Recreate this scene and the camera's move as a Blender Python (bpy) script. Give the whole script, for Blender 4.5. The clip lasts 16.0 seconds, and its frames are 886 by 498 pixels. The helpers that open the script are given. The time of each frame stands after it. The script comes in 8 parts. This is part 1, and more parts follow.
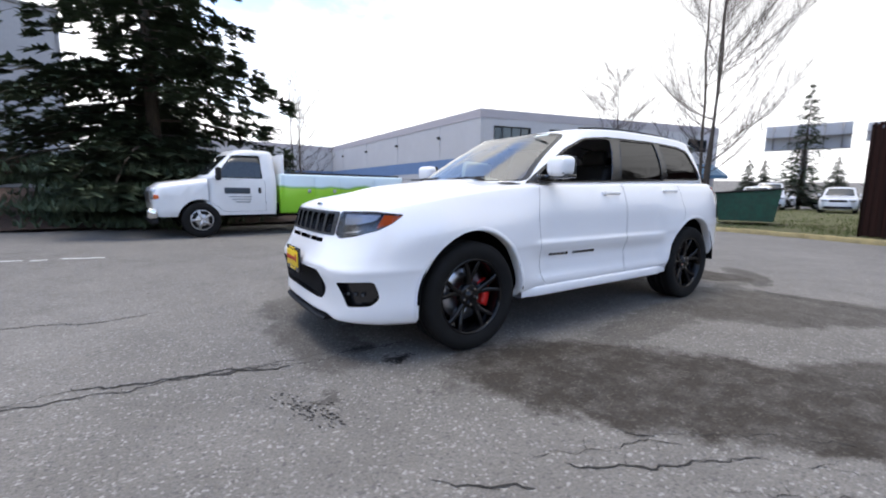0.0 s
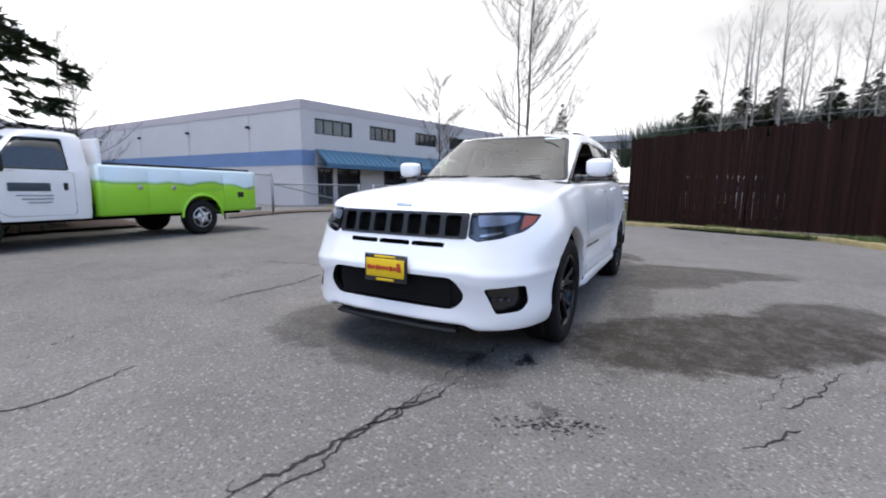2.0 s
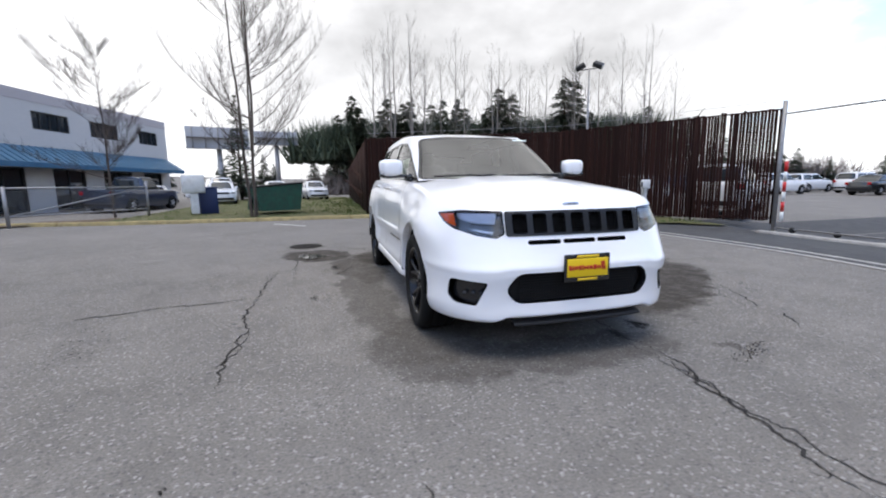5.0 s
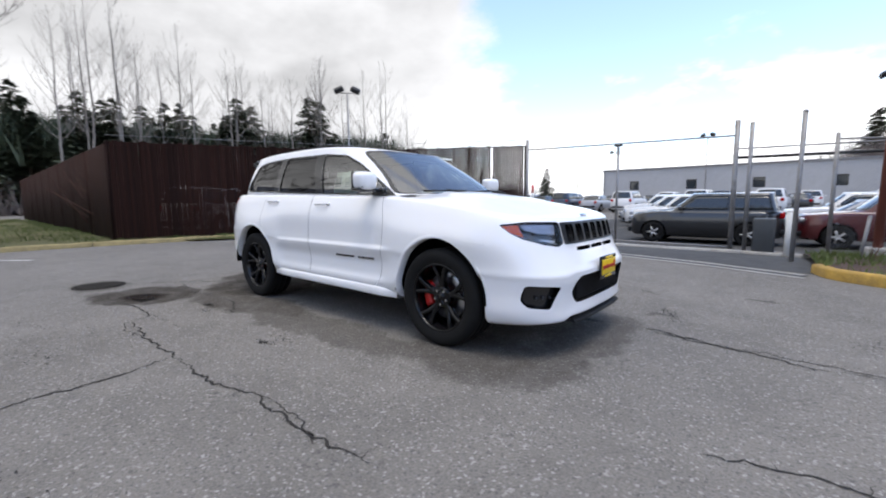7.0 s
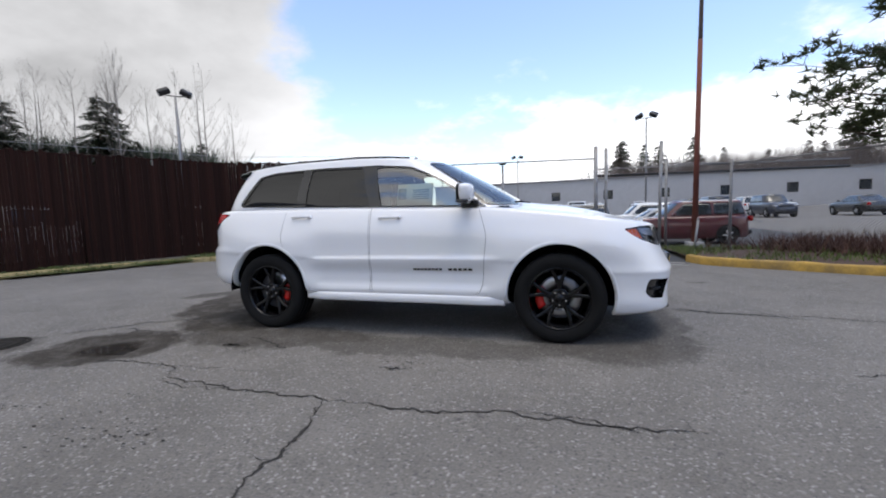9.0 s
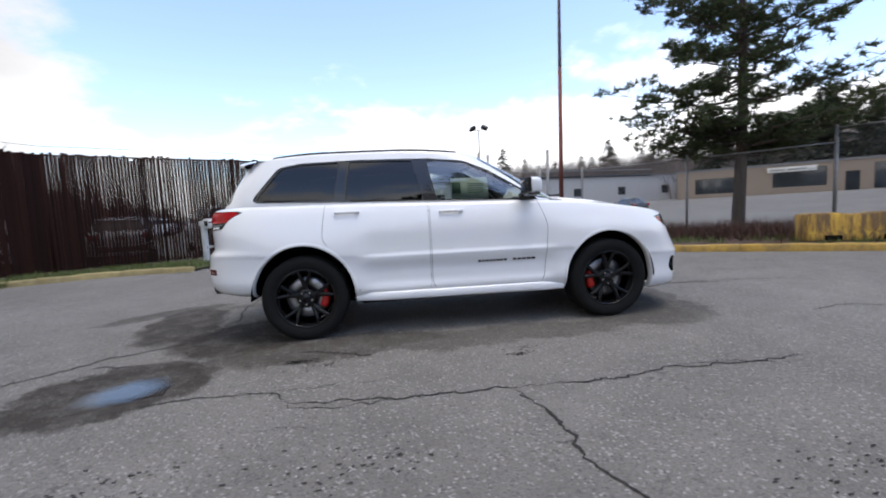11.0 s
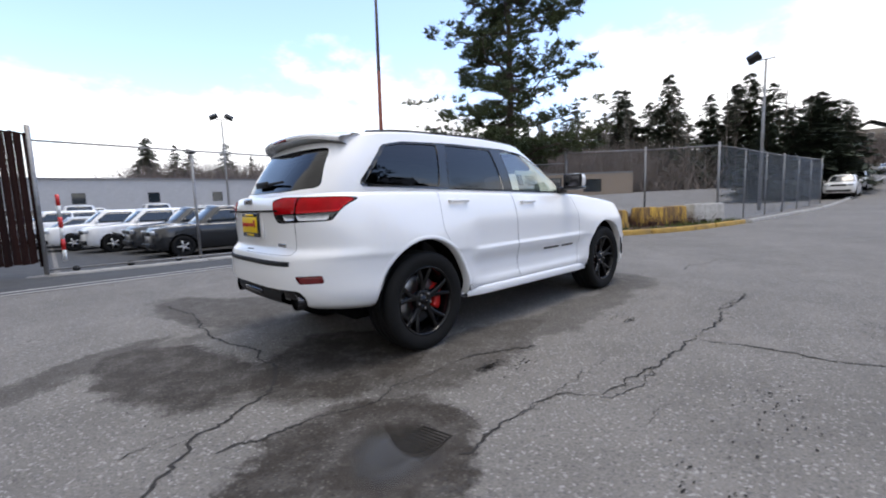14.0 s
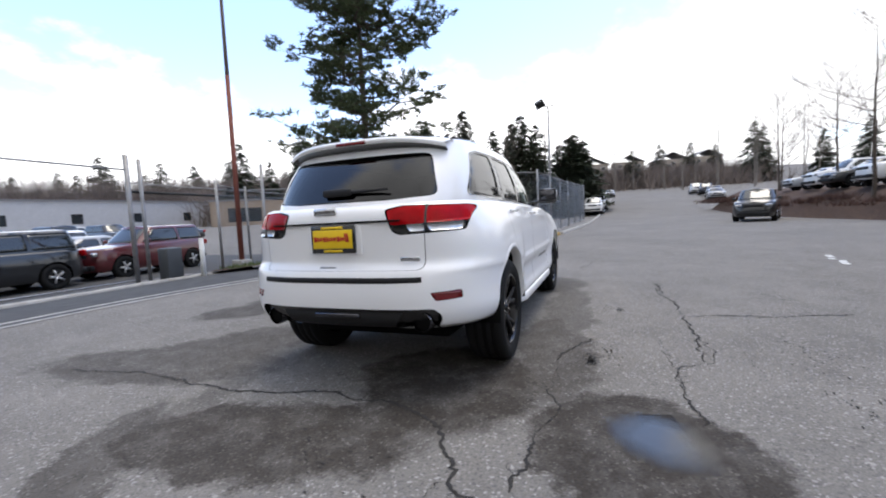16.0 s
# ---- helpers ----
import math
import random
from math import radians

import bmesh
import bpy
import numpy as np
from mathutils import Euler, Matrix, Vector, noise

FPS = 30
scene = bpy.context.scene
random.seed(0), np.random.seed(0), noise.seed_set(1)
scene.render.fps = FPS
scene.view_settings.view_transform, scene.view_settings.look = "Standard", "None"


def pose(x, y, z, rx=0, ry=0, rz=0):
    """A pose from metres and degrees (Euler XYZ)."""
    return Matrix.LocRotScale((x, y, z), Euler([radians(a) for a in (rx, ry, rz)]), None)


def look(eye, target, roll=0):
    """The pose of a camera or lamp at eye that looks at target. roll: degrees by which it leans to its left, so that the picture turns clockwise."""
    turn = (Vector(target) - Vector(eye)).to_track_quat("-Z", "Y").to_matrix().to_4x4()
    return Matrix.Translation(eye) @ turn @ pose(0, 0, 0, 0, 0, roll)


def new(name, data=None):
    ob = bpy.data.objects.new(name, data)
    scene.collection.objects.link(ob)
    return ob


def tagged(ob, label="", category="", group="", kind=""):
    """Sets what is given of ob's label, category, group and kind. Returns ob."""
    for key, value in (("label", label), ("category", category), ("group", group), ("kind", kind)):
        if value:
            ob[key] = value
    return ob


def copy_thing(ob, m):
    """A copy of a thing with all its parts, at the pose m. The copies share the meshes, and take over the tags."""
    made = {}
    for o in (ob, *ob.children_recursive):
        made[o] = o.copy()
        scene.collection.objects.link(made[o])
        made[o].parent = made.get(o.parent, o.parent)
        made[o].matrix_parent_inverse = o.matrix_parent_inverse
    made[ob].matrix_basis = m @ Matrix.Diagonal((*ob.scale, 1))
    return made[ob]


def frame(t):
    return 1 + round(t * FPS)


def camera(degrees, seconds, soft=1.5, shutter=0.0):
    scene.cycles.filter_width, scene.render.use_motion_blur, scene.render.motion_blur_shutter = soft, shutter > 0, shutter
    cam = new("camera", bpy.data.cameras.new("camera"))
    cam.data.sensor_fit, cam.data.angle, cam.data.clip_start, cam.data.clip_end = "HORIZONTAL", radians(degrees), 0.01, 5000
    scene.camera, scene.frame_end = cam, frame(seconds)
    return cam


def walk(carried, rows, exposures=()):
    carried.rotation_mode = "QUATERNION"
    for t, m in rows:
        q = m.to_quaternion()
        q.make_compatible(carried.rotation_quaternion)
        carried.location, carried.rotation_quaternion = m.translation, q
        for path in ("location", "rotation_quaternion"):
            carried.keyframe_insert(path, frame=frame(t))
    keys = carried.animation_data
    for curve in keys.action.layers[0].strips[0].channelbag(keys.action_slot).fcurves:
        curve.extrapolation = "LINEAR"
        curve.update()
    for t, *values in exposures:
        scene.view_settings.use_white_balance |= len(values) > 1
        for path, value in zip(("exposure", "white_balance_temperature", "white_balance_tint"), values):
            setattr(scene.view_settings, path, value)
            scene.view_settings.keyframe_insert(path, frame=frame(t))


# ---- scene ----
PATH = [
    (0, (3.234, 3.229, 1.117), (2.139, 1.578, 0.846), 0.7),
    (0.5, (3.618, 2.852, 1.093), (2.338, 1.355, 0.749), 1.2),
    (1, (4.028, 2.486, 1.105), (2.528, 1.194, 0.817), 1.7),
    (1.5, (4.339, 2.075, 1.08), (2.737, 0.924, 0.749), 0.8),
    (2, (4.582, 1.62, 1.115), (2.851, 0.658, 0.835), 0.7),
    (2.5, (4.784, 1.123, 1.129), (2.952, 0.369, 0.86), 0.8),
    (3, (4.888, 0.553, 1.123), (2.96, 0.058, 0.929), -0.4),
    (3.5, (4.968, 0.024, 1.162), (2.985, -0.168, 0.995), -0.0),
    (4, (4.934, -0.503, 1.15), (2.945, -0.383, 0.979), 0.8),
    (4.2, (4.932, -0.71, 1.158), (2.953, -0.491, 0.969), 0.4),
    (6.3, (4.088, -2.824, 1.127), (2.452, -1.703, 0.866), -1.6),
    (6.5, (3.964, -2.966, 1.13), (2.42, -1.712, 0.919), -1.9),
    (7, (3.567, -3.37, 1.145), (2.291, -1.846, 0.914), -0.6),
    (7.5, (3.089, -3.682, 1.151), (1.986, -2.027, 0.937), -0.3),
    (8, (2.587, -4.005, 1.153), (1.675, -2.238, 0.94), -1.3),
    (8.5, (2.056, -4.291, 1.144), (1.294, -2.454, 0.933), -0.6),
    (8.7, (1.849, -4.414, 1.149), (1.168, -2.541, 0.973), -1.1),
    (10.8, (-0.393, -4.839, 1.132), (-0.299, -2.854, 0.912), -2.1),
    (11, (-0.623, -4.822, 1.123), (-0.398, -2.843, 0.942), -2.8),
    (11.5, (-1.166, -4.71, 1.126), (-0.741, -2.764, 0.94), -3.9),
    (12, (-1.708, -4.532, 1.158), (-1.098, -2.631, 1.045), -3.3),
    (12.5, (-2.232, -4.334, 1.164), (-1.405, -2.516, 1.067), -3.1),
    (13, (-2.708, -4.047, 1.161), (-1.729, -2.309, 1.013), -2.1),
    (13.5, (-3.15, -3.745, 1.155), (-1.942, -2.163, 0.957), -1.0),
    (14, (-3.549, -3.355, 1.147), (-2.193, -1.903, 0.923), -2.0),
    (14.5, (-3.937, -2.969, 1.144), (-2.425, -1.685, 0.893), -3.2),
    (15, (-4.216, -2.525, 1.138), (-2.611, -1.361, 0.88), -2.5),
    (15.5, (-4.481, -2.089, 1.144), (-2.728, -1.141, 0.973), -3.3),
    (16, (-4.677, -1.614, 1.141), (-2.817, -0.896, 0.98), -2.9),
]
cam = camera(92.7, 16.0, 1.9, 0.3)
walk(cam, [(t, look(e, g, r)) for t, e, g, r in PATH],
     ((0, 0.74), (2.5, 0.70), (4.2, 0.62), (6.5, 0.56), (7.5, 0.42), (8.7, 0.2), (11, 0.34), (13.5, 0.42), (15, 0.64), (15.5, 0.70), (16, 0.64)))

# ---- light ----
# Bright broken overcast: white cloud with a few blue gaps, soft sun behind the thin cloud.
world = bpy.data.worlds.new("world")
scene.world = world
world.use_nodes = True
wn = world.node_tree
SUN_AZ, SUN_EL = -35.0, 77.0
SUN_DIR = Vector((math.cos(radians(SUN_AZ)) * math.cos(radians(SUN_EL)), math.sin(radians(SUN_AZ)) * math.cos(radians(SUN_EL)), math.sin(radians(SUN_EL))))


def build_sky():
    n, l = wn.nodes, wn.links
    bg = n["Background"]
    sky = n.new("ShaderNodeTexSky")
    sky.sky_type, sky.sun_disc = "NISHITA", False
    sky.sun_elevation, sky.sun_rotation = radians(SUN_EL), radians(90 - SUN_AZ)
    sky.air_density, sky.dust_density = 1.0, 0.6
    gain = n.new("ShaderNodeVectorMath")
    gain.operation = "MULTIPLY"
    gain.inputs[1].default_value = (2.2, 2.1, 2.15)
    l.new(sky.outputs[0], gain.inputs[0])
    tc = n.new("ShaderNodeTexCoord")
    # clouds flatten towards the horizon
    sep = n.new("ShaderNodeSeparateXYZ")
    l.new(tc.outputs["Generated"], sep.inputs[0])
    den = n.new("ShaderNodeMath")
    den.operation = "ADD"
    den.inputs[1].default_value = 0.35
    l.new(sep.outputs["Z"], den.inputs[0])
    flat = n.new("ShaderNodeVectorMath")
    flat.operation = "DIVIDE"
    comb = n.new("ShaderNodeCombineXYZ")
    for k in range(3):
        l.new(den.outputs[0], comb.inputs[k])
    l.new(tc.outputs["Generated"], flat.inputs[0])
    l.new(comb.outputs[0], flat.inputs[1])

    def noise_tex(scale, detail, rough, off):
        mp = n.new("ShaderNodeMapping")
        mp.inputs["Location"].default_value = off
        l.new(flat.outputs[0], mp.inputs[0])
        t = n.new("ShaderNodeTexNoise")
        t.inputs["Scale"].default_value, t.inputs["Detail"].default_value, t.inputs["Roughness"].default_value = scale, detail, rough
        l.new(mp.outputs[0], t.inputs["Vector"])
        return t.outputs["Fac"]

    def math_node(op, a, b=None, c=None, clamp=False):
        m = n.new("ShaderNodeMath")
        m.operation, m.use_clamp = op, clamp
        for k, v in enumerate((a, b, c)):
            if v is None:
                continue
            if isinstance(v, (int, float)):
                m.inputs[k].default_value = v
            else:
                l.new(v, m.inputs[k])
        return m.outputs[0]

    def lobe(az, el, width):
        d = (math.cos(radians(az)) * math.cos(radians(el)), math.sin(radians(az)) * math.cos(radians(el)), math.sin(radians(el)))
        dot = n.new("ShaderNodeVectorMath")
        dot.operation = "DOT_PRODUCT"
        l.new(tc.outputs["Generated"], dot.inputs[0])
        dot.inputs[1].default_value = d
        m = n.new("ShaderNodeMapRange")
        m.interpolation_type = "SMOOTHSTEP"
        m.inputs["From Min"].default_value, m.inputs["From Max"].default_value = math.cos(radians(width)), 1.0
        l.new(dot.outputs["Value"], m.inputs["Value"])
        return m.outputs[0]

    # cover: 0 blue, 1 cloud
    billow = noise_tex(2.6, 9, 0.58, (3.1, 7.7, 1.3))
    fine = noise_tex(8.0, 6, 0.6, (1.0, 2.0, 5.0))
    cover = math_node("ADD", billow, math_node("MULTIPLY", fine, 0.18))
    for az, el, wd, k in ((62, 35, 36, -0.50), (30, 32, 32, -0.42), (98, 31, 34, -0.62), (5, 34, 24, -0.30), (-112, 33, 22, -0.34), (8, 22, 20, -0.16), (-48, 40, 34, -0.55), (-80, 42, 26, -0.30),
                          (180, 25, 60, 0.3), (-150, 20, 45, 0.3), (45, 14, 14, 0.12), (10, 4, 35, 0.25), (75, 6, 45, 0.25)):
        cover = math_node("ADD", cover, math_node("MULTIPLY", lobe(az, el, wd), k))
    mask = n.new("ShaderNodeMapRange")
    mask.interpolation_type = "SMOOTHSTEP"
    mask.inputs["From Min"].default_value, mask.inputs["From Max"].default_value = 0.34, 0.60
    l.new(cover, mask.inputs["Value"])
    # cloud brightness: grey bellies in the north-west, white elsewhere
    shade = noise_tex(1.7, 7, 0.55, (9.0, 4.0, 2.0))
    belly = math_node("MULTIPLY", math_node("ADD", lobe(160, 32, 60), math_node("ADD", math_node("MULTIPLY", lobe(-20, 18, 30), 0.5), math_node("MULTIPLY", lobe(-128, 34, 42), 0.55))), 1.0, None, True)
    grey = math_node("MULTIPLY", belly, math_node("MULTIPLY_ADD", shade, 1.9, -0.2))
    bright = math_node("SUBTRACT", math_node("MULTIPLY_ADD", shade, 0.5, 0.95), math_node("MULTIPLY", grey, 0.84))
    cloud = n.new("ShaderNodeCombineXYZ")
    l.new(math_node("MULTIPLY", bright, 8.8), cloud.inputs[0])
    l.new(math_node("MULTIPLY", bright, 8.8), cloud.inputs[1])
    l.new(math_node("MULTIPLY", bright, 9.0), cloud.inputs[2])
    mix = n.new("ShaderNodeMix")
    mix.data_type = "VECTOR"
    l.new(mask.outputs[0], mix.inputs["Factor"])
    l.new(gain.outputs[0], mix.inputs[4])
    l.new(cloud.outputs[0], mix.inputs[5])
    l.new(mix.outputs[1], bg.inputs["Color"])
    bg.inputs["Strength"].default_value = 0.12


build_sky()
sun = new("sun", bpy.data.lights.new("sun", "SUN"))
sun.data.energy, sun.data.angle, sun.data.color = 1.15, radians(26), (1.0, 0.93, 0.84)
sun.matrix_world = look(SUN_DIR * 50, (0, 0, 0))

# ---- helpers of this scene ----
def part(name, bm, material, parent=None, label="", smooth=True):
    """One mesh object from a bmesh, under a thing or a part."""
    me = bpy.data.meshes.new(name)
    bm.to_mesh(me)
    bm.free()
    for p in me.polygons:
        p.use_smooth = smooth
    if material:
        for m in material if isinstance(material, (list, tuple)) else (material,):
            me.materials.append(m)
    ob = new(name, me)
    if parent:
        ob.parent = parent
    if label:
        ob["label"] = label
    return ob


def thing(name, m, label, category, group="", kind=""):
    ob = new(name)
    ob.matrix_world = m
    ob.empty_display_size = 0.2
    return tagged(ob, label, category, group, kind)


def quad_grid(rows, closed=False, mats=None):
    """A bmesh from rows of points of equal length."""
    bm = bmesh.new()
    vs = [[bm.verts.new(p) for p in r] for r in rows]
    for a, b in zip(vs, vs[1:]):
        k = len(a)
        for i in range(k if closed else k - 1):
            q = (a[i], a[(i + 1) % k], b[(i + 1) % k], b[i])
            if len({v.co.to_tuple(5) for v in q}) > 2:
                try:
                    bm.faces.new(q)
                except ValueError:
                    pass
    return bm


def add_box(bm, c, s, m=None, bevel=0.0):
    """A box with centre c and size s in a bmesh, with rounded edges if asked."""
    g = bmesh.ops.create_cube(bm, size=1)
    vs = g["verts"]
    bmesh.ops.transform(bm, matrix=Matrix.Translation(c) @ (m or Matrix()) @ Matrix.Diagonal((*s, 1)), verts=vs)
    if bevel:
        es = list({e for v in vs for e in v.link_edges})
        bmesh.ops.bevel(bm, geom=es, offset=bevel, segments=2, affect="EDGES", profile=0.5)
    return bm


def box_bm(c, s, m=None, bevel=0.0):
    return add_box(bmesh.new(), c, s, m, bevel)


def add_tube(bm, a, b, r0, r1=None, seg=8, caps=True):
    """A round bar from a to b."""
    a, b = Vector(a), Vector(b)
    d = b - a
    q = d.to_track_quat("Z", "Y").to_matrix().to_4x4()
    bmesh.ops.create_cone(bm, cap_ends=caps, segments=seg, radius1=r0, radius2=r0 if r1 is None else r1, depth=d.length,
                          matrix=Matrix.Translation((a + b) / 2) @ q)
    return bm


def tube_bm(a, b, r0, r1=None, seg=8):
    return add_tube(bmesh.new(), a, b, r0, r1, seg)


def lathe(profile, seg, axis="y"):
    """A turned shape: profile of (radius, along) about the y axis."""
    rows = []
    for k in range(seg):
        a = 2 * math.pi * k / seg
        rows.append([(r * math.cos(a), h, r * math.sin(a)) for r, h in profile])
    rows.append(rows[0])
    bm = quad_grid(rows)
    bmesh.ops.remove_doubles(bm, verts=bm.verts, dist=1e-5)
    bmesh.ops.recalc_face_normals(bm, faces=bm.faces)
    return bm


def ribbon(points, width):
    """A flat strip along points (x, y, z) of the given half widths."""
    bm = bmesh.new()
    prev = None
    n = len(points)
    for i, p in enumerate(points):
        p = Vector(p)
        d = (Vector(points[min(i + 1, n - 1)]) - Vector(points[max(i - 1, 0)])).normalized()
        s = Vector((-d.y, d.x, 0)) * (width[i] if isinstance(width, (list, tuple)) else width)
        cur = (bm.verts.new(p + s), bm.verts.new(p - s))
        if prev:
            bm.faces.new((prev[0], prev[1], cur[1], cur[0]))
        prev = cur
    return bm


def smooth_step(a, b, x):
    t = min(1.0, max(0.0, (x - a) / (b - a)))
    return t * t * (3 - 2 * t)


def spline(xs, ys, x):
    """A smooth curve through a few control values."""
    if x <= xs[0]:
        return ys[0]
    if x >= xs[-1]:
        return ys[-1]
    i = max(k for k in range(len(xs) - 1) if xs[k] <= x)
    h = xs[i + 1] - xs[i]
    t = (x - xs[i]) / h

    def slope(k):
        if k == 0:
            return (ys[1] - ys[0]) / (xs[1] - xs[0])
        if k == len(xs) - 1:
            return (ys[-1] - ys[-2]) / (xs[-1] - xs[-2])
        d0, d1 = (ys[k] - ys[k - 1]) / (xs[k] - xs[k - 1]), (ys[k + 1] - ys[k]) / (xs[k + 1] - xs[k])
        return 0.0 if d0 * d1 <= 0 else 2 * d0 * d1 / (d0 + d1)

    m0, m1 = slope(i) * h, slope(i + 1) * h
    return (2 * t**3 - 3 * t**2 + 1) * ys[i] + (t**3 - 2 * t**2 + t) * m0 + (-2 * t**3 + 3 * t**2) * ys[i + 1] + (t**3 - t**2) * m1


# ---- materials ----
class Mat:
    """A node material under construction."""

    def __init__(self, name):
        self.m = bpy.data.materials.new(name)
        self.m.use_nodes = True
        self.n, self.l = self.m.node_tree.nodes, self.m.node_tree.links
        self.b = self.n["Principled BSDF"]
        self.tc = self.n.new("ShaderNodeTexCoord").outputs["Object"]
        self.out = self.n["Material Output"]

    def set(self, **k):
        for key, v in k.items():
            i = self.b.inputs[key.replace("_", " ")]
            if hasattr(v, "links") or isinstance(v, bpy.types.NodeSocket):
                self.l.new(v, i)
            elif isinstance(v, tuple) and len(v) == 3:
                i.default_value = (*v, 1) if len(i.default_value) == 4 else v
            else:
                i.default_value = v
        return self

    def noise(self, scale, detail=4, rough=0.55, vec=None, stretch=None):
        t = self.n.new("ShaderNodeTexNoise")
        t.inputs["Scale"].default_value, t.inputs["Detail"].default_value, t.inputs["Roughness"].default_value = scale, detail, rough
        v = vec or self.tc
        if stretch:
            mp = self.n.new("ShaderNodeMapping")
            mp.inputs["Scale"].default_value = stretch
            self.l.new(v, mp.inputs[0])
            v = mp.outputs[0]
        self.l.new(v, t.inputs["Vector"])
        return t.outputs["Fac"]

    def voronoi(self, scale, feature="F1", out="Distance"):
        t = self.n.new("ShaderNodeTexVoronoi")
        t.feature = feature
        t.inputs["Scale"].default_value = scale
        self.l.new(self.tc, t.inputs["Vector"])
        return t.outputs[out]

    def ramp(self, fac, stops):
        r = self.n.new("ShaderNodeValToRGB")
        e = r.color_ramp.elements
        while len(e) < len(stops):
            e.new(0.5)
        for k, (p, c) in enumerate(stops):
            e[k].position = p
            e[k].color = (*c, 1) if isinstance(c, tuple) else (c, c, c, 1)
        self.l.new(fac, r.inputs[0])
        return r.outputs[0]

    def math(self, op, a, b=None, c=None, clamp=False):
        m = self.n.new("ShaderNodeMath")
        m.operation, m.use_clamp = op, clamp
        for k, v in enumerate((a, b, c)):
            if v is None:
                continue
            if isinstance(v, (int, float)):
                m.inputs[k].default_value = v
            else:
                self.l.new(v, m.inputs[k])
        return m.outputs[0]

    def mix(self, fac, a, b, mode="MIX"):
        m = self.n.new("ShaderNodeMix")
        m.data_type, m.blend_type = "RGBA", mode
        for k, v in ((0, fac), (6, a), (7, b)):
            if isinstance(v, (int, float)):
                m.inputs[k].default_value = v if k == 0 else (v, v, v, 1)
            elif isinstance(v, tuple):
                m.inputs[k].default_value = (*v, 1)
            else:
                self.l.new(v, m.inputs[k])
        return m.outputs[2]

    def bump(self, height, strength=0.3, dist=0.01):
        b = self.n.new("ShaderNodeBump")
        b.inputs["Strength"].default_value, b.inputs["Distance"].default_value = strength, dist
        self.l.new(height, b.inputs["Height"])
        self.l.new(b.outputs[0], self.b.inputs["Normal"])
        return self

    def random(self):
        return self.n.new("ShaderNodeObjectInfo").outputs["Random"]

    def island(self):
        return self.n.new("ShaderNodeNewGeometry").outputs["Random Per Island"]

    def xyz(self):
        s = self.n.new("ShaderNodeSeparateXYZ")
        self.l.new(self.tc, s.inputs[0])
        return s.outputs


def plain(name, c, rough=0.5, metal=0.0, vary=0.12, scale=6.0, coat=0.0, bump=0.0, stretch=None, grime=None, spec=0.5):
    """A surface of one colour with fine and coarse variation."""
    m = Mat(name)
    a = m.noise(scale, 5, 0.6, None, stretch)
    b = m.noise(scale * 9, 3, 0.6, None, stretch)
    f = m.math("ADD", m.math("MULTIPLY", a, 0.65), m.math("MULTIPLY", b, 0.35))
    lo, hi = tuple(max(0, x * (1 - vary)) for x in c), tuple(min(1, x * (1 + vary)) for x in c)
    col = m.ramp(f, [(0.3, lo), (0.7, hi)])
    if grime:
        col = m.mix(m.ramp(m.noise(scale * 0.7, 6, 0.7), [(0.45, 0.0), (0.75, grime[0])]), col, grime[1])
    m.set(Base_Color=col, Metallic=metal, Coat_Weight=coat, Coat_Roughness=0.03, Specular_IOR_Level=spec)
    m.set(Roughness=m.ramp(f, [(0.3, max(0.02, rough - 0.06)), (0.7, min(1, rough + 0.06))]))
    if bump:
        m.bump(b, bump, 0.004)
    return m.m


def glass_mat(name, tint, gloss=1.0, ior=1.7):
    """Thin tinted glass: clear tint under a mirror coat that grows at grazing angles."""
    m = Mat(name)
    m.n.remove(m.b)
    tr = m.n.new("ShaderNodeBsdfTransparent")
    tr.inputs[0].default_value = (*tint, 1)
    gl = m.n.new("ShaderNodeBsdfGlossy")
    gl.inputs["Roughness"].default_value = 0.01
    gl.inputs[0].default_value = (gloss, gloss, gloss, 1)
    fr = m.n.new("ShaderNodeFresnel")
    fr.inputs["IOR"].default_value = ior
    mx = m.n.new("ShaderNodeMixShader")
    m.l.new(fr.outputs[0], mx.inputs[0])
    m.l.new(tr.outputs[0], mx.inputs[1])
    m.l.new(gl.outputs[0], mx.inputs[2])
    m.l.new(mx.outputs[0], m.out.inputs["Surface"])
    return m.m


def car_paint(name, c, rough=0.28):
    m = Mat(name)
    f = m.noise(260, 2, 0.5)
    m.set(Base_Color=m.ramp(f, [(0.3, tuple(x * 0.98 for x in c)), (0.7, c)]), Roughness=rough, Coat_Weight=0.8, Coat_Roughness=0.04)
    dust = m.noise(3, 6, 0.65)
    m.l.new(m.ramp(dust, [(0.4, 0.03), (0.75, 0.09)]), m.b.inputs["Coat Roughness"])
    return m.m


WHITE_PAINT = car_paint("white_car_paint", (0.88, 0.88, 0.885))
GLOSS_BLACK = plain("gloss_black_trim", (0.012, 0.012, 0.013), 0.16, coat=0.5)
SATIN_BLACK = plain("satin_black_trim", (0.014, 0.014, 0.015), 0.38, spec=0.35)
MATTE_BLACK = plain("matte_black_plastic", (0.014, 0.014, 0.015), 0.6, bump=0.15, scale=30, spec=0.25)
DARK_CAVITY = plain("dark_cavity", (0.006, 0.006, 0.006), 0.9, spec=0.05)
RUBBER = plain("tyre_rubber", (0.011, 0.011, 0.011), 0.8, vary=0.25, scale=14, bump=0.3, spec=0.18)
RIM_BLACK = plain("black_alloy", (0.005, 0.005, 0.006), 0.2, coat=0.12, spec=0.3)
CHROME = plain("chrome", (0.75, 0.76, 0.78), 0.12, metal=1.0, vary=0.03)
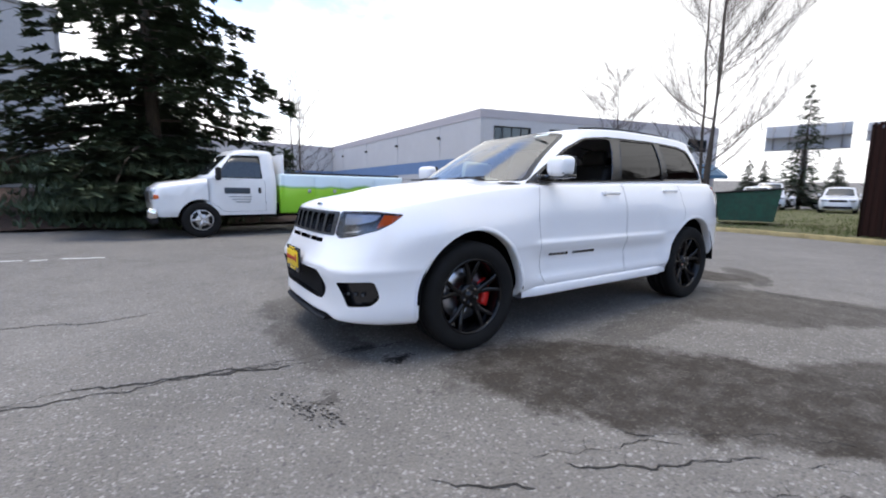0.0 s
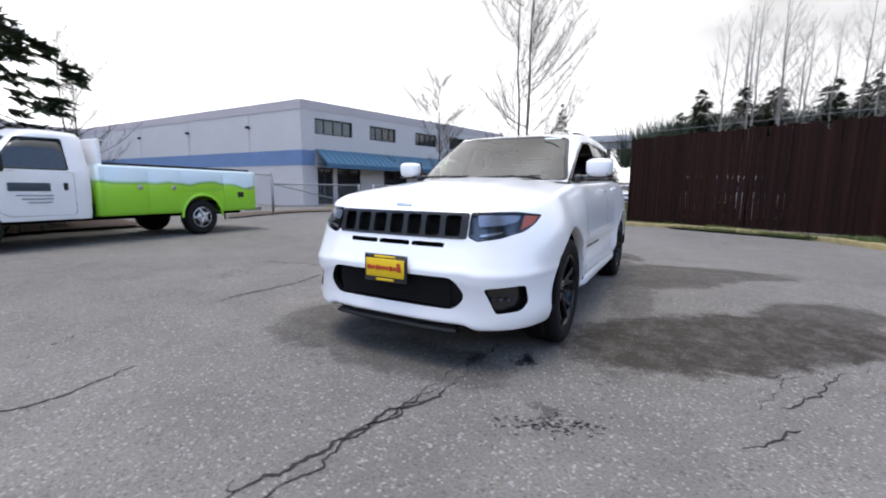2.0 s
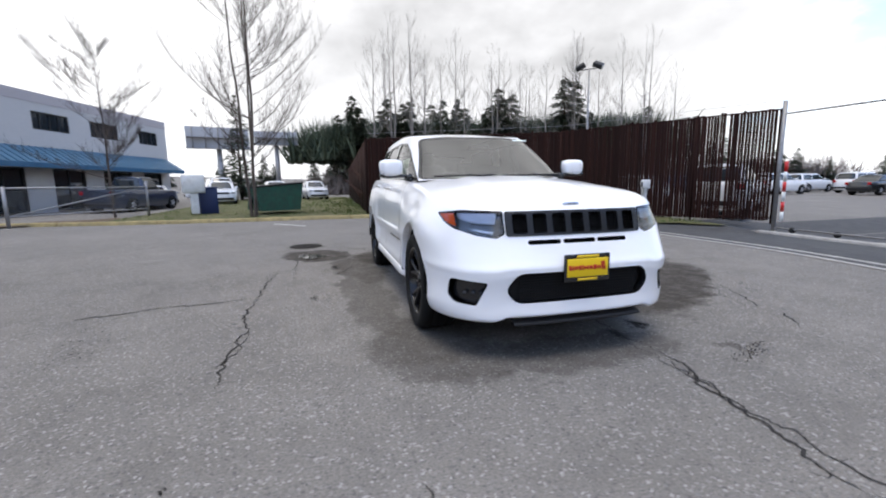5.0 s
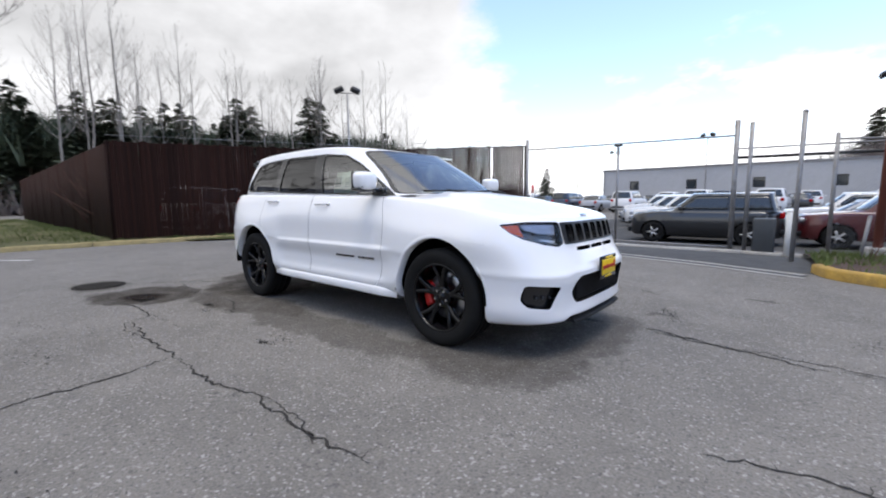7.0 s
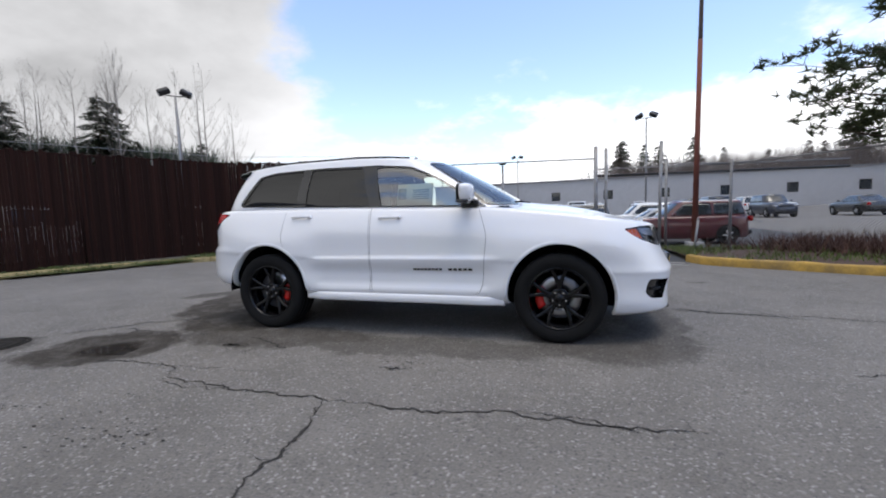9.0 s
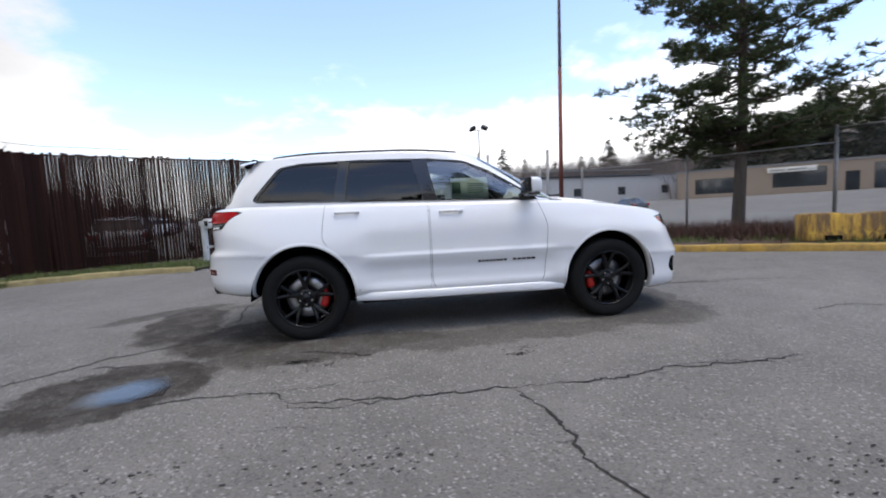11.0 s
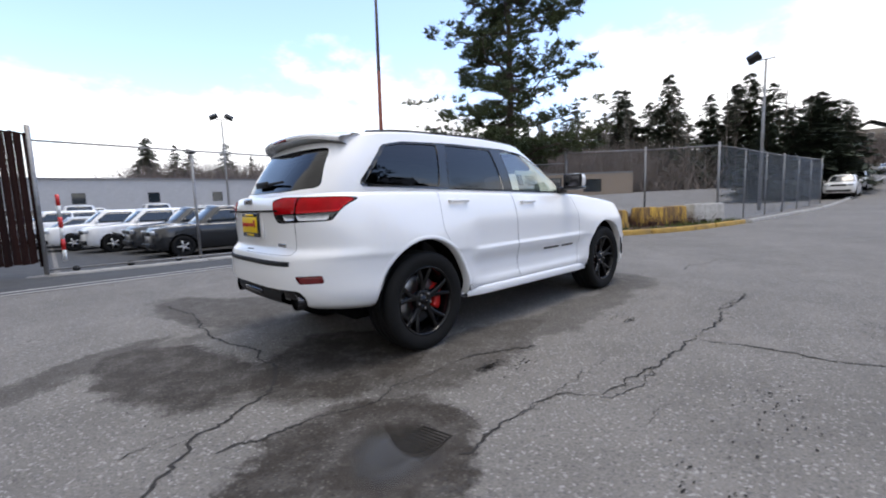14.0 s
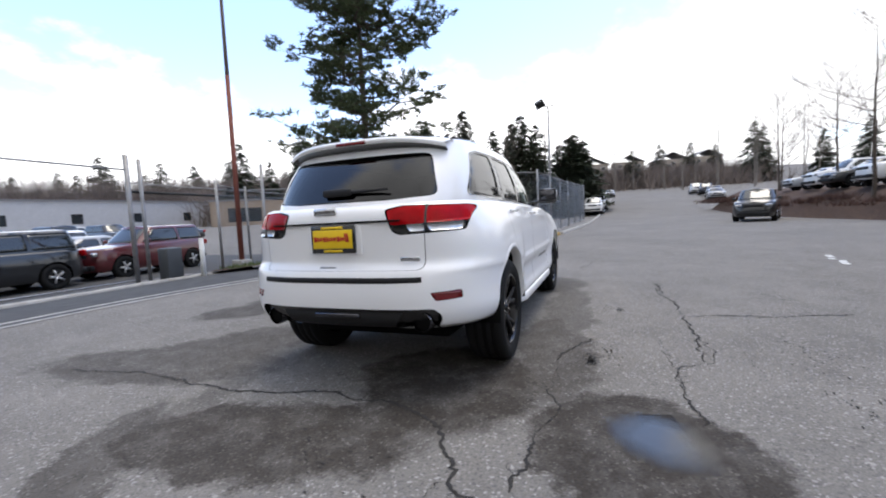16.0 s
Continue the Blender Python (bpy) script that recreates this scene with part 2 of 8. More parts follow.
STEEL = plain("brushed_steel", (0.42, 0.42, 0.44), 0.35, metal=1.0, scale=20)
RED_CALIPER = plain("red_caliper", (0.55, 0.015, 0.012), 0.3, coat=0.3)
RED_LENS = plain("red_lens", (0.34, 0.002, 0.005), 0.2, coat=0.0, vary=0.3, scale=14, spec=0.14)
DARK_RED = plain("dark_red_lens", (0.16, 0.006, 0.008), 0.15, coat=0.6, scale=25)
AMBER = plain("amber_lens", (0.55, 0.09, 0.01), 0.2, coat=0.4)
CLEAR_LENS = plain("clear_lens", (0.5, 0.52, 0.55), 0.1, metal=0.6, coat=0.5, scale=22, vary=0.3)
SMOKED = plain("smoked_lamp", (0.03, 0.033, 0.038), 0.12, coat=0.8, scale=20, vary=0.4)
YELLOW_PLATE = plain("yellow_plate", (0.82, 0.55, 0.01), 0.4, vary=0.04)
RED_INK = plain("red_ink", (0.45, 0.02, 0.015), 0.45)
SEAT = plain("black_leather", (0.02, 0.02, 0.021), 0.5, scale=30, bump=0.2)
PAPER = plain("white_paper", (0.75, 0.82, 0.78), 0.7, vary=0.03)
PAPER_INK = plain("paper_print", (0.12, 0.2, 0.17), 0.7)
GLASS_CLEAR = glass_mat("windscreen_glass", (0.50, 0.6, 0.56), 1.0, 2.5)
GLASS_DARK = glass_mat("privacy_glass", (0.02, 0.021, 0.024), 1.0, 1.6)
LAMP_BOWL = plain("lamp_reflector", (0.26, 0.30, 0.38), 0.18, metal=0.25, coat=0.6, scale=16, vary=0.25)
LAMP_COVER = glass_mat("lamp_cover", (0.92, 0.93, 0.95), 1.0, 1.45)
BLACK_CHROME = plain("black_chrome", (0.09, 0.09, 0.10), 0.15, metal=1.0, vary=0.1)
SILVER = plain("silver_badge", (0.62, 0.63, 0.65), 0.2, metal=0.9)

# ---- ground ----
def ground_z(x, y):
    """The yard is level; the road climbs ahead of it, a bank rises behind the truck."""
    z = 0.0
    road = smooth_step(20, 60, x) * (0.050 * max(0.0, x - 24))
    z += road * (1 - 0.75 * smooth_step(4, 14, y))
    z += 1.0 * smooth_step(-10.4, -15.5, y) * smooth_step(-3.0, 1.5, x) * (1 - smooth_step(10, 16, x))
    # the sales lot behind the gate lies lower
    z -= 0.2 * smooth_step(9.7, 11.6, y) * (1 - smooth_step(26, 31, y)) * smooth_step(-9, -6, x) * (1 - smooth_step(12, 15, x))
    z -= 0.2 * smooth_step(5.9, 9.3, y) * (1 - smooth_step(26, 31, y)) * smooth_step(-5.4, -3.8, x) * (1 - smooth_step(12, 15, x))
    # the lot before the tan store rises
    z += 1.0 * smooth_step(22, 36, x) * smooth_step(6, 16, y) * (1 - smooth_step(58, 66, y))
    r = math.hypot(x, y)
    z += 10.0 * smooth_step(75, 260, r) * (0.6 + 0.4 * math.sin(2.3 * math.atan2(y, x) + 0.7))
    return z


def asphalt():
    m = Mat("asphalt")
    pos = m.tc
    coarse = m.noise(0.35, 5, 0.6)
    mid = m.noise(2.2, 6, 0.65)
    grain = m.noise(70, 3, 0.7)
    stone = m.voronoi(95)
    chips = m.voronoi(80, "F1", "Color")
    base = m.ramp(m.math("ADD", m.math("MULTIPLY", coarse, 0.5), m.math("MULTIPLY", mid, 0.5)), [(0.30, (0.120, 0.112, 0.103)), (0.70, (0.215, 0.201, 0.184))])
    speck = m.ramp(grain, [(0.32, 0.7), (0.5, 0.98), (0.72, 1.25)])
    col = m.mix(1.0, base, speck, "MULTIPLY")
    sep = m.n.new("ShaderNodeSeparateColor")
    m.l.new(chips, sep.inputs[0])
    light = m.ramp(sep.outputs[0], [(0.88, 0.0), (0.97, 0.5)])
    col = m.mix(light, col, (0.42, 0.41, 0.39))
    dark = m.ramp(sep.outputs[1], [(0.88, 0.0), (0.97, 0.5)])
    col = m.mix(dark, col, (0.06, 0.06, 0.06))
    # damp and oily patches with ragged edges; shade under the SUV's tail painted in too
    warp = m.n.new("ShaderNodeTexNoise")
    warp.inputs["Scale"].default_value, warp.inputs["Detail"].default_value, warp.inputs["Roughness"].default_value = 1.9, 9, 0.76
    m.l.new(pos, warp.inputs["Vector"])
    off = m.n.new("ShaderNodeVectorMath")
    off.operation = "SUBTRACT"
    m.l.new(warp.outputs["Color"], off.inputs[0])
    off.inputs[1].default_value = (0.5, 0.5, 0.5)
    sc = m.n.new("ShaderNodeVectorMath")
    sc.operation = "SCALE"
    sc.inputs["Scale"].default_value = 0.85
    m.l.new(off.outputs[0], sc.inputs[0])
    moved = m.n.new("ShaderNodeVectorMath")
    m.l.new(pos, moved.inputs[0])
    m.l.new(sc.outputs[0], moved.inputs[1])

    def patch(x, y, rx, ry, turn, k, soft=0.35):
        mp = m.n.new("ShaderNodeMapping")
        mp.vector_type = "TEXTURE"
        mp.inputs["Location"].default_value = (x, y, 0)
        mp.inputs["Rotation"].default_value = (0, 0, radians(turn))
        mp.inputs["Scale"].default_value = (rx, ry, 50)
        m.l.new(moved.outputs[0], mp.inputs[0])
        ln = m.n.new("ShaderNodeVectorMath")
        ln.operation = "LENGTH"
        m.l.new(mp.outputs[0], ln.inputs[0])
        r = m.n.new("ShaderNodeMapRange")
        r.interpolation_type = "SMOOTHSTEP"
        r.inputs["From Min"].default_value, r.inputs["From Max"].default_value = 1.0 + soft / 2, 1.0 - soft / 2
        r.inputs["To Max"].default_value = k
        m.l.new(ln.outputs["Value"], r.inputs["Value"])
        return r.outputs[0]

    patch_mask = None
    # (0.2, -1.2) and (-1.0, 1.15) darken long strips beside the SUV
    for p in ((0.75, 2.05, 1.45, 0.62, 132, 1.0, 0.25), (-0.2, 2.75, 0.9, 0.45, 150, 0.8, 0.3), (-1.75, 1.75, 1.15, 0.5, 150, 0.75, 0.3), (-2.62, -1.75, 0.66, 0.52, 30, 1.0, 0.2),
              # (-2.05, -0.55) darkens the ground for the shade under the rear bumper
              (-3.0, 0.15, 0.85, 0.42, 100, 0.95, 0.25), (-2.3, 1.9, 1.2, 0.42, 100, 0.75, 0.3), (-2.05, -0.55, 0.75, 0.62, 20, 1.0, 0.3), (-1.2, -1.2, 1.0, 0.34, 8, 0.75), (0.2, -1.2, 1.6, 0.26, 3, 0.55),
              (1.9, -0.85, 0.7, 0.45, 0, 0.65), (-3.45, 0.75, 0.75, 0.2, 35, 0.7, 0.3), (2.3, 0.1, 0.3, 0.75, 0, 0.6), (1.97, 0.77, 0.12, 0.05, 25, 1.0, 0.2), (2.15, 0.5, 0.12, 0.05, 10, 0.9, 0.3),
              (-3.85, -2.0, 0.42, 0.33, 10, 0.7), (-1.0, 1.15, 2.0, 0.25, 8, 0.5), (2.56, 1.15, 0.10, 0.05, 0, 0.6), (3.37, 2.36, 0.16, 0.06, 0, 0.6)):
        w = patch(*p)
        patch_mask = w if patch_mask is None else m.math("MAXIMUM", patch_mask, w)
    ragged = m.math("MULTIPLY", patch_mask, m.ramp(m.noise(4.5, 7, 0.66), [(0.30, 0.55), (0.55, 1.0)]))
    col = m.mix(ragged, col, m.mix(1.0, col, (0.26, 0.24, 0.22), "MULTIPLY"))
    # worn and crumbled places
    worn = m.math("MULTIPLY", m.ramp(m.noise(1.1, 4, 0.6), [(0.56, 0.0), (0.7, 1.0)]), m.ramp(m.noise(14, 4, 0.75), [(0.5, 0.0), (0.62, 0.75)]))
    col = m.mix(worn, col, (0.055, 0.052, 0.05))
    m.set(Base_Color=col)
    m.set(Roughness=m.math("SUBTRACT", 0.92, m.math("MULTIPLY", ragged, 0.1)), Specular_IOR_Level=m.math("SUBTRACT", 0.28, m.math("MULTIPLY", ragged, 0.12)))
    h = m.math("ADD", m.math("MULTIPLY", grain, 0.6), m.math("MULTIPLY", stone, -0.7))
    m.bump(m.math("MULTIPLY", h, m.math("SUBTRACT", 1.0, m.math("MULTIPLY", ragged, 0.5))), 0.55, 0.008)
    return m.m


ASPHALT = asphalt()
CRACK = plain("crack_fill", (0.022, 0.02, 0.018), 0.95, vary=0.5, scale=25)
CONCRETE = plain("concrete", (0.34, 0.33, 0.31), 0.85, vary=0.25, scale=5, bump=0.4, grime=(0.6, (0.16, 0.15, 0.13)))
KERB_YELLOW = plain("worn_yellow_kerb", (0.40, 0.25, 0.05), 0.8, vary=0.35, scale=4, bump=0.4, grime=(0.9, (0.12, 0.09, 0.055)))
GRASS = plain("grass_blades", (0.09, 0.12, 0.03), 0.8, vary=0.6, scale=2.5)
TURF = plain("mossy_turf", (0.085, 0.088, 0.03), 0.95, vary=0.6, scale=3, bump=0.6, grime=(0.8, (0.09, 0.065, 0.035)))
MULCH = plain("bark_mulch", (0.060, 0.034, 0.022), 0.95, vary=0.6, scale=8, bump=0.8)
LITTER = plain("leaf_litter", (0.11, 0.075, 0.045), 0.95, vary=0.6, scale=5, bump=0.8, grime=(0.6, (0.05, 0.035, 0.025)))
IRON = plain("cast_iron", (0.022, 0.020, 0.018), 0.9, vary=0.4, scale=20, spec=0.1)
WHITE_LINE = plain("faded_line_paint", (0.55, 0.55, 0.53), 0.8, vary=0.3, scale=12, grime=(0.9, (0.2, 0.2, 0.19)))


def build_ground():
    xs = [-400, -250, -160, -110, -80, -60, -45, -35] + [-28 + 2 * k for k in range(35)] + [45, 50, 60, 70, 80, 95, 110, 140, 180, 250, 400]
    ys = [-400, -250, -160, -110, -80, -60, -45, -35, -28, -22] + [-19 + 0.75 * k for k in range(15)] + [-6, -4, -2, 0, 2, 4, 5.2, 5.9, 6.5, 7.2, 7.9, 8.6, 9.2, 9.6, 10.2, 10.9, 11.7, 14, 17, 20, 23, 26, 28.5, 31, 40, 55, 70, 90, 120, 180, 260, 400]
    bm = quad_grid([[(x, y, ground_z(x, y)) for y in ys] for x in xs])
    bmesh.ops.recalc_face_normals(bm, faces=bm.faces)
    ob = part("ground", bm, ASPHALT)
    tagged(ob, "grey cracked asphalt yard with damp stains and painted shade under the vehicle's tail", "ground", "", "structure")
    return ob


GROUND = build_ground()


def crack(points, seed, width=0.010):
    """A jagged crack through a few control points, with fine branches."""
    rg = random.Random(seed)
    bm = bmesh.new()

    def strip(pts, ws):
        last = None
        for k, (p, w) in enumerate(zip(pts, ws)):
            d = (Vector(pts[min(k + 1, len(pts) - 1)]) - Vector(pts[max(k - 1, 0)]))
            n = Vector((-d.y, d.x)).normalized() if d.length > 1e-6 else Vector((0, 1))
            pair = [bm.verts.new((p[0] + n.x * w * rg.uniform(0.2, 0.8), p[1] + n.y * w * rg.uniform(0.2, 0.8), 0.004)), bm.verts.new((p[0] - n.x * w * rg.uniform(0.2, 0.8), p[1] - n.y * w * rg.uniform(0.2, 0.8), 0.004))]
            if last:
                bm.faces.new((last[0], pair[0], pair[1], last[1]))
            last = pair

    pts, ws = [], []
    swell = 1.0
    for a, b in zip(points, points[1:]):
        a, b = Vector(a), Vector(b)
        n = max(3, int((b - a).length / 0.022))
        d = (b - a).normalized()
        side = Vector((-d.y, d.x))
        w1 = 0.0
        for k in range(n):
            w1 = 0.82 * w1 + rg.gauss(0, 0.011)
            p = a.lerp(b, k / n) + side * w1 * min(1, 4 * k / n, 4 * (1 - k / n) + 0.2)
            pts.append((p.x, p.y))
            swell = min(2.2, max(0.35, swell + rg.gauss(0, 0.28)))
            ws.append(width * 0.8 * swell)
    pts.append(points[-1])
    ws.append(0.001)
    ws[0] = 0.002
    strip(pts, ws)
    k = rg.randint(4, 14)
    while k < len(pts) - 3:
        d = Vector(pts[k + 1]) - Vector(pts[k - 1])
        ang = math.atan2(d.y, d.x) + rg.choice((-1, 1)) * rg.uniform(0.5, 1.3)
        q, tw, wid = Vector(pts[k]), [], []
        for j in range(rg.randint(3, 9)):
            tw.append(q[:])
            wid.append(width * 0.45 * (1 - j / 10))
            ang += rg.gauss(0, 0.45)
            q = q + Vector((math.cos(ang), math.sin(ang))) * 0.018
        strip(tw, wid)
        k += rg.randint(8, 26)
    ob = part("crack", bm, CRACK)
    return tagged(ob, "dark jagged crack in the asphalt", "crack", "cracks in the asphalt")


for i, (w, pts) in enumerate((
        (0.012, ((1.78, 0.56), (2.20, 0.51), (2.44, 0.54), (2.79, 0.52), (2.94, 0.41), (3.18, 0.39), (3.37, 0.38), (3.71, 0.27), (3.98, 0.32), (4.6, 0.25))),
        (0.006, ((2.62, 0.52), (2.85, 0.45), (3.05, 0.45), (3.18, 0.39))),
        (0.006, ((2.28, 0.47), (2.67, 0.45), (3.13, 0.43), (3.57, 0.40), (4.07, 0.36))),
        (0.008, ((2.44, 1.94), (2.29, 2.08), (2.12, 2.21))),
        (0.007, ((1.99, 2.06), (1.82, 2.15), (1.44, 2.25), (1.36, 2.37))),
        (0.007, ((1.90, 2.16), (1.79, 2.27), (1.53, 2.43), (1.20, 2.57), (1.02, 2.75), (0.93, 2.87))),
        (0.006, ((1.53, 2.60), (1.34, 2.75), (1.1, 2.95))),
        (0.005, ((1.5, 2.15), (1.3, 2.3), (0.9, 2.55), (0.7, 2.8))),
        (0.010, ((-2.30, -2.06), (-2.08, -2.05), (-1.73, -2.05), (-1.45, -2.07), (-1.30, -2.26), (-0.78, -2.29), (-0.40, -2.31), (0.05, -2.34), (0.51, -2.36), (0.90, -2.32), (1.20, -2.24), (1.59, -2.29), (2.21, -2.25))),
        (0.012, ((0.05, -2.34), (0.16, -2.71), (0.17, -3.05), (0.18, -3.19), (0.26, -3.38), (0.31, -3.54), (0.4, -3.8))),
        (0.007, ((1.33, -2.22), (1.71, -2.28), (1.88, -2.33))),
        (0.006, ((0.47, -3.58), (0.62, -3.53), (0.80, -3.6))),
        (0.009, ((-1.91, -2.05), (-1.32, -2.03), (-0.76, -2.02))),
        (0.010, ((-3.08, -1.23), (-2.50, -1.28), (-2.21, -1.34), (-2.04, -1.25), (-1.79, -1.30), (-1.30, -1.28), (-1.10, -1.38), (-0.85, -1.5))),
        (0.012, ((-3.6, -1.55), (-3.37, -1.34), (-3.09, -0.97), (-2.85, -0.86), (-2.62, -0.72), (-2.44, -0.37), (-2.40, 0.06), (-2.53, 0.56), (-2.54, 0.97), (-2.47, 1.79), (-2.58, 2.6))),
        (0.007, ((-3.42, -0.95), (-3.23, -0.91), (-3.09, -0.95))),
        (0.005, ((-1.45, -2.57), (-1.15, -2.59))),
        (0.007, ((3.31, -1.27), (3.51, -1.22), (3.73, -1.17), (4.09, -1.29), (4.36, -1.34), (4.8, -1.3))),
        (0.006, ((-1.35, -2.26), (-1.19, -2.34), (-0.70, -2.33))),
        (0.005, ((-2.2, -0.4), (-1.9, -0.9), (-1.6, -1.0))))):
    crack(pts, 11 + i, w)


def crumbled(x, y, turn, n, spread, seed):
    """A patch of short broken cracks."""
    rg = random.Random(seed)
    bm = bmesh.new()
    m = Matrix.Translation((x, y, 0.004)) @ Euler((0, 0, radians(turn))).to_matrix().to_4x4()
    for _ in range(n):
        cx, cy = rg.gauss(0, spread), rg.gauss(0, spread * 0.35)
        k = rg.randint(5, 8)
        r = rg.uniform(0.003, 0.011)
        vs = []
        for j in range(k):
            a = 2 * math.pi * j / k
            rr = r * rg.uniform(0.4, 1.3)
            vs.append(bm.verts.new(m @ Vector((cx + rr * 1.6 * math.cos(a), cy + rr * 0.7 * math.sin(a), 0))))
        bm.faces.new(vs)
    ob = part("worn_patch", bm, CRACK)
    return tagged(ob, "dark crumbled patch in the asphalt", "worn asphalt", "worn patches", "stuff")


for i, a in enumerate(((2.66, 1.18, 120, 110, 0.13), (1.97, 0.83, 25, 130, 0.045), (-0.9, -3.0, 15, 70, 0.25), (-1.9, -2.9, 0, 60, 0.25), (1.2, -3.4, 10, 50, 0.2), (0.28, -1.75, 5, 60, 0.06), (-1.42, -1.49, 5, 130, 0.06), (3.3, -2.2, 30, 40, 0.15),
                       (-1.2, -1.65, 10, 40, 0.12), (0.3, -1.6, 0, 30, 0.1), (2.12, 0.5, 0, 90, 0.06), (-3.4, -2.4, 40, 50, 0.25), (4.1, 1.2, 60, 30, 0.15), (-3.0, -0.2, 80, 60, 0.3))):
    crumbled(*a, 50 + i)


def puddle_shape(x, y, rx, ry, seed, z):
    rg = random.Random(seed)
    bm = bmesh.new()
    ph = [rg.uniform(0, 6.28) for _ in range(4)]
    vs = []
    for k in range(56):
        a = 2 * math.pi * k / 56
        r = 1 + 0.12 * math.sin(2 * a + ph[0]) + 0.08 * math.sin(3 * a + ph[1]) + 0.05 * math.sin(7 * a + ph[2]) + 0.03 * math.sin(13 * a + ph[3])
        vs.append(bm.verts.new((x + rx * r * math.cos(a), y + ry * r * math.sin(a), z)))
    bm.faces.new(vs)
    return bm


def water_film(name, cx, cy, rx, ry, turn):
    """Standing water that thins out to a ragged edge."""
    m = Mat(name)
    m.n.remove(m.b)
    warp = m.n.new("ShaderNodeTexNoise")
    warp.inputs["Scale"].default_value, warp.inputs["Detail"].default_value = 5.0, 5
    m.l.new(m.tc, warp.inputs["Vector"])
    add = m.n.new("ShaderNodeVectorMath")
    add.operation = "MULTIPLY_ADD"
    m.l.new(warp.outputs["Color"], add.inputs[0])
    add.inputs[1].default_value = (0.16, 0.16, 0)
    m.l.new(m.tc, add.inputs[2])
    mp = m.n.new("ShaderNodeMapping")
    mp.vector_type = "TEXTURE"
    mp.inputs["Location"].default_value = (cx + 0.08, cy + 0.08, 0)
    mp.inputs["Rotation"].default_value = (0, 0, radians(turn))
    mp.inputs["Scale"].default_value = (rx, ry, 50)
    m.l.new(add.outputs[0], mp.inputs[0])
    ln = m.n.new("ShaderNodeVectorMath")
    ln.operation = "LENGTH"
    m.l.new(mp.outputs[0], ln.inputs[0])
    r = m.n.new("ShaderNodeMapRange")
    r.interpolation_type = "SMOOTHSTEP"
    r.inputs["From Min"].default_value, r.inputs["From Max"].default_value = 1.45, 0.45
    m.l.new(ln.outputs["Value"], r.inputs["Value"])
    deep = m.n.new("ShaderNodeBsdfPrincipled")
    deep.inputs["Base Color"].default_value = (0.03, 0.028, 0.026, 1)
    deep.inputs["Roughness"].default_value = 0.03
    deep.inputs["IOR"].default_value = 1.6
    tr = m.n.new("ShaderNodeBsdfTransparent")
    mx = m.n.new("ShaderNodeMixShader")
    m.l.new(r.outputs[0], mx.inputs[0])
    m.l.new(tr.outputs[0], mx.inputs[1])
    m.l.new(deep.outputs[0], mx.inputs[2])
    m.l.new(mx.outputs[0], m.out.inputs["Surface"])
    return m.m


WATER = water_film("still_water", -2.49, -1.84, 0.225, 0.175, 35)
ob = part("puddle", puddle_shape(-2.49, -1.84, 0.44, 0.40, 3, 0.010), WATER, None, "", False)
ob.visible_shadow = False
tagged(ob, "shallow puddle over a drain reflecting the sky", "puddle")


def build_drain():
    d = thing("storm_drain", pose(-2.34, -1.87, 0.0, 0, 0, 12), "dark iron storm drain grate set in the asphalt", "drain")
    bm = bmesh.new()
    for x0, y0, sx, sy in ((0, 0.085, 0.25, 0.012), (0, -0.085, 0.25, 0.012), (0.12, 0, 0.012, 0.16), (-0.12, 0, 0.012, 0.16)):
        add_box(bm, (x0, y0, 0.0), (sx, sy, 0.008), None, 0.002)
    part("grate_frame", bm, IRON, d)
    for k in range(9):
        part("grate_bar", box_bm((-0.096 + 0.024 * k, 0, 0.0), (0.009, 0.16, 0.007), None, 0.002), IRON, d)
    return d


build_drain()
m = thing("manhole", pose(-3.85, -2.0, 0.0), "round dark iron manhole cover flush with the asphalt", "manhole")
bm = lathe([(0.0, 0.007), (0.05, 0.007), (0.055, 0.004), (0.09, 0.004), (0.095, 0.007), (0.15, 0.007), (0.155, 0.004), (0.19, 0.004), (0.195, 0.007), (0.26, 0.007), (0.262, -0.01)], 40)
bm.transform(Euler((math.pi / 2, 0, 0)).to_matrix().to_4x4())
part("cover", bm, IRON, m)
bm = lathe([(0.268, -0.01), (0.268, 0.006), (0.30, 0.006), (0.302, -0.01)], 40)
bm.transform(Euler((math.pi / 2, 0, 0)).to_matrix().to_4x4())
part("ring", bm, IRON, m)


def path_points(ctrl, step):
    """Even points along a smooth line through control points."""
    out = []
    c = [Vector(p) for p in ctrl]
    c = [2 * c[0] - c[1]] + c + [2 * c[-1] - c[-2]]
    for i in range(1, len(c) - 2):
        n = max(1, int((c[i + 1] - c[i]).length / step))
        for k in range(n):
            t = k / n
            p = 0.5 * ((2 * c[i]) + (c[i + 1] - c[i - 1]) * t + (2 * c[i - 1] - 5 * c[i] + 4 * c[i + 1] - c[i + 2]) * t * t + (3 * c[i] - c[i - 1] - 3 * c[i + 1] + c[i + 2]) * t ** 3)
            out.append(p)
    out.append(c[-2])
    return out


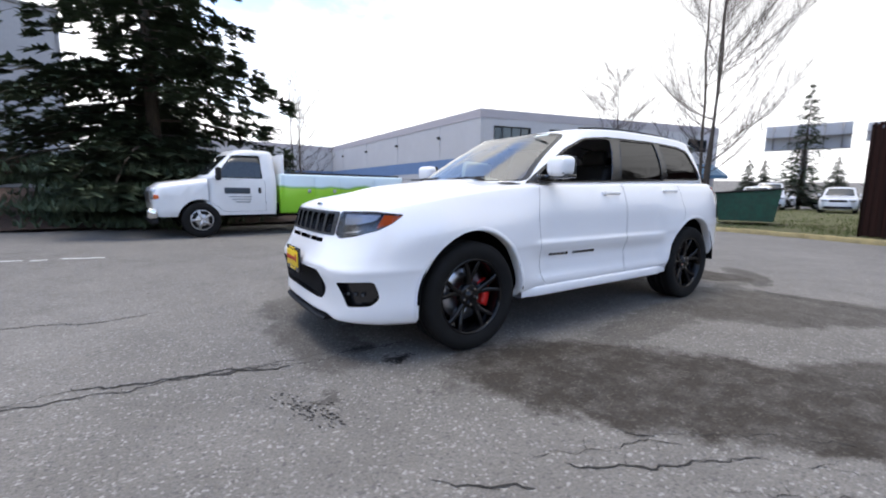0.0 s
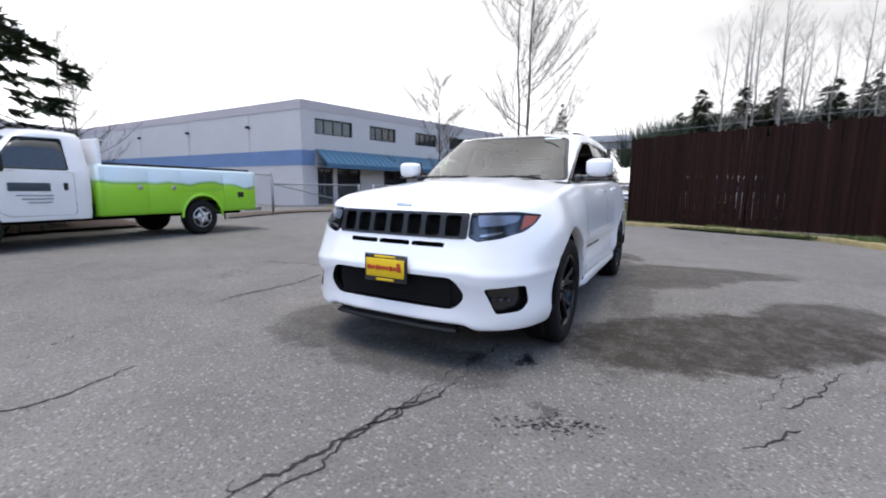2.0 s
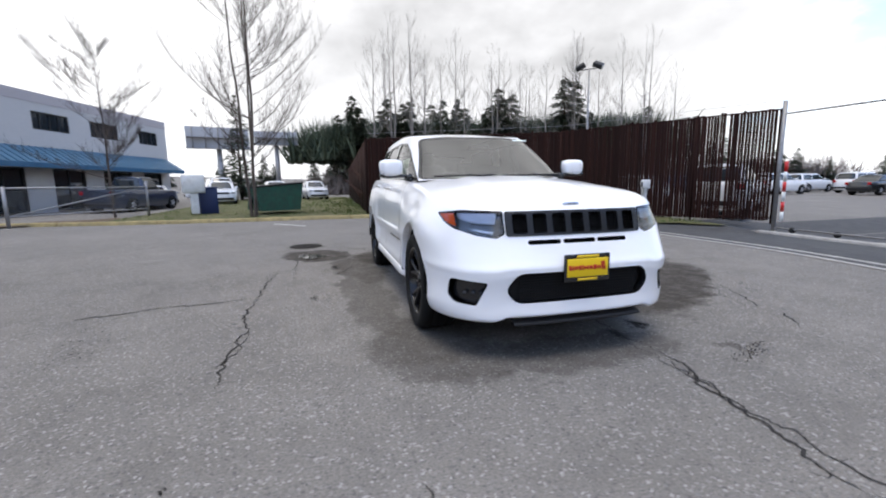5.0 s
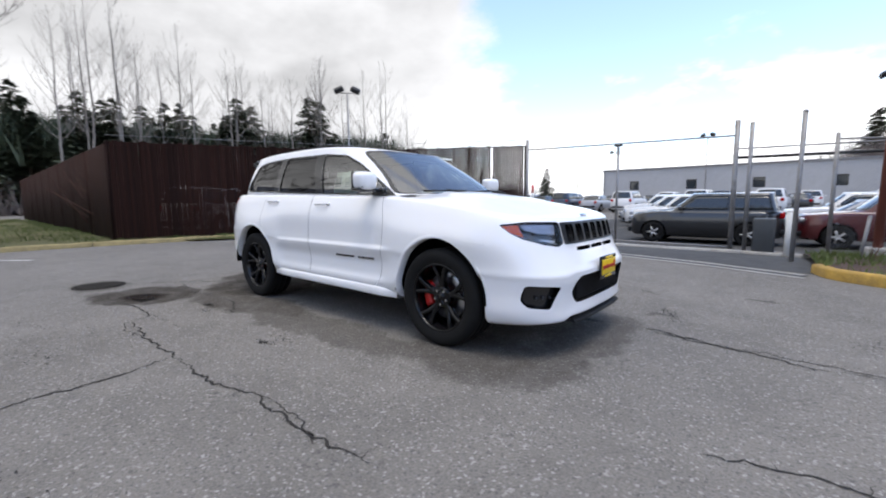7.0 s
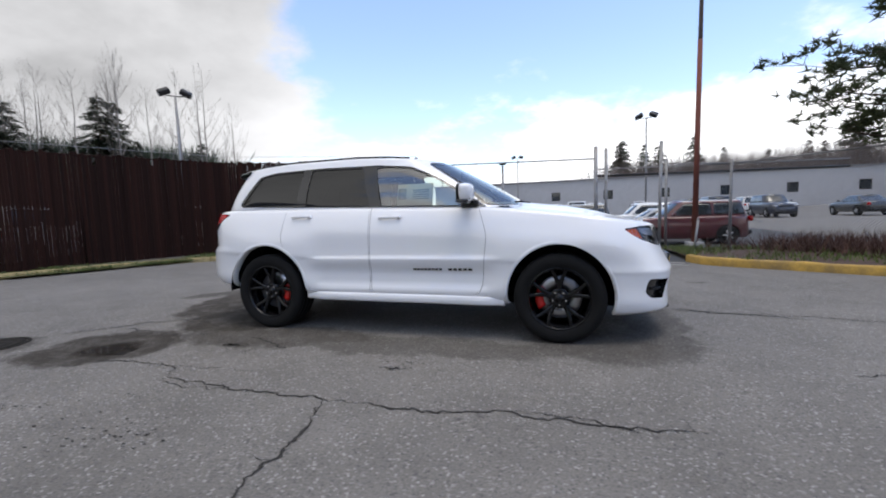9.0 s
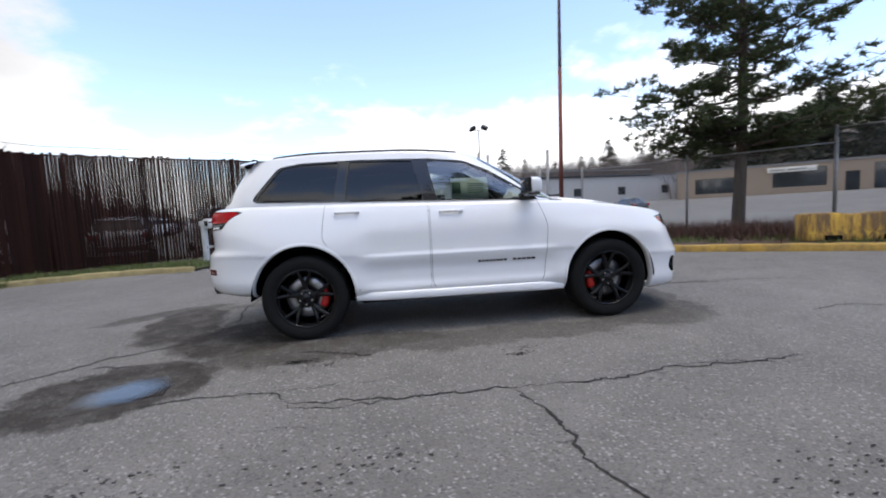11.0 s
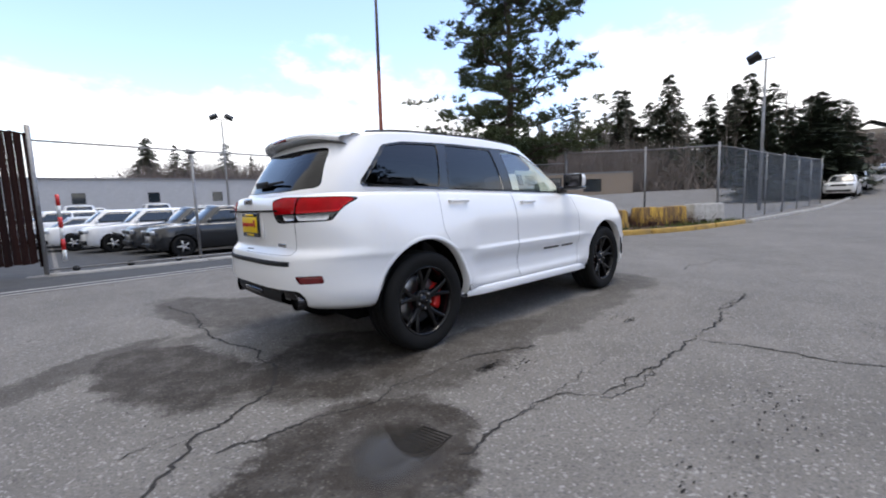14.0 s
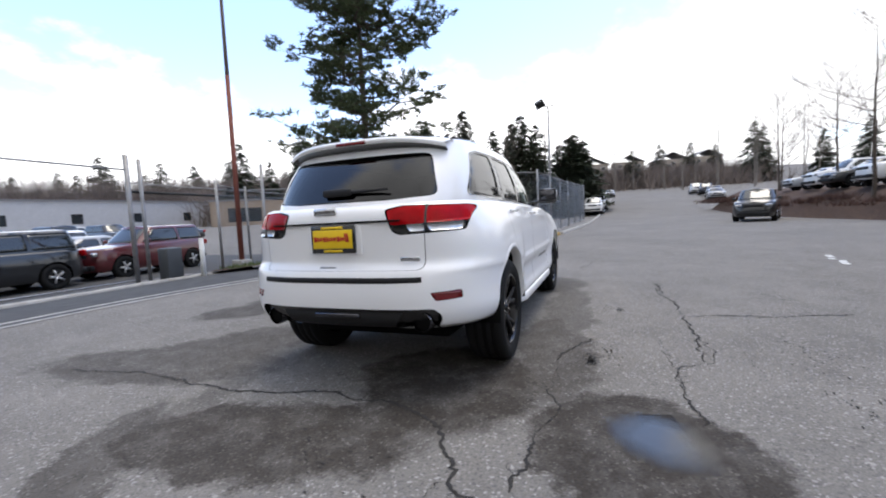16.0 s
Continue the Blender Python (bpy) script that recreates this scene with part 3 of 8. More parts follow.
def kerb_line(name, ctrl, material, height, label, gap=3.0):
    """A kerb of cast lengths with joints."""
    top = thing(name, Matrix(), label, "kerb", "", "structure")
    pts = path_points(ctrl, 0.25)
    run = 0.0
    start = 0
    rg = random.Random(len(pts))
    for i in range(1, len(pts)):
        run += (pts[i] - pts[i - 1]).length
        if run > gap or i == len(pts) - 1:
            seg = pts[start:i + 1]
            rows = []
            for j, p in enumerate(seg):
                d = (seg[min(j + 1, len(seg) - 1)] - seg[max(j - 1, 0)]).normalized()
                if j == 0:
                    p = p + d * 0.008
                s = Vector((-d.y, d.x))
                h = height + rg.uniform(-0.008, 0.008)
                g = ground_z(p.x, p.y)
                rows.append([(*(p + s * o), g + z) for o, z in ((-0.08, -0.05), (-0.075, h - 0.025), (-0.05, h), (0.05, h + 0.004), (0.075, h - 0.02), (0.085, -0.05))])
            bm = quad_grid(rows)
            bm.verts.ensure_lookup_table()
            n = len(bm.verts)
            bm.faces.new([bm.verts[k] for k in range(6)])
            bm.faces.new([bm.verts[n - 1 - k] for k in range(6)])
            bmesh.ops.recalc_face_normals(bm, faces=bm.faces)
            part("kerb_stone", bm, material, top)
            start, run = i, 0.0
    return top


KERB_A = ((-13.5, -16), (-11.6, -9), (-11.1, -5), (-11.0, -2), (-10.7, 0), (-9.95, 2.6), (-8.75, 4.3), (-7.4, 5.2), (-6.3, 5.5), (-5.25, 5.42))
KERB_B = ((3.85, 4.95), (4.0, 4.55), (4.4, 4.2), (5.5, 3.55), (7.1, 2.6), (9.0, 1.6), (11.0, 0.85), (14.5, 0.3))
kerb_line("kerb_1", KERB_A, plain("mossy_kerb", (0.30, 0.24, 0.11), 0.85, vary=0.35, scale=5, bump=0.4, grime=(0.6, (0.12, 0.10, 0.055))), 0.12, "worn mossy concrete kerb with old yellow paint")
kerb_line("kerb_2", KERB_B, KERB_YELLOW, 0.14, "worn yellow painted kerb")
kerb_line("kerb_3", ((14.8, 0.2), (20, -0.2), (27, -0.6), (34, -0.9), (48, -1.6), (70, -2.6)), CONCRETE, 0.13, "plain grey concrete kerb along the road")
kerb_line("kerb_4", ((-3.6, 9.2), (-1.5, 8.9), (2.3, 8.7), (4.6, 8.2)), CONCRETE, 0.07, "low concrete edge under the gate")
# concrete gutter in front of the gate
gut = path_points(((-5.6, 5.5), (-3.5, 5.6), (-0.3, 5.6), (1.9, 5.15), (3.0, 4.75), (3.7, 4.45)), 0.3)
for off in (-0.15, 0.15):
    ob = part("gutter_edge", ribbon([(p.x, p.y + off, 0.009) for p in gut], 0.055), CONCRETE)
    tagged(ob, "pale concrete edge of a gutter across the drive", "gutter", "gutter edges", "structure")
DARK_ASPHALT = plain("dark_newer_asphalt", (0.060, 0.060, 0.062), 0.9, vary=0.35, scale=4, bump=0.5, spec=0.25, grime=(0.5, (0.10, 0.10, 0.098)))
tagged(part("gutter_bed", ribbon([(p.x, p.y, 0.005) for p in gut], 0.16), DARK_ASPHALT), "dark bed of a shallow gutter across the drive", "gutter", "", "structure")
# darker drive and sales lot behind the gutter
rows = []
for k in range(40):
    x = -5.4 + 19.0 * k / 39
    near = max((p.y for p in gut if abs(p.x - x) < 0.5), default=5.6 if x < 0 else 9.4) + 0.17
    rows.append([(x, near + (31.0 - near) * (j / 24) ** 1.6, 0) for j in range(25)])
bm = quad_grid([[(x, y, ground_z(x, y) + 0.006) for x, y, _ in r] for r in rows])
bmesh.ops.recalc_face_normals(bm, faces=bm.faces)
if sum(f.normal.z for f in bm.faces) < 0:
    bmesh.ops.reverse_faces(bm, faces=bm.faces)
tagged(part("drive", bm, DARK_ASPHALT), "dark newer asphalt of the drive and sales lot", "drive", "", "structure")
for a, b in (((4.05, -5.3), (4.6, -5.45)), ((4.75, -5.42), (4.95, -5.42)), ((5.05, -5.5), (5.5, -5.6)), ((-9.6, -3.2), (-8.4, -2.2))):
    ob = part("painted_line", ribbon([(*a, 0.005), ((a[0] + b[0]) / 2, (a[1] + b[1]) / 2 + 0.02, 0.005), (*b, 0.005)], 0.05), WHITE_LINE)
    tagged(ob, "short faded white paint line on asphalt", "road marking", "road markings")


def verge(name, near_ctrl, far, material, label, rise=0.055):
    """A planted strip between a kerb and a back line."""
    pts = path_points(near_ctrl, 0.5)
    n = len(pts)
    back = path_points(far, 0.5)
    rows = []
    for k in range(9):
        t = k / 8
        row = []
        for i, p in enumerate(pts):
            q = back[min(len(back) - 1, int(i / (n - 1) * (len(back) - 1)))]
            v = p.lerp(q, t)
            h = rise + 0.03 * noise.noise(Vector((v.x * 0.9, v.y * 0.9, 3))) + 0.02 * noise.noise(Vector((v.x * 4, v.y * 4, 1)))
            row.append((v.x, v.y, ground_z(v.x, v.y) + h))
        rows.append(row)
    bm = quad_grid(rows)
    bmesh.ops.recalc_face_normals(bm, faces=bm.faces)
    if bm.faces and sum(f.normal.z for f in bm.faces) < 0:
        bmesh.ops.reverse_faces(bm, faces=bm.faces)
    return tagged(part(name, bm, material), label, "verge", "", "structure"), rows


V1, V1R = verge("verge_1", KERB_A[1:], ((-40, -10), (-40, -5), (-41, 0.4), (-12.3, 0.4), (-9.3, 7.1), (-7, 8.4), (-5.4, 8.8), (-4.4, 9.2)), TURF, "mossy winter grass strip along the fence")
V2, V2R = verge("verge_2", KERB_B, ((3.7, 8.5), (5.0, 8.6), (7.0, 8.0), (9.5, 7.2), (11.4, 5.6), (13.5, 3.4), (14.6, 1.6)), MULCH, "planting bed of dark mulch behind the yellow kerb", 0.10)
V3, V3R = verge("verge_3", ((12.5, -11.0), (9.0, -10.9), (5.5, -10.6), (2.5, -10.6), (-1.5, -10.9)), ((12.5, -15.5), (9, -15.4), (5.5, -15.4), (2.5, -15.3), (-1.5, -15.0)), MULCH, "bank of reddish bark mulch under a conifer", 0.08)


V4, V4R = verge("verge_4", ((-4.6, -12.0), (-6.2, -12.6), (-8.2, -13.2), (-10.6, -12.6), (-12.4, -10.2), (-13.2, -8.6)), ((-5.6, -13.6), (-7.0, -14.2), (-8.8, -14.6), (-11.4, -13.8), (-13.6, -11.2), (-14.6, -9.4)), LITTER, "low strip of brown leaf litter before the pipe gates", 0.05)


def grass_tufts(name, rows, count, seed, hmax, label, skip=1.0):
    """Loose blades of grass over a strip."""
    rg = random.Random(seed)
    verts, faces = [], []
    for _ in range(count):
        i, j = rg.randrange(len(rows) - 1), rg.randrange(len(rows[0]) - 1)
        a, b, c = Vector(rows[i][j]), Vector(rows[i + 1][j]), Vector(rows[i][j + 1])
        p = a + (b - a) * rg.random() + (c - a) * rg.random()
        if noise.noise(Vector((p.x * 0.8, p.y * 0.8, seed))) < -0.15:
            continue
        h = hmax * rg.uniform(0.3, 1.0)
        ang = rg.uniform(0, 6.28)
        d = Vector((math.cos(ang), math.sin(ang), 0)) * rg.uniform(0.006, 0.014)
        lean = Vector((rg.gauss(0, 0.35), rg.gauss(0, 0.35), 1)) * h
        n = len(verts)
        verts += [p - d, p + d, p + lean]
        faces.append((n, n + 1, n + 2))
    me = bpy.data.meshes.new(name)
    me.from_pydata([v.to_tuple() for v in verts], [], faces)
    me.materials.append(GRASS)
    return tagged(new(name, me), label, "grass", "", "stuff")


grass_tufts("grass", V1R, 26000, 5, 0.12, "short uneven winter grass by the fence")
grass_tufts("weeds", V2R, 9000, 6, 0.16, "sparse weeds and dry stalks in a bed")

# ---- the white sport utility vehicle ----
SUP, SUP_R = 2.95, 3.5
ROW_Z = (0.27, 0.31, 0.42, 0.55, 0.66, 0.71, 0.78, 0.92, 1.06, 1.14, 1.185, 1.20)
ROW_W = (0.87, 0.925, 0.952, 0.944, 0.948, 0.956, 0.952, 0.938, 0.902, 0.872, 0.848, 0.822)
ROW_XF = (2.34, 2.405, 2.395, 2.405, 2.422, 2.422, 2.395, 2.345, 2.315, 2.30, 2.275, 2.24)
ROW_XR = (-2.33, -2.40, -2.435, -2.445, -2.435, -2.42, -2.375, -2.385, -2.395, -2.385, -2.36, -2.33)
XC_F, XC_R = 1.40, -1.50
SUV_WHEELS = ((1.457, 1), (1.457, -1), (-1.457, 1), (-1.457, -1))
WHEEL_Z, WHEEL_R = 0.385, 0.387


def shoulder_z(x):
    return spline((-2.4, -2.0, -1.0, 0.0, 0.9, 1.4, 1.8, 2.1, 2.3), (1.225, 1.235, 1.225, 1.20, 1.175, 1.125, 1.07, 1.02, 0.99), x)


def floor_z(x):
    return spline((-2.4, -1.9, -1.0, 0.9, 1.8, 2.3), (0.44, 0.42, 0.345, 0.33, 0.242, 0.25), x)


def sup(z):
    """Squareness of the nose in plan: boxy bumper, rounder bonnet edge."""
    return 3.6 - 0.4 * smooth_step(0.70, 0.98, z)


def wing(x, z):
    """The front wings stay wide up to the bonnet edge."""
    return 1 + 0.05 * smooth_step(1.35, 1.9, x) * smooth_step(0.72, 0.98, z)


def door_zone(x):
    return smooth_step(-1.02, -0.80, x) * (1 - smooth_step(0.74, 0.98, x))


def press(x, y, z):
    """Pressings of the body side: swollen wings, a ledge along the doors and scooped door bottoms."""
    for wx in (1.457, -1.457):
        y += 0.016 * math.exp(-(((x - wx) / 0.42) ** 2)) * smooth_step(0.25, 0.5, z) * (1 - smooth_step(0.85, 1.05, z)) * min(1.0, y / 0.95)
    shelf = 0.018 * smooth_step(0.722, 0.762, z) * (1 - smooth_step(0.80, 1.06, z))
    scoop = 0.030 * smooth_step(0.42, 0.50, z) * (1 - smooth_step(0.60, 0.712, z))
    y -= (shelf + scoop) * door_zone(x) * min(1.0, y / 0.5)
    return y


def side_y(x, z):
    """Half width of the body between the wheels at a height."""
    u = 0.27 + 0.93 * (z - floor_z(x)) / (shoulder_z(x) - floor_z(x))
    return press(x, spline(ROW_Z, ROW_W, u), z)


def around(nf=34, ns=64, nr=30):
    """Columns from the middle of the front to the middle of the rear: (section, parameter)."""
    cols = [("f", math.pi / 2 * k / nf) for k in range(nf)]
    cols += [("s", k / ns) for k in range(ns)]
    cols += [("r", math.pi / 2 * (1 - k / nr)) for k in range(nr + 1)]
    return cols


def plan_point(col, xf, xr, w, xcf, xcr, n=SUP, nr=SUP_R):
    kind, t = col
    if kind == "s":
        return xcf + (xcr - xcf) * t, w
    c, s = max(0.0, math.cos(t)), math.sin(t)
    if kind == "f":
        return xcf + (xf - xcf) * c ** (2 / n), w * s ** (2 / n)
    return xcr + (xr - xcr) * c ** (2 / nr), w * s ** (2 / nr)


def mirrored(rows):
    """Half rings (front middle to rear middle) closed to full rings."""
    return [r + [(x, -y, z) for x, y, z in r[-2:0:-1]] for r in rows]


def tub_rows():
    cols = around()
    rows = []
    nv = 46
    for j in range(nv + 1):
        u = j / nv * (len(ROW_Z) - 1)
        i = min(int(u), len(ROW_Z) - 2)
        idx = list(range(len(ROW_Z)))
        z0, w = spline(idx, ROW_Z, u), spline(idx, ROW_W, u)
        xf, xr = spline(idx, ROW_XF, u), spline(idx, ROW_XR, u)
        row = []
        for c in cols:
            x, y = plan_point(c, xf, xr, w, XC_F, XC_R, sup(z0))
            y *= wing(x, z0)
            k = (z0 - 0.27) / 0.93
            low = floor_z(x) + 0.032 * smooth_step(2.20, 2.32, x) * (1 - smooth_step(0.50, 0.60, y))
            z = low + k * (shoulder_z(x) - low)
            y = press(x, y, z)
            row.append((x, y, z))
        rows.append(row)
    return rows


def carve(bm, poly, ax, sgn=1, facing=0.08):
    """Cuts the convex polygon (seen along the axis) out of a surface and returns what was cut out."""
    a, b = ((0, 2) if ax == "y" else (1, 2) if ax == "x" else (0, 1))
    k = "xyz".index(ax)
    poly = [Vector(p) for p in poly]
    area = sum(p.x * q.y - q.x * p.y for p, q in zip(poly, poly[1:] + poly[:1]))
    if area < 0:
        poly = poly[::-1]
    lo = [min(p[i] for p in poly) for i in (0, 1)]
    hi = [max(p[i] for p in poly) for i in (0, 1)]

    def hits(f):
        if f.normal[k] * sgn < facing:
            return False
        c = [v.co for v in f.verts]
        if k < 2 and c[0][k] * sgn < 0 and c[-1][k] * sgn < 0:
            return False
        p = [v[a] for v in c]
        if max(p) < lo[0] or min(p) > hi[0]:
            return False
        p = [v[b] for v in c]
        return max(p) >= lo[1] and min(p) <= hi[1]

    bm.normal_update()
    fs = [f for f in bm.faces if hits(f)]
    for p, q in zip(poly, poly[1:] + poly[:1]):
        geom = fs + list({e for f in fs for e in f.edges}) + list({v for f in fs for v in f.verts})
        d = q - p
        co, no = [0, 0, 0], [0, 0, 0]
        co[a], co[b] = p.x, p.y
        no[a], no[b] = d.y, -d.x
        res = bmesh.ops.bisect_plane(bm, geom=geom, dist=1e-6, plane_co=co, plane_no=no)
        fs = [f for f in res["geom"] if isinstance(f, bmesh.types.BMFace)]
        for f in fs:
            f.normal_update()
        fs = [f for f in fs if hits(f)]
    inside = []
    for f in fs:
        c = f.calc_center_median()
        pt = Vector((c[a], c[b]))
        if all((q - p).x * (pt - p).y - (q - p).y * (pt - p).x > 0 for p, q in zip(poly, poly[1:] + poly[:1])):
            inside.append(f)
    out = bmesh.new()
    vmap = {}
    for f in inside:
        for v in f.verts:
            if v not in vmap:
                vmap[v] = out.verts.new(v.co)
        out.faces.new([vmap[v] for v in f.verts])
    bmesh.ops.delete(bm, geom=inside, context="FACES")
    out.normal_update()
    return out


def set_in(bm, depth, rim=True):
    """Pushes a cut-out patch inwards along its normals; with its walls back to the old edge if asked."""
    bm.normal_update()
    edge = [e for e in bm.edges if e.is_boundary]
    old = {v: v.co.copy() for v in bm.verts}
    nrm = {v: v.normal.copy() for v in bm.verts}
    for v in bm.verts:
        v.co -= nrm[v] * depth
    if rim:
        top = {}
        for e in edge:
            for v in e.verts:
                if v not in top:
                    top[v] = bm.verts.new(old[v])
        for e in edge:
            p, q = e.verts
            try:
                bm.faces.new((p, q, top[q], top[p]))
            except ValueError:
                pass
    return bm


def shrink(poly, d):
    """A convex polygon moved in by d on all sides."""
    poly = [Vector(p) for p in poly]
    c = sum(poly, Vector((0, 0))) / len(poly)
    return [p + (c - p).normalized() * d for p in poly]


def rounded(poly, r, n=4):
    """A convex polygon with its corners rounded."""
    out = []
    k = len(poly)
    for i in range(k):
        p0, p, p1 = Vector(poly[i - 1]), Vector(poly[i]), Vector(poly[(i + 1) % k])
        a, b = (p0 - p), (p1 - p)
        ra, rb = min(r, a.length * 0.45), min(r, b.length * 0.45)
        s, e = p + a.normalized() * ra, p + b.normalized() * rb
        for j in range(n + 1):
            t = j / n
            out.append((1 - t) ** 2 * s + 2 * t * (1 - t) * p + t * t * e)
    return out


def flipped(poly):
    return [(-p[0], p[1]) for p in poly][::-1]


def glued(patch, depth_out):
    """A patch raised along its normals with walls, for trims that sit proud."""
    return set_in(patch, -depth_out)


def build_wheel(parent, x, side):
    hub = new("wheel")
    hub.parent = parent
    hub.matrix_parent_inverse = Matrix()
    hub.location = (x, side * 0.800, WHEEL_Z)
    hub["label"] = "black split-spoke alloy wheel with a low tyre"
    s = side
    R = WHEEL_R
    tread = [(0.262, -0.125), (0.30, -0.142), (0.345, -0.145), (0.372, -0.132), (R - 0.002, -0.112), (R, -0.075), (R - 0.010, -0.072), (R - 0.010, -0.062), (R, -0.059),
             (R, -0.012), (R - 0.010, -0.009), (R - 0.010, 0.003), (R, 0.006), (R, 0.05), (R - 0.010, 0.053), (R - 0.010, 0.064), (R, 0.067),
             (R - 0.002, 0.112), (0.372, 0.132), (0.352, 0.143), (0.335, 0.147), (0.31, 0.144), (0.285, 0.137), (0.264, 0.125), (0.255, 0.11)]
    bm = lathe([(r, s * h) for r, h in tread], 64)
    part("tyre", bm, RUBBER, hub, "black low-profile tyre")
    rim = lathe([(0.272, s * 0.128), (0.262, s * 0.134), (0.255, s * 0.126), (0.247, s * 0.11), (0.238, s * 0.02), (0.235, s * -0.11), (0.258, s * -0.125)], 64)
    part("rim", rim, RIM_BLACK, hub)
    for k in range(5):
        a0 = 2 * math.pi * k / 5 + math.pi / 2
        for w in (-1, 1):
            bm = bmesh.new()
            rows = []
            n = 8
            for j in range(n + 1):
                t = j / n
                r = 0.055 + t * 0.195
                spread = w * (0.03 + 0.26 * max(0, t - 0.12) ** 0.9)
                a = a0 + spread * 0.9
                half = 0.020 - 0.005 * t
                face = 0.088 + 0.030 * smooth_step(0.1, 1.0, t)
                c = Vector((r * math.cos(a), 0, r * math.sin(a)))
                tang = Vector((-math.sin(a), 0, math.cos(a)))
                ring = []
                for off, h in ((-half, face - 0.045), (-half, face - 0.006), (-half * 0.6, face), (half * 0.6, face), (half, face - 0.006), (half, face - 0.045)):
                    p = c + tang * off
                    ring.append((p.x, s * h, p.z))
                rows.append(ring)
            bm.free()
            bm = quad_grid(rows, closed=True)
            bmesh.ops.recalc_face_normals(bm, faces=bm.faces)
            part("spoke", bm, RIM_BLACK, hub)
    part("hub", lathe([(0.085, s * 0.04), (0.085, s * 0.082), (0.074, s * 0.092), (0.05, s * 0.086), (0.034, s * 0.088), (0.03, s * 0.1), (0.0, s * 0.102)], 32), RIM_BLACK, hub)
    for k in range(5):
        a = 2 * math.pi * (k + 0.5) / 5 + math.pi / 2
        c = Vector((0.058 * math.cos(a), 0, 0.058 * math.sin(a)))
        bm = tube_bm(c + Vector((0, s * 0.08, 0)), c + Vector((0, s * 0.104, 0)), 0.0105, 0.0085, 6)
        part("lug_nut", bm, CHROME, hub, "chrome lug nut", False)
    disc = lathe([(0.06, s * 0.0), (0.06, s * 0.02), (0.185, s * 0.02), (0.19, s * 0.014), (0.19, s * -0.008), (0.06, s * -0.008)], 48)
    part("brake_disc", disc, STEEL, hub)
    # caliper: on the front wheels behind the axle, on the rear wheels ahead of it
    cx = -1 if x > 0 else 1
    rows = []
    for j in range(9):
        a = math.pi / 2 + (math.pi / 2 - 0.55 + 1.1 * j / 8) * (1 if cx < 0 else -1)
        ring = [(r * math.cos(a), s * h, r * math.sin(a)) for r, h in ((0.135, 0.022), (0.135, 0.058), (0.155, 0.068), (0.195, 0.066), (0.205, 0.05), (0.205, -0.03), (0.15, -0.04))]
        rows.append(ring)
    bm = quad_grid(rows, closed=True)
    bm.verts.ensure_lookup_table()
    bm.faces.new([bm.verts[i] for i in range(7)])
    bm.faces.new([bm.verts[len(bm.verts) - 1 - i] for i in range(7)])
    bmesh.ops.recalc_face_normals(bm, faces=bm.faces)
    part("brake_caliper", bm, RED_CALIPER, hub, "red brake caliper")
    part("brake_shield", lathe([(0.0, s * -0.03), (0.23, s * -0.03)], 32), DARK_CAVITY, hub)
    return hub


def gh_base(col):
    """Foot of the cabin."""
    x, y = plan_point(col, 1.13, -2.31, 0.805, 0.35, -1.65, 3.1, 3.0)
    y *= 1 - 0.04 * smooth_step(-0.8, -1.9, x)
    z = shoulder_z(x) - 0.004 if x < 0.9 else shoulder_z(x) + 0.012 * smooth_step(0.9, 1.1, x)
    if x > 0.7:
        z += 0.03 * (1 - (y / 0.805) ** 2)
    return Vector((x, y, z))


def rail_z(x):
    return spline((-2.2, -1.9, -1.2, -0.6, 0.0, 0.3, 0.5), (1.625, 1.664, 1.712, 1.716, 1.688, 1.655, 1.62), x)


def gh_top(col):
    x, y = plan_point(col, 0.34, -2.02, 0.655, -0.25, -1.55, 3.2, 3.0)
    return Vector((x, y, rail_z(x)))


def cabin_rows():
    cols = around(34, 60, 30)
    rows = []
    nv = 22
    for j in range(nv + 1):
        t = j / nv
        row = []
        for c in cols:
            p = gh_base(c).lerp(gh_top(c), t)
            p.y += 0.030 * math.sin(math.pi * t) * (p.y / 0.8)
            p.x += (0.022 if c[0] == "f" else -0.018 if c[0] == "r" else 0) * math.sin(math.pi * t) * (1 if c[0] == "s" else math.cos(c[1]))
            row.append(p.to_tuple())
        rows.append(row)
    # the roof closes over the ring
    top = [gh_top(c) for c in cols]
    for s in (0.97, 0.92, 0.84, 0.7, 0.5, 0.25, 0.0):
        row = []
        for p in top:
            dome = 0.052 * smooth_step(0.36, -0.5, p.x) if p.x > -0.5 else 0.052 * smooth_step(-2.15, -1.5, p.x)
            row.append((p.x, p.y * s, p.z + dome * (1 - s ** 2.4)))
        rows.append(row)
    return rows


def hood_rows():
    cols = [c for c in around() if c[0] == "f"] + [("s", t / 64) for t in range(0, 14)]
    rows = []
    for c in cols:
        x, y = plan_point(c, ROW_XF[-1], ROW_XR[-1], ROW_W[-1], XC_F, XC_R, sup(1.2))
        y *= wing(x, 1.2)
        rise = 0.052 * smooth_step(2.24, 1.5, x)
        row = []
        for k in range(15):
            s = 1 - k / 14
            yy = y * s
            z = shoulder_z(x) + rise * (1 - s ** 2.2)
            z += 0.012 * smooth_step(2.2, 1.7, x) * (smooth_step(0.44, 0.36, yy))
            row.append((x, yy, z))
        rows.append(row)
    full = []
    for r in rows:
        full.append(r + [(x, -y, z) for x, y, z in r[-2::-1]])
    return full


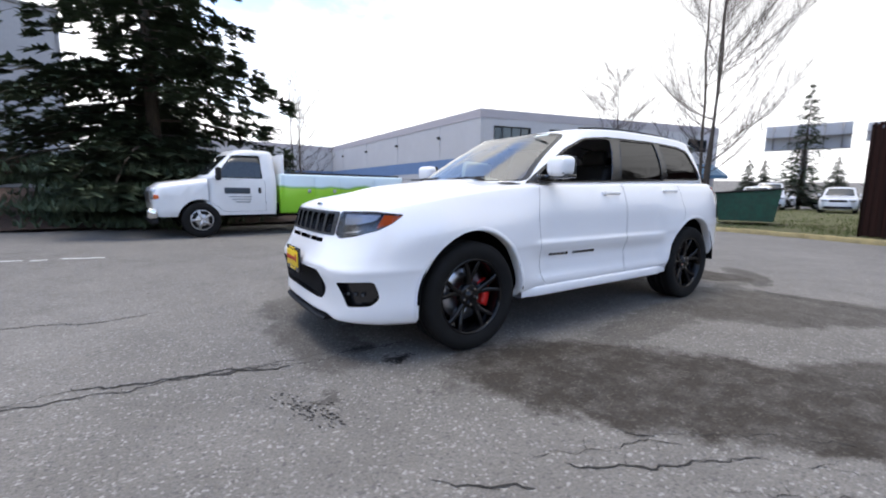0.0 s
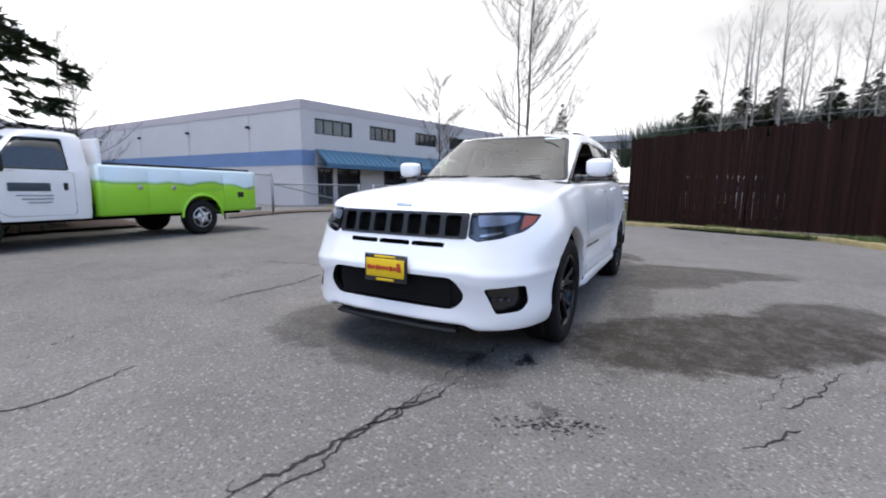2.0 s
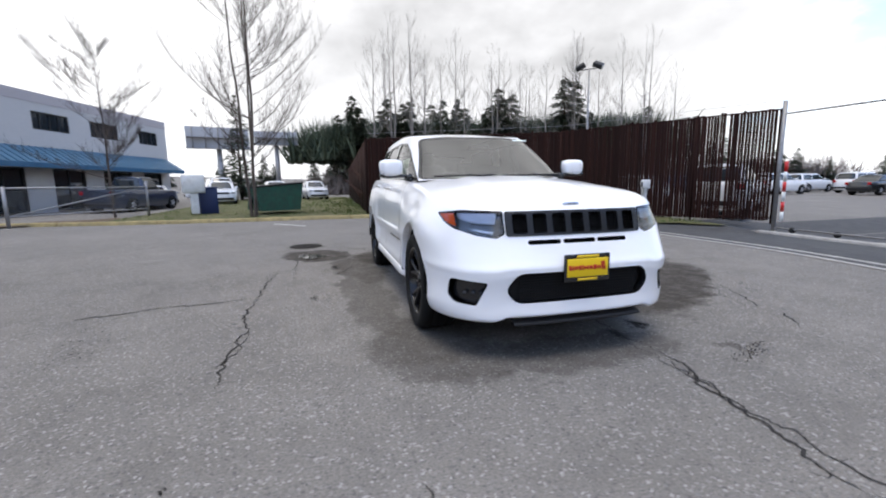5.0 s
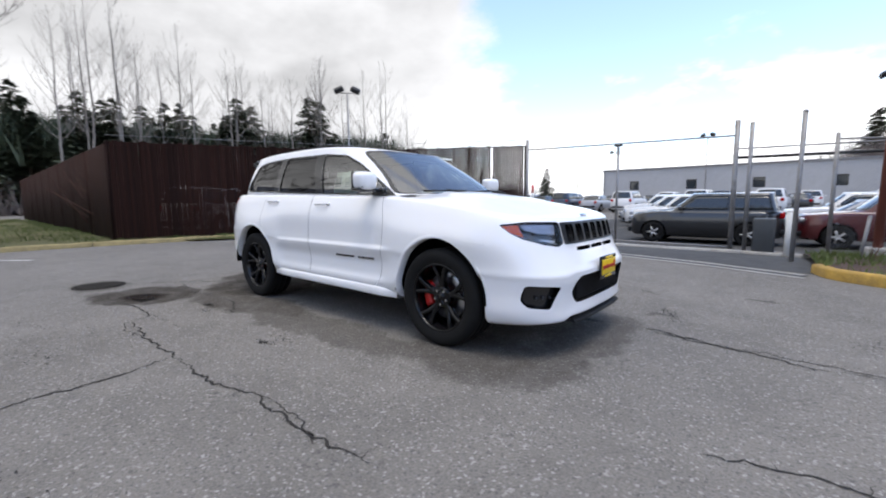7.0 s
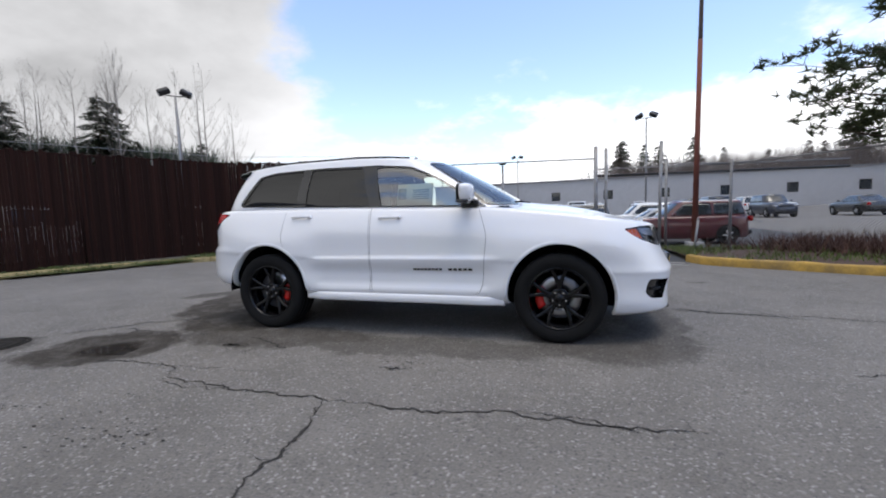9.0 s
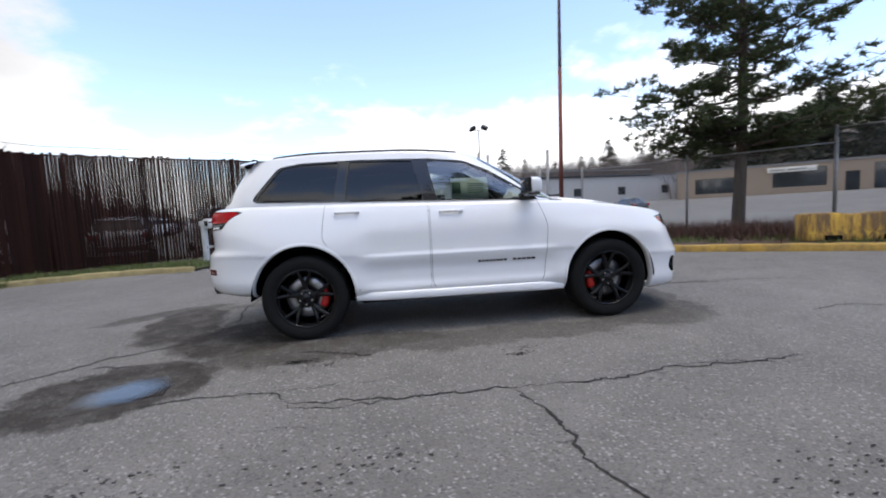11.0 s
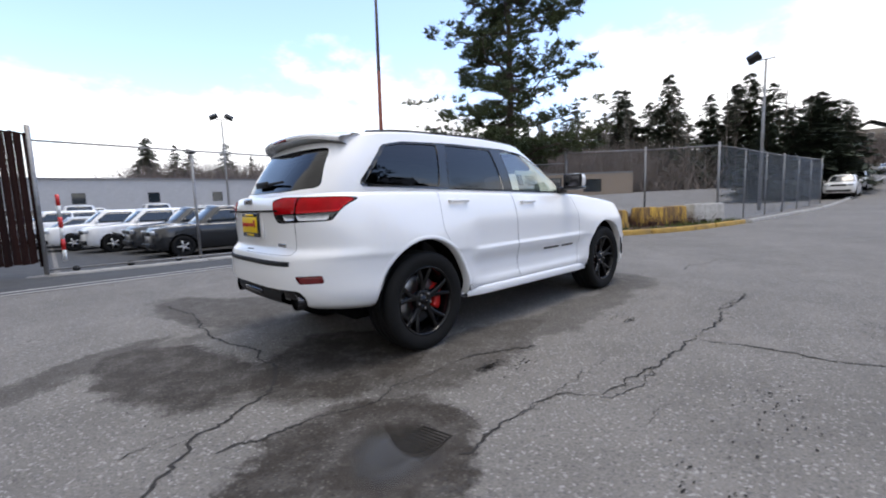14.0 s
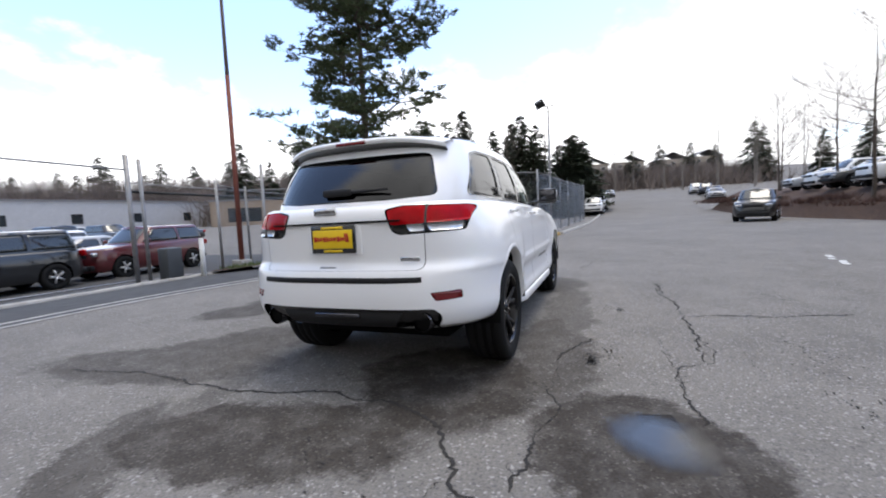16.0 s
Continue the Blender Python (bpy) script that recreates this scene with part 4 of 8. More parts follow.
def build_suv():
    car = thing("sport_utility_vehicle", pose(0, 0.012, 0), "glossy white sport utility vehicle with black wheels parked on asphalt", "car")
    tub = quad_grid(mirrored(tub_rows()), closed=True)
    bmesh.ops.remove_doubles(tub, verts=tub.verts, dist=1e-4)
    bmesh.ops.recalc_face_normals(tub, faces=tub.faces)
    tub.normal_update()
    if sum(f.normal.y * f.calc_center_median().y for f in tub.faces) < 0:
        bmesh.ops.reverse_faces(tub, faces=tub.faces)
    tub.normal_update()

    # wheel openings
    for x, r, rz in ((1.452, 0.447, 0.468), (-1.46, 0.457, 0.480)):
        arch = [(x + r * math.cos(a), 0.39 + rz * math.sin(a)) for a in (math.pi * (k / 28) for k in range(29))]
        arch = [(x + r * 1.02, 0.12)] + arch + [(x - r * 1.02, 0.12)]
        for s in (1, -1):
            carve(tub, arch, "y", s, 0.0).free()

    def lamp(name, poly, ax, s, depth, m, label):
        ob = part(name, set_in(carve(tub, poly, ax, s), depth), m, car, label)
        return ob

    # front: lamps, grille, slots, intake, fog lamps
    head = rounded([(0.505, 0.978), (0.505, 0.83), (0.56, 0.802), (0.68, 0.822), (0.80, 0.866), (0.842, 0.910), (0.862, 0.968), (0.74, 0.985)], 0.016, 3)
    for s in (1, -1):
        poly = head if s > 0 else flipped(head)
        patch = carve(tub, poly, "x", 1)
        base = part("headlight", set_in(patch.copy(), 0.05), SMOKED, car, "smoked headlight with a clear lens and amber corner")
        up = patch.copy()
        keep = carve(up, rounded([(s * 0.545, 0.966), (s * 0.775, 0.968), (s * 0.765, 0.930), (s * 0.69, 0.905), (s * 0.56, 0.893)][::s], 0.012, 2), "x", 1)
        up.free()
        part("lens", set_in(keep, 0.014, False), LAMP_BOWL, base, "bright clear lamp lens")
        up = patch.copy()
        keep = carve(up, rounded([(s * 0.57, 0.848), (s * 0.70, 0.868), (s * 0.69, 0.856), (s * 0.58, 0.832)][::s], 0.006, 2), "x", 1)
        up.free()
        part("light_strip", set_in(keep, 0.016, False), CLEAR_LENS, base)
        up = patch.copy()
        keep = carve(up, [(s * 0.788, 0.966), (s * 0.855, 0.962), (s * 0.835, 0.914), (s * 0.785, 0.880)][::s], "x", 1, 0.02)
        up.free()
        part("side_marker", set_in(keep, 0.010, False), AMBER, base, "amber side marker")
        for dy in (0.60, 0.68):
            pr = bmesh.new()
            bmesh.ops.create_uvsphere(pr, u_segments=16, v_segments=10, radius=0.030, matrix=Matrix.Translation((2.175 - (dy - 0.6) * 1.0, s * dy, 0.925)))
            part("projector", pr, SMOKED, base)
        part("cover_lens", set_in(patch.copy(), 0.002, False), LAMP_COVER, base, "clear outer lens").visible_shadow = False
        patch.free()
    grille = rounded([(0.50, 0.972), (-0.50, 0.972), (-0.50, 0.815), (0.50, 0.815)], 0.02, 3)
    patch = carve(tub, grille, "x", 1)
    part("grille", set_in(patch.copy(), 0.055), MATTE_BLACK, car, "black seven-slot grille")
    slots = [(-0.405 + 0.135 * k) for k in range(7)]
    frame = patch
    for y in slots:
        carve(frame, rounded([(y - 0.048, 0.955), (y + 0.048, 0.955), (y + 0.048, 0.832), (y - 0.048, 0.832)], 0.014, 3), "x", 1).free()
    grille_ob = part("grille_surround", glued(frame, 0.004), SATIN_BLACK, car)
    for y in slots:
        bm = bmesh.new()
        for r in range(7):
            for c in range(6):
                yy = y - 0.044 + 0.0165 * c + (0.008 if r % 2 else 0)
                zz = 0.836 + 0.018 * r
                xx = 2.24 + 0.05 * (0.955 - zz) / 0.12 + 0.03 - 0.22 * max(0, abs(yy) - 0.05) ** 2
                bmesh.ops.create_cone(bm, cap_ends=False, segments=6, radius1=0.0088, radius2=0.0066, depth=0.012, matrix=Matrix.Translation((xx, yy, zz)) @ Euler((0, math.pi / 2, 0)).to_matrix().to_4x4())
        part("grille_mesh", bm, GLOSS_BLACK, grille_ob, "black honeycomb mesh", False)
    for y0, y1 in ((-0.365, -0.135), (-0.118, 0.118), (0.135, 0.365)):
        lamp("air_slot", rounded([(y0, 0.79), (y1, 0.79), (y1, 0.762), (y0, 0.762)], 0.012, 2), "x", 1, 0.04, DARK_CAVITY, "narrow black air slot")
    lamp("lower_intake", rounded([(-0.535, 0.48), (-0.46, 0.592), (0.46, 0.592), (0.535, 0.48), (0.46, 0.392), (-0.46, 0.392)], 0.05, 5), "x", 1, 0.06, MATTE_BLACK, "black lower air intake")
    bm = bmesh.new()
    for k in range(9):
        z = 0.41 + 0.018 * k
        add_box(bm, (2.362, 0, z), (0.012, 0.86, 0.005))
    for k in range(43):
        add_box(bm, (2.360, -0.42 + 0.02 * k, 0.485), (0.008, 0.004, 0.16))
    part("intake_mesh", bm, MATTE_BLACK, car, "black plastic intake mesh", False)
    fog = rounded([(0.635, 0.532), (0.838, 0.552), (0.848, 0.44), (0.82, 0.392), (0.70, 0.376)], 0.02, 3)
    for s in (1, -1):
        ob = lamp("fog_lamp", fog if s > 0 else flipped(fog), "x", 1, 0.05, GLOSS_BLACK, "black fog lamp recess")
        for k in range(3):
            part("led", box_bm((2.27 - 0.03 * k, s * (0.66 + 0.045 * k), 0.455), (0.02, 0.03, 0.022), None, 0.004), SMOKED, ob)
    # black chin spoiler under the bumper
    cols = [c for c in around() if c[0] == "f"]
    rows = []
    for dz, dx in ((0.005, -0.06), (-0.004, -0.012), (-0.02, 0.012), (-0.028, 0.0), (-0.02, -0.06)):
        half = []
        for c in cols:
            x, y = plan_point(c, 2.40, -2.3, 0.88, XC_F, XC_R, 3.7)
            if y < 0.50:
                half.append((x + dx, y, 0.272 + dz))
        rows.append([(x, -y, z) for x, y, z in half[:0:-1]] + half)
    part("chin_spoiler", quad_grid(rows), MATTE_BLACK, car, "black chin spoiler")

    # rear: lamps, reflectors, liftgate, bumper details
    tail = rounded([(0.36, 1.19), (0.46, 1.212), (0.82, 1.206), (0.844, 1.19), (0.818, 1.045), (0.45, 1.03), (0.405, 1.055)], 0.02, 3)
    for s in (1, -1):
        poly = tail if s > 0 else flipped(tail)
        patch = carve(tub, poly, "x", -1, 0.0)
        base = part("tail_light", set_in(patch.copy(), 0.004), GLOSS_BLACK, car, "red tail light in a black surround")
        up = patch.copy()
        keep = carve(up, rounded([(s * 0.376, 1.182), (s * 0.47, 1.203), (s * 0.605, 1.203), (s * 0.605, 1.098), (s * 0.404, 1.094)][::s], 0.012, 2), "x", -1)
        up.free()
        part("red_lens", glued(keep, 0.005), RED_LENS, base, "glossy red lens")
        up = patch.copy()
        keep = carve(up, rounded([(s * 0.617, 1.203), (s * 0.818, 1.2), (s * 0.838, 1.185), (s * 0.826, 1.105), (s * 0.617, 1.098)][::s], 0.012, 2), "x", -1, 0.0)
        up.free()
        part("red_lens", glued(keep, 0.005), RED_LENS, base, "glossy red lens")
        for y0, y1 in ((0.50, 0.605), (0.617, 0.80)):
            up = patch.copy()
            keep = carve(up, rounded([(s * y0, 1.09), (s * y1, 1.09), (s * y1, 1.052), (s * (y0 + 0.02), 1.05)][::s], 0.01, 2), "x", -1, 0.0)
            up.free()
            part("reverse_lens", glued(keep, 0.004), CLEAR_LENS, base, "clear reversing lamp lens")
        patch.free()
        part("rear_reflector", set_in(carve(tub, rounded([(s * 0.635, 0.678), (s * 0.80, 0.685), (s * 0.805, 0.632), (s * 0.665, 0.625)][::s], 0.012, 2), "x", -1), 0.006), DARK_RED, car, "dark red reflector")
    gate = rounded([(0.612, 1.26), (-0.612, 1.26), (-0.60, 0.815), (0.60, 0.815)], 0.04, 3)
    panel = carve(tub, gate, "x", -1)
    inner = carve(panel, shrink(gate, 0.0045), "x", -1)
    panel.free()
    liftgate = part("liftgate", inner, WHITE_PAINT, car)
    # black step pad
    cols = [c for c in around() if c[0] == "r"]
    half = [plan_point(c, 2.4, -2.438, 0.93, XC_F, XC_R) for c in cols]
    half = [p for p in half if p[1] < 0.62]
    rows = []
    for dx, z in ((0.10, 0.775), (0.0, 0.775), (-0.008, 0.768), (-0.008, 0.745), (0.0, 0.738)):
        r = [(x + dx, y, z) for x, y in half]
        rows.append(r + [(x, -y, zz) for x, y, zz in r[-2::-1]])
    part("step_pad", quad_grid(rows), MATTE_BLACK, car, "black ribbed bumper step pad")
    # lower black diffuser with two tailpipes
    dif = rounded([(-0.70, 0.52), (-0.66, 0.578), (0.66, 0.578), (0.70, 0.52), (0.60, 0.36), (-0.60, 0.36)], 0.04, 4)
    lamp("diffuser", dif, "x", -1, 0.03, GLOSS_BLACK, "gloss black rear diffuser")
    rows = []
    for z, dx, wy in ((0.566, 0.02, 0.46), (0.545, -0.006, 0.45), (0.50, 0.0, 0.42), (0.47, 0.02, 0.40), (0.445, 0.06, 0.38), (0.43, 0.2, 0.36)):
        rows.append([(-2.415 + dx + 0.16 * (y * wy) ** 2, y * wy, z) for y in (-1 + k / 10 for k in range(21))])
    part("diffuser_panel", quad_grid(rows), MATTE_BLACK, car, "black lower bumper panel")
    part("tow_cover", box_bm((-2.42, 0, 0.53), (0.03, 0.34, 0.035), None, 0.012), BLACK_CHROME, car, "dark tow hitch cover")
    for s in (1, -1):
        bm = lathe([(0.057, 0.0), (0.064, 0.004), (0.064, 0.18), (0.060, 0.18), (0.056, 0.02), (0.054, 0.0)], 28)
        bm.transform(Matrix.Translation((-2.352, s * 0.565, 0.49)) @ Euler((0, 0, -math.pi / 2)).to_matrix().to_4x4())
        pipe = part("tailpipe", bm, BLACK_CHROME, car, "round black chrome tailpipe")
        bm = bmesh.new()
        bmesh.ops.create_circle(bm, cap_ends=True, segments=24, radius=0.057, matrix=Matrix.Translation((-2.33, s * 0.565, 0.49)) @ Euler((0, math.pi / 2, 0)).to_matrix().to_4x4())
        part("pipe_bore", bm, DARK_CAVITY, pipe)

    # doors with gaps
    fd = rounded([(-0.285, 1.24), (-0.285, 0.44), (-0.24, 0.405), (0.74, 0.385), (0.80, 0.46), (0.845, 0.95), (0.75, 1.24)], 0.05, 3)
    rd = rounded([(-0.297, 1.26), (-1.235, 1.26), (-1.275, 0.93), (-1.01, 0.47), (-0.93, 0.41), (-0.297, 0.405)], 0.05, 3)
    for s in (1, -1):
        for name, poly in (("front_door", fd), ("rear_door", rd)):
            panel = carve(tub, poly, "y", s)
            inner = carve(panel, shrink(poly, 0.0035), "y", s)
            panel.free()
            door = part(name, inner, WHITE_PAINT, car)
            hx0, hz = (-0.20, 1.118) if name == "front_door" else (-1.16, 1.148)
            bm = bmesh.new()
            hy = side_y(hx0 + 0.12, hz)
            add_box(bm, (hx0 + 0.12, s * (hy + 0.026), hz), (0.22, 0.016, 0.026), None, 0.007)
            add_box(bm, (hx0 + 0.02, s * (hy + 0.010), hz), (0.03, 0.03, 0.022), None, 0.005)
            add_box(bm, (hx0 + 0.21, s * (hy + 0.010), hz), (0.04, 0.03, 0.022), None, 0.005)
            part("door_handle", bm, WHITE_PAINT, door)
            # no hollow here: a flat grey disc gives the shade behind the grip
            shade_disc = bmesh.new()
            bmesh.ops.create_uvsphere(shade_disc, u_segments=20, v_segments=8, radius=1, matrix=Matrix.Translation((hx0 + 0.115, s * (hy - 0.002), hz - 0.006)) @ Matrix.Diagonal((0.062, 0.006, 0.022, 1)))
            part("recess_shade", shade_disc, STEEL, door, "flat grey disc standing in for the shade of the grip recess")
            if name == "front_door":
                # two words of a dark badge, each letter a plain raised bar
                for first, count in ((0.712, 5), (0.432, 8)):
                    for k in range(count):
                        cx = first - 0.018 - 0.0355 * k if count == 8 else first - 0.022 - 0.046 * k
                        part("badge_letter", box_bm((cx, s * (side_y(cx, 0.632) + 0.002), 0.632), (0.028 if count == 8 else 0.036, 0.007, 0.020), None, 0.002), GLOSS_BLACK, door)
    part("body", tub, WHITE_PAINT, car, "glossy white body shell")

    # dark inner shell, floor and wheel wells close the gaps
    cols = around(20, 40, 20)
    rows = []
    for z0, w, xf, xr in ((0.34, 0.80, 2.2, -2.25), (0.45, 0.84, 2.3, -2.34), (0.70, 0.85, 2.3, -2.33), (1.02, 0.82, 2.2, -2.3), (1.14, 0.77, 2.1, -2.26)):
        row = []
        for c in cols:
            x, y = plan_point(c, xf, xr, w, XC_F, XC_R)
            y = min(y, 0.56) if abs(abs(x) - 1.457) < 0.47 and z0 < 0.9 else y
            row.append((x, y, floor_z(x) + (z0 - 0.27) / 0.93 * (shoulder_z(x) - floor_z(x))))
        rows.append(row)
    part("inner_shell", quad_grid(mirrored(rows), closed=True), DARK_CAVITY, car)
    bm = bmesh.new()
    add_box(bm, (0.1, 0, 0.30), (4.0, 1.16, 0.08), None, 0.03)
    add_box(bm, (0, 0, 0.33), (1.86, 1.62, 0.05), None, 0.02)
    add_box(bm, (-0.15, 0.0, 0.235), (1.7, 0.9, 0.06), None, 0.03)
    add_box(bm, (-1.95, 0.0, 0.46), (0.55, 1.0, 0.12), None, 0.05)
    for ax in (1.457, -1.457):
        add_tube(bm, (ax, -0.7, 0.35), (ax, 0.7, 0.35), 0.04, None, 10)
        add_box(bm, (ax, 0, 0.31), (0.3, 0.34, 0.2), None, 0.06)
    for sy in (0.45, -0.45):
        add_tube(bm, (-1.1, sy * 0.5, 0.24), (-2.3, sy * 1.25, 0.47), 0.035, None, 10)
    part("underbody", bm, DARK_CAVITY, car)
    for x, s in SUV_WHEELS:
        r = 0.455 if x > 0 else 0.465
        rows = []
        for y in (0.955, 0.56):
            rows.append([(x + r * math.cos(a), s * y, 0.39 + (r + 0.022) * math.sin(a)) for a in (math.pi * (k / 24) for k in range(25))])
        rows.append([(x, s * 0.56, 0.39)] * 25)
        part("wheel_well", quad_grid(rows), DARK_CAVITY, car)
        # painted arch lip
        rr, rv = (0.447, 0.468) if x > 0 else (0.457, 0.480)
        rows = []
        for dr, dy in ((-0.003, -0.07), (-0.003, 0.0), (0.002, 0.004), (0.022, 0.003), (0.034, -0.004)):
            ring = []
            for k in range(41):
                a = -0.3 + (math.pi + 0.6) * k / 40
                px, pz = x + (rr + dr) * math.cos(a), 0.39 + (rv + dr) * math.sin(a)
                pz = max(pz, floor_z(px) + 0.002)
                u = (pz - floor_z(px)) / (shoulder_z(px) - floor_z(px)) * 0.93 + 0.27
                w = spline(ROW_Z, ROW_W, max(0.27, u))
                xf = spline(ROW_Z, ROW_XF, max(0.27, u))
                xr = spline(ROW_Z, ROW_XR, max(0.27, u))
                if px > XC_F:
                    w *= max(0.05, 1 - ((px - XC_F) / (xf - XC_F)) ** sup(u)) ** (1 / sup(u))
                elif px < XC_R:
                    w *= max(0.05, 1 - ((px - XC_R) / (xr - XC_R)) ** SUP_R) ** (1 / SUP_R)
                for wx in (1.457, -1.457):
                    w += 0.016 * math.exp(-(((px - wx) / 0.42) ** 2)) * smooth_step(0.25, 0.5, pz) * (1 - smooth_step(0.85, 1.05, pz))
                ring.append((px, s * (w + dy), pz))
            rows.append(ring)
        bm = quad_grid(rows)
        part("wheel_arch", bm, WHITE_PAINT, car)
        build_wheel(car, x, s)
    # side skirts
    for s in (1, -1):
        rows = []
        for k in range(31):
            x = -1.0 + 1.99 * k / 30
            zb = floor_z(x)
            rows.append([(x, s * (y - 0.03 * smooth_step(0.8, 0.98, abs(x))), zb + dz) for y, dz in ((0.80, -0.015), (0.925, -0.022), (0.950, -0.014), (0.956, -0.002), (0.953, 0.045), (0.944, 0.060), (0.90, 0.072))])
        part("side_skirt", quad_grid(rows), WHITE_PAINT, car)

    # bonnet
    bm = quad_grid(hood_rows())
    bmesh.ops.remove_doubles(bm, verts=bm.verts, dist=1e-4)
    bmesh.ops.recalc_face_normals(bm, faces=bm.faces)
    part("bonnet", bm, WHITE_PAINT, car)
    part("bonnet_badge", box_bm((2.228, 0, 1.012), (0.012, 0.12, 0.024), Euler((0, -0.5, 0)).to_matrix().to_4x4(), 0.006), SILVER, car, "small silver badge")
    bm = quad_grid([[(0.93, y, 1.185 + 0.035 * (1 - (y / 0.8) ** 2)), (1.10 - 0.18 * (y / 0.8) ** 2, y, 1.18 + 0.035 * (1 - (y / 0.8) ** 2)), (1.22 - 0.18 * (y / 0.8) ** 2, y, 1.17 + 0.03 * (1 - (y / 0.8) ** 2))] for y in (-0.8 + 0.08 * k for k in range(21))])
    part("cowl", bm, MATTE_BLACK, car, "black cowl panel")

    # cabin
    cab = quad_grid(mirrored(cabin_rows()), closed=True)
    bmesh.ops.remove_doubles(cab, verts=cab.verts, dist=1e-4)
    bmesh.ops.recalc_face_normals(cab, faces=cab.faces)
    cab.normal_update()
    if sum(f.normal.y * f.calc_center_median().y for f in cab.faces) < 0:
        bmesh.ops.reverse_faces(cab, faces=cab.faces)
    cab.normal_update()
    dlo = rounded([(0.83, 1.183), (0.60, 1.335), (0.32, 1.50), (0.08, 1.60), (-0.25, 1.632), (-0.9, 1.64), (-1.46, 1.624), (-1.655, 1.588), (-1.90, 1.30), (-1.87, 1.268), (-1.2, 1.248), (-0.28, 1.215)], 0.03, 2)
    wins = (("front_side_window", rounded([(-0.20, 1.232), (-0.275, 1.60), (-0.2, 1.612), (0.08, 1.585), (0.32, 1.48), (0.58, 1.328), (0.72, 1.225), (0.70, 1.207)], 0.015, 2), GLASS_CLEAR),
            ("rear_side_window", rounded([(-1.055, 1.262), (-1.005, 1.622), (-0.42, 1.612), (-0.335, 1.24)], 0.02, 2), GLASS_DARK),
            ("quarter_window", rounded([(-1.862, 1.295), (-1.63, 1.578), (-1.46, 1.608), (-1.10, 1.617), (-1.165, 1.27)], 0.025, 2), GLASS_DARK))
    for s in (1, -1):
        trim = carve(cab, dlo, "y", s)
        for name, poly, m in wins:
            patch = carve(trim, poly, "y", s)
            if name == "front_side_window" and s > 0:
                patch.free()
                continue
            g = part(name, set_in(patch, 0.006, False), m, car, "clear side glass" if m is GLASS_CLEAR else "dark tinted side glass")
            g.visible_shadow = m is not GLASS_CLEAR
        part("window_trim", glued(trim, 0.003), GLOSS_BLACK, car, "gloss black window surround")
    ws = rounded([(-0.745, 1.20), (-0.605, 1.635), (-0.3, 1.655), (0.3, 1.655), (0.605, 1.635), (0.745, 1.20)], 0.05, 3)
    patch = carve(cab, ws, "x", 1, 0.12)
    band = carve(patch, shrink(ws, 0.028), "x", 1, 0.1)
    part("windscreen_seal", set_in(patch, 0.002, False), GLOSS_BLACK, car)
    g = part("windscreen", set_in(band, 0.003, False), GLASS_CLEAR, car, "clear windscreen reflecting the clouds")
    g.visible_shadow = False
    rg = rounded([(-0.635, 1.272), (-0.55, 1.565), (0.55, 1.565), (0.635, 1.272), (0.35, 1.25), (-0.35, 1.25)], 0.05, 3)
    patch = carve(cab, rg, "x", -1, 0.05)
    part("rear_window", set_in(patch, 0.004), GLASS_DARK, car, "dark tinted rear glass")
    part("cabin_shell", cab, WHITE_PAINT, car, "white roof and pillars")
    # roof spoiler with high brake light
    up_rows, low_rows = [], []
    for t in range(0, 25):
        y = -0.635 + 1.27 * t / 24
        e = (abs(y) / 0.635) ** 3.2
        rear = -2.135 + 0.16 * e
        zt = 1.690 - 0.045 * e
        up_rows.append([(-1.72, y, 1.726 - 0.05 * e - 0.02 * (y / 0.64) ** 2), (-1.86, y, zt + 0.024), (rear + 0.10, y, zt + 0.008), (rear + 0.02, y, zt - 0.006), (rear, y, zt - 0.018), (rear, y, zt - 0.034), (rear + 0.012, y, zt - 0.046)])
        low_rows.append([(rear + 0.012, y, zt - 0.046), (rear + 0.05, y, zt - 0.056), (-1.985 + 0.1 * e, y * 0.97, 1.580 - 0.012 * e), (-2.045 + 0.08 * e, y * 0.94, 1.548), (-2.083 + 0.08 * e, y * 0.93, 1.505)])
    sp = part("roof_spoiler", quad_grid(up_rows), WHITE_PAINT, car, "white roof spoiler")
    part("spoiler_underside", quad_grid(low_rows), GLOSS_BLACK, sp, "gloss black spoiler underside")
    part("high_brake_light", box_bm((-2.128, 0, 1.658), (0.024, 0.24, 0.024), None, 0.009), DARK_RED, sp, "dark red high brake light")
    # rear wiper
    bm = bmesh.new()
    add_tube(bm, (-2.275, 0.10, 1.315), (-2.272, -0.34, 1.325), 0.016, 0.008, 8)
    add_box(bm, (-2.285, 0.03, 1.318), (0.03, 0.22, 0.05), None, 0.014)
    part("rear_wiper", bm, MATTE_BLACK, liftgate, "black rear wiper")
    part("gate_handle", box_bm((-2.398, 0, 1.12), (0.02, 0.95, 0.012), None, 0.004), DARK_CAVITY, liftgate)
    part("gate_badge", box_bm((-2.393, 0.06, 1.195), (0.012, 0.17, 0.045), None, 0.008), SILVER, liftgate, "silver badge")
    part("gate_badge", box_bm((-2.392, -0.53, 0.885), (0.008, 0.13, 0.026), None, 0.003), SILVER, liftgate, "small silver badge")
    part("gate_badge", box_bm((-2.398, 0.06, 0.835), (0.008, 0.12, 0.012), None, 0.003), STEEL, liftgate)
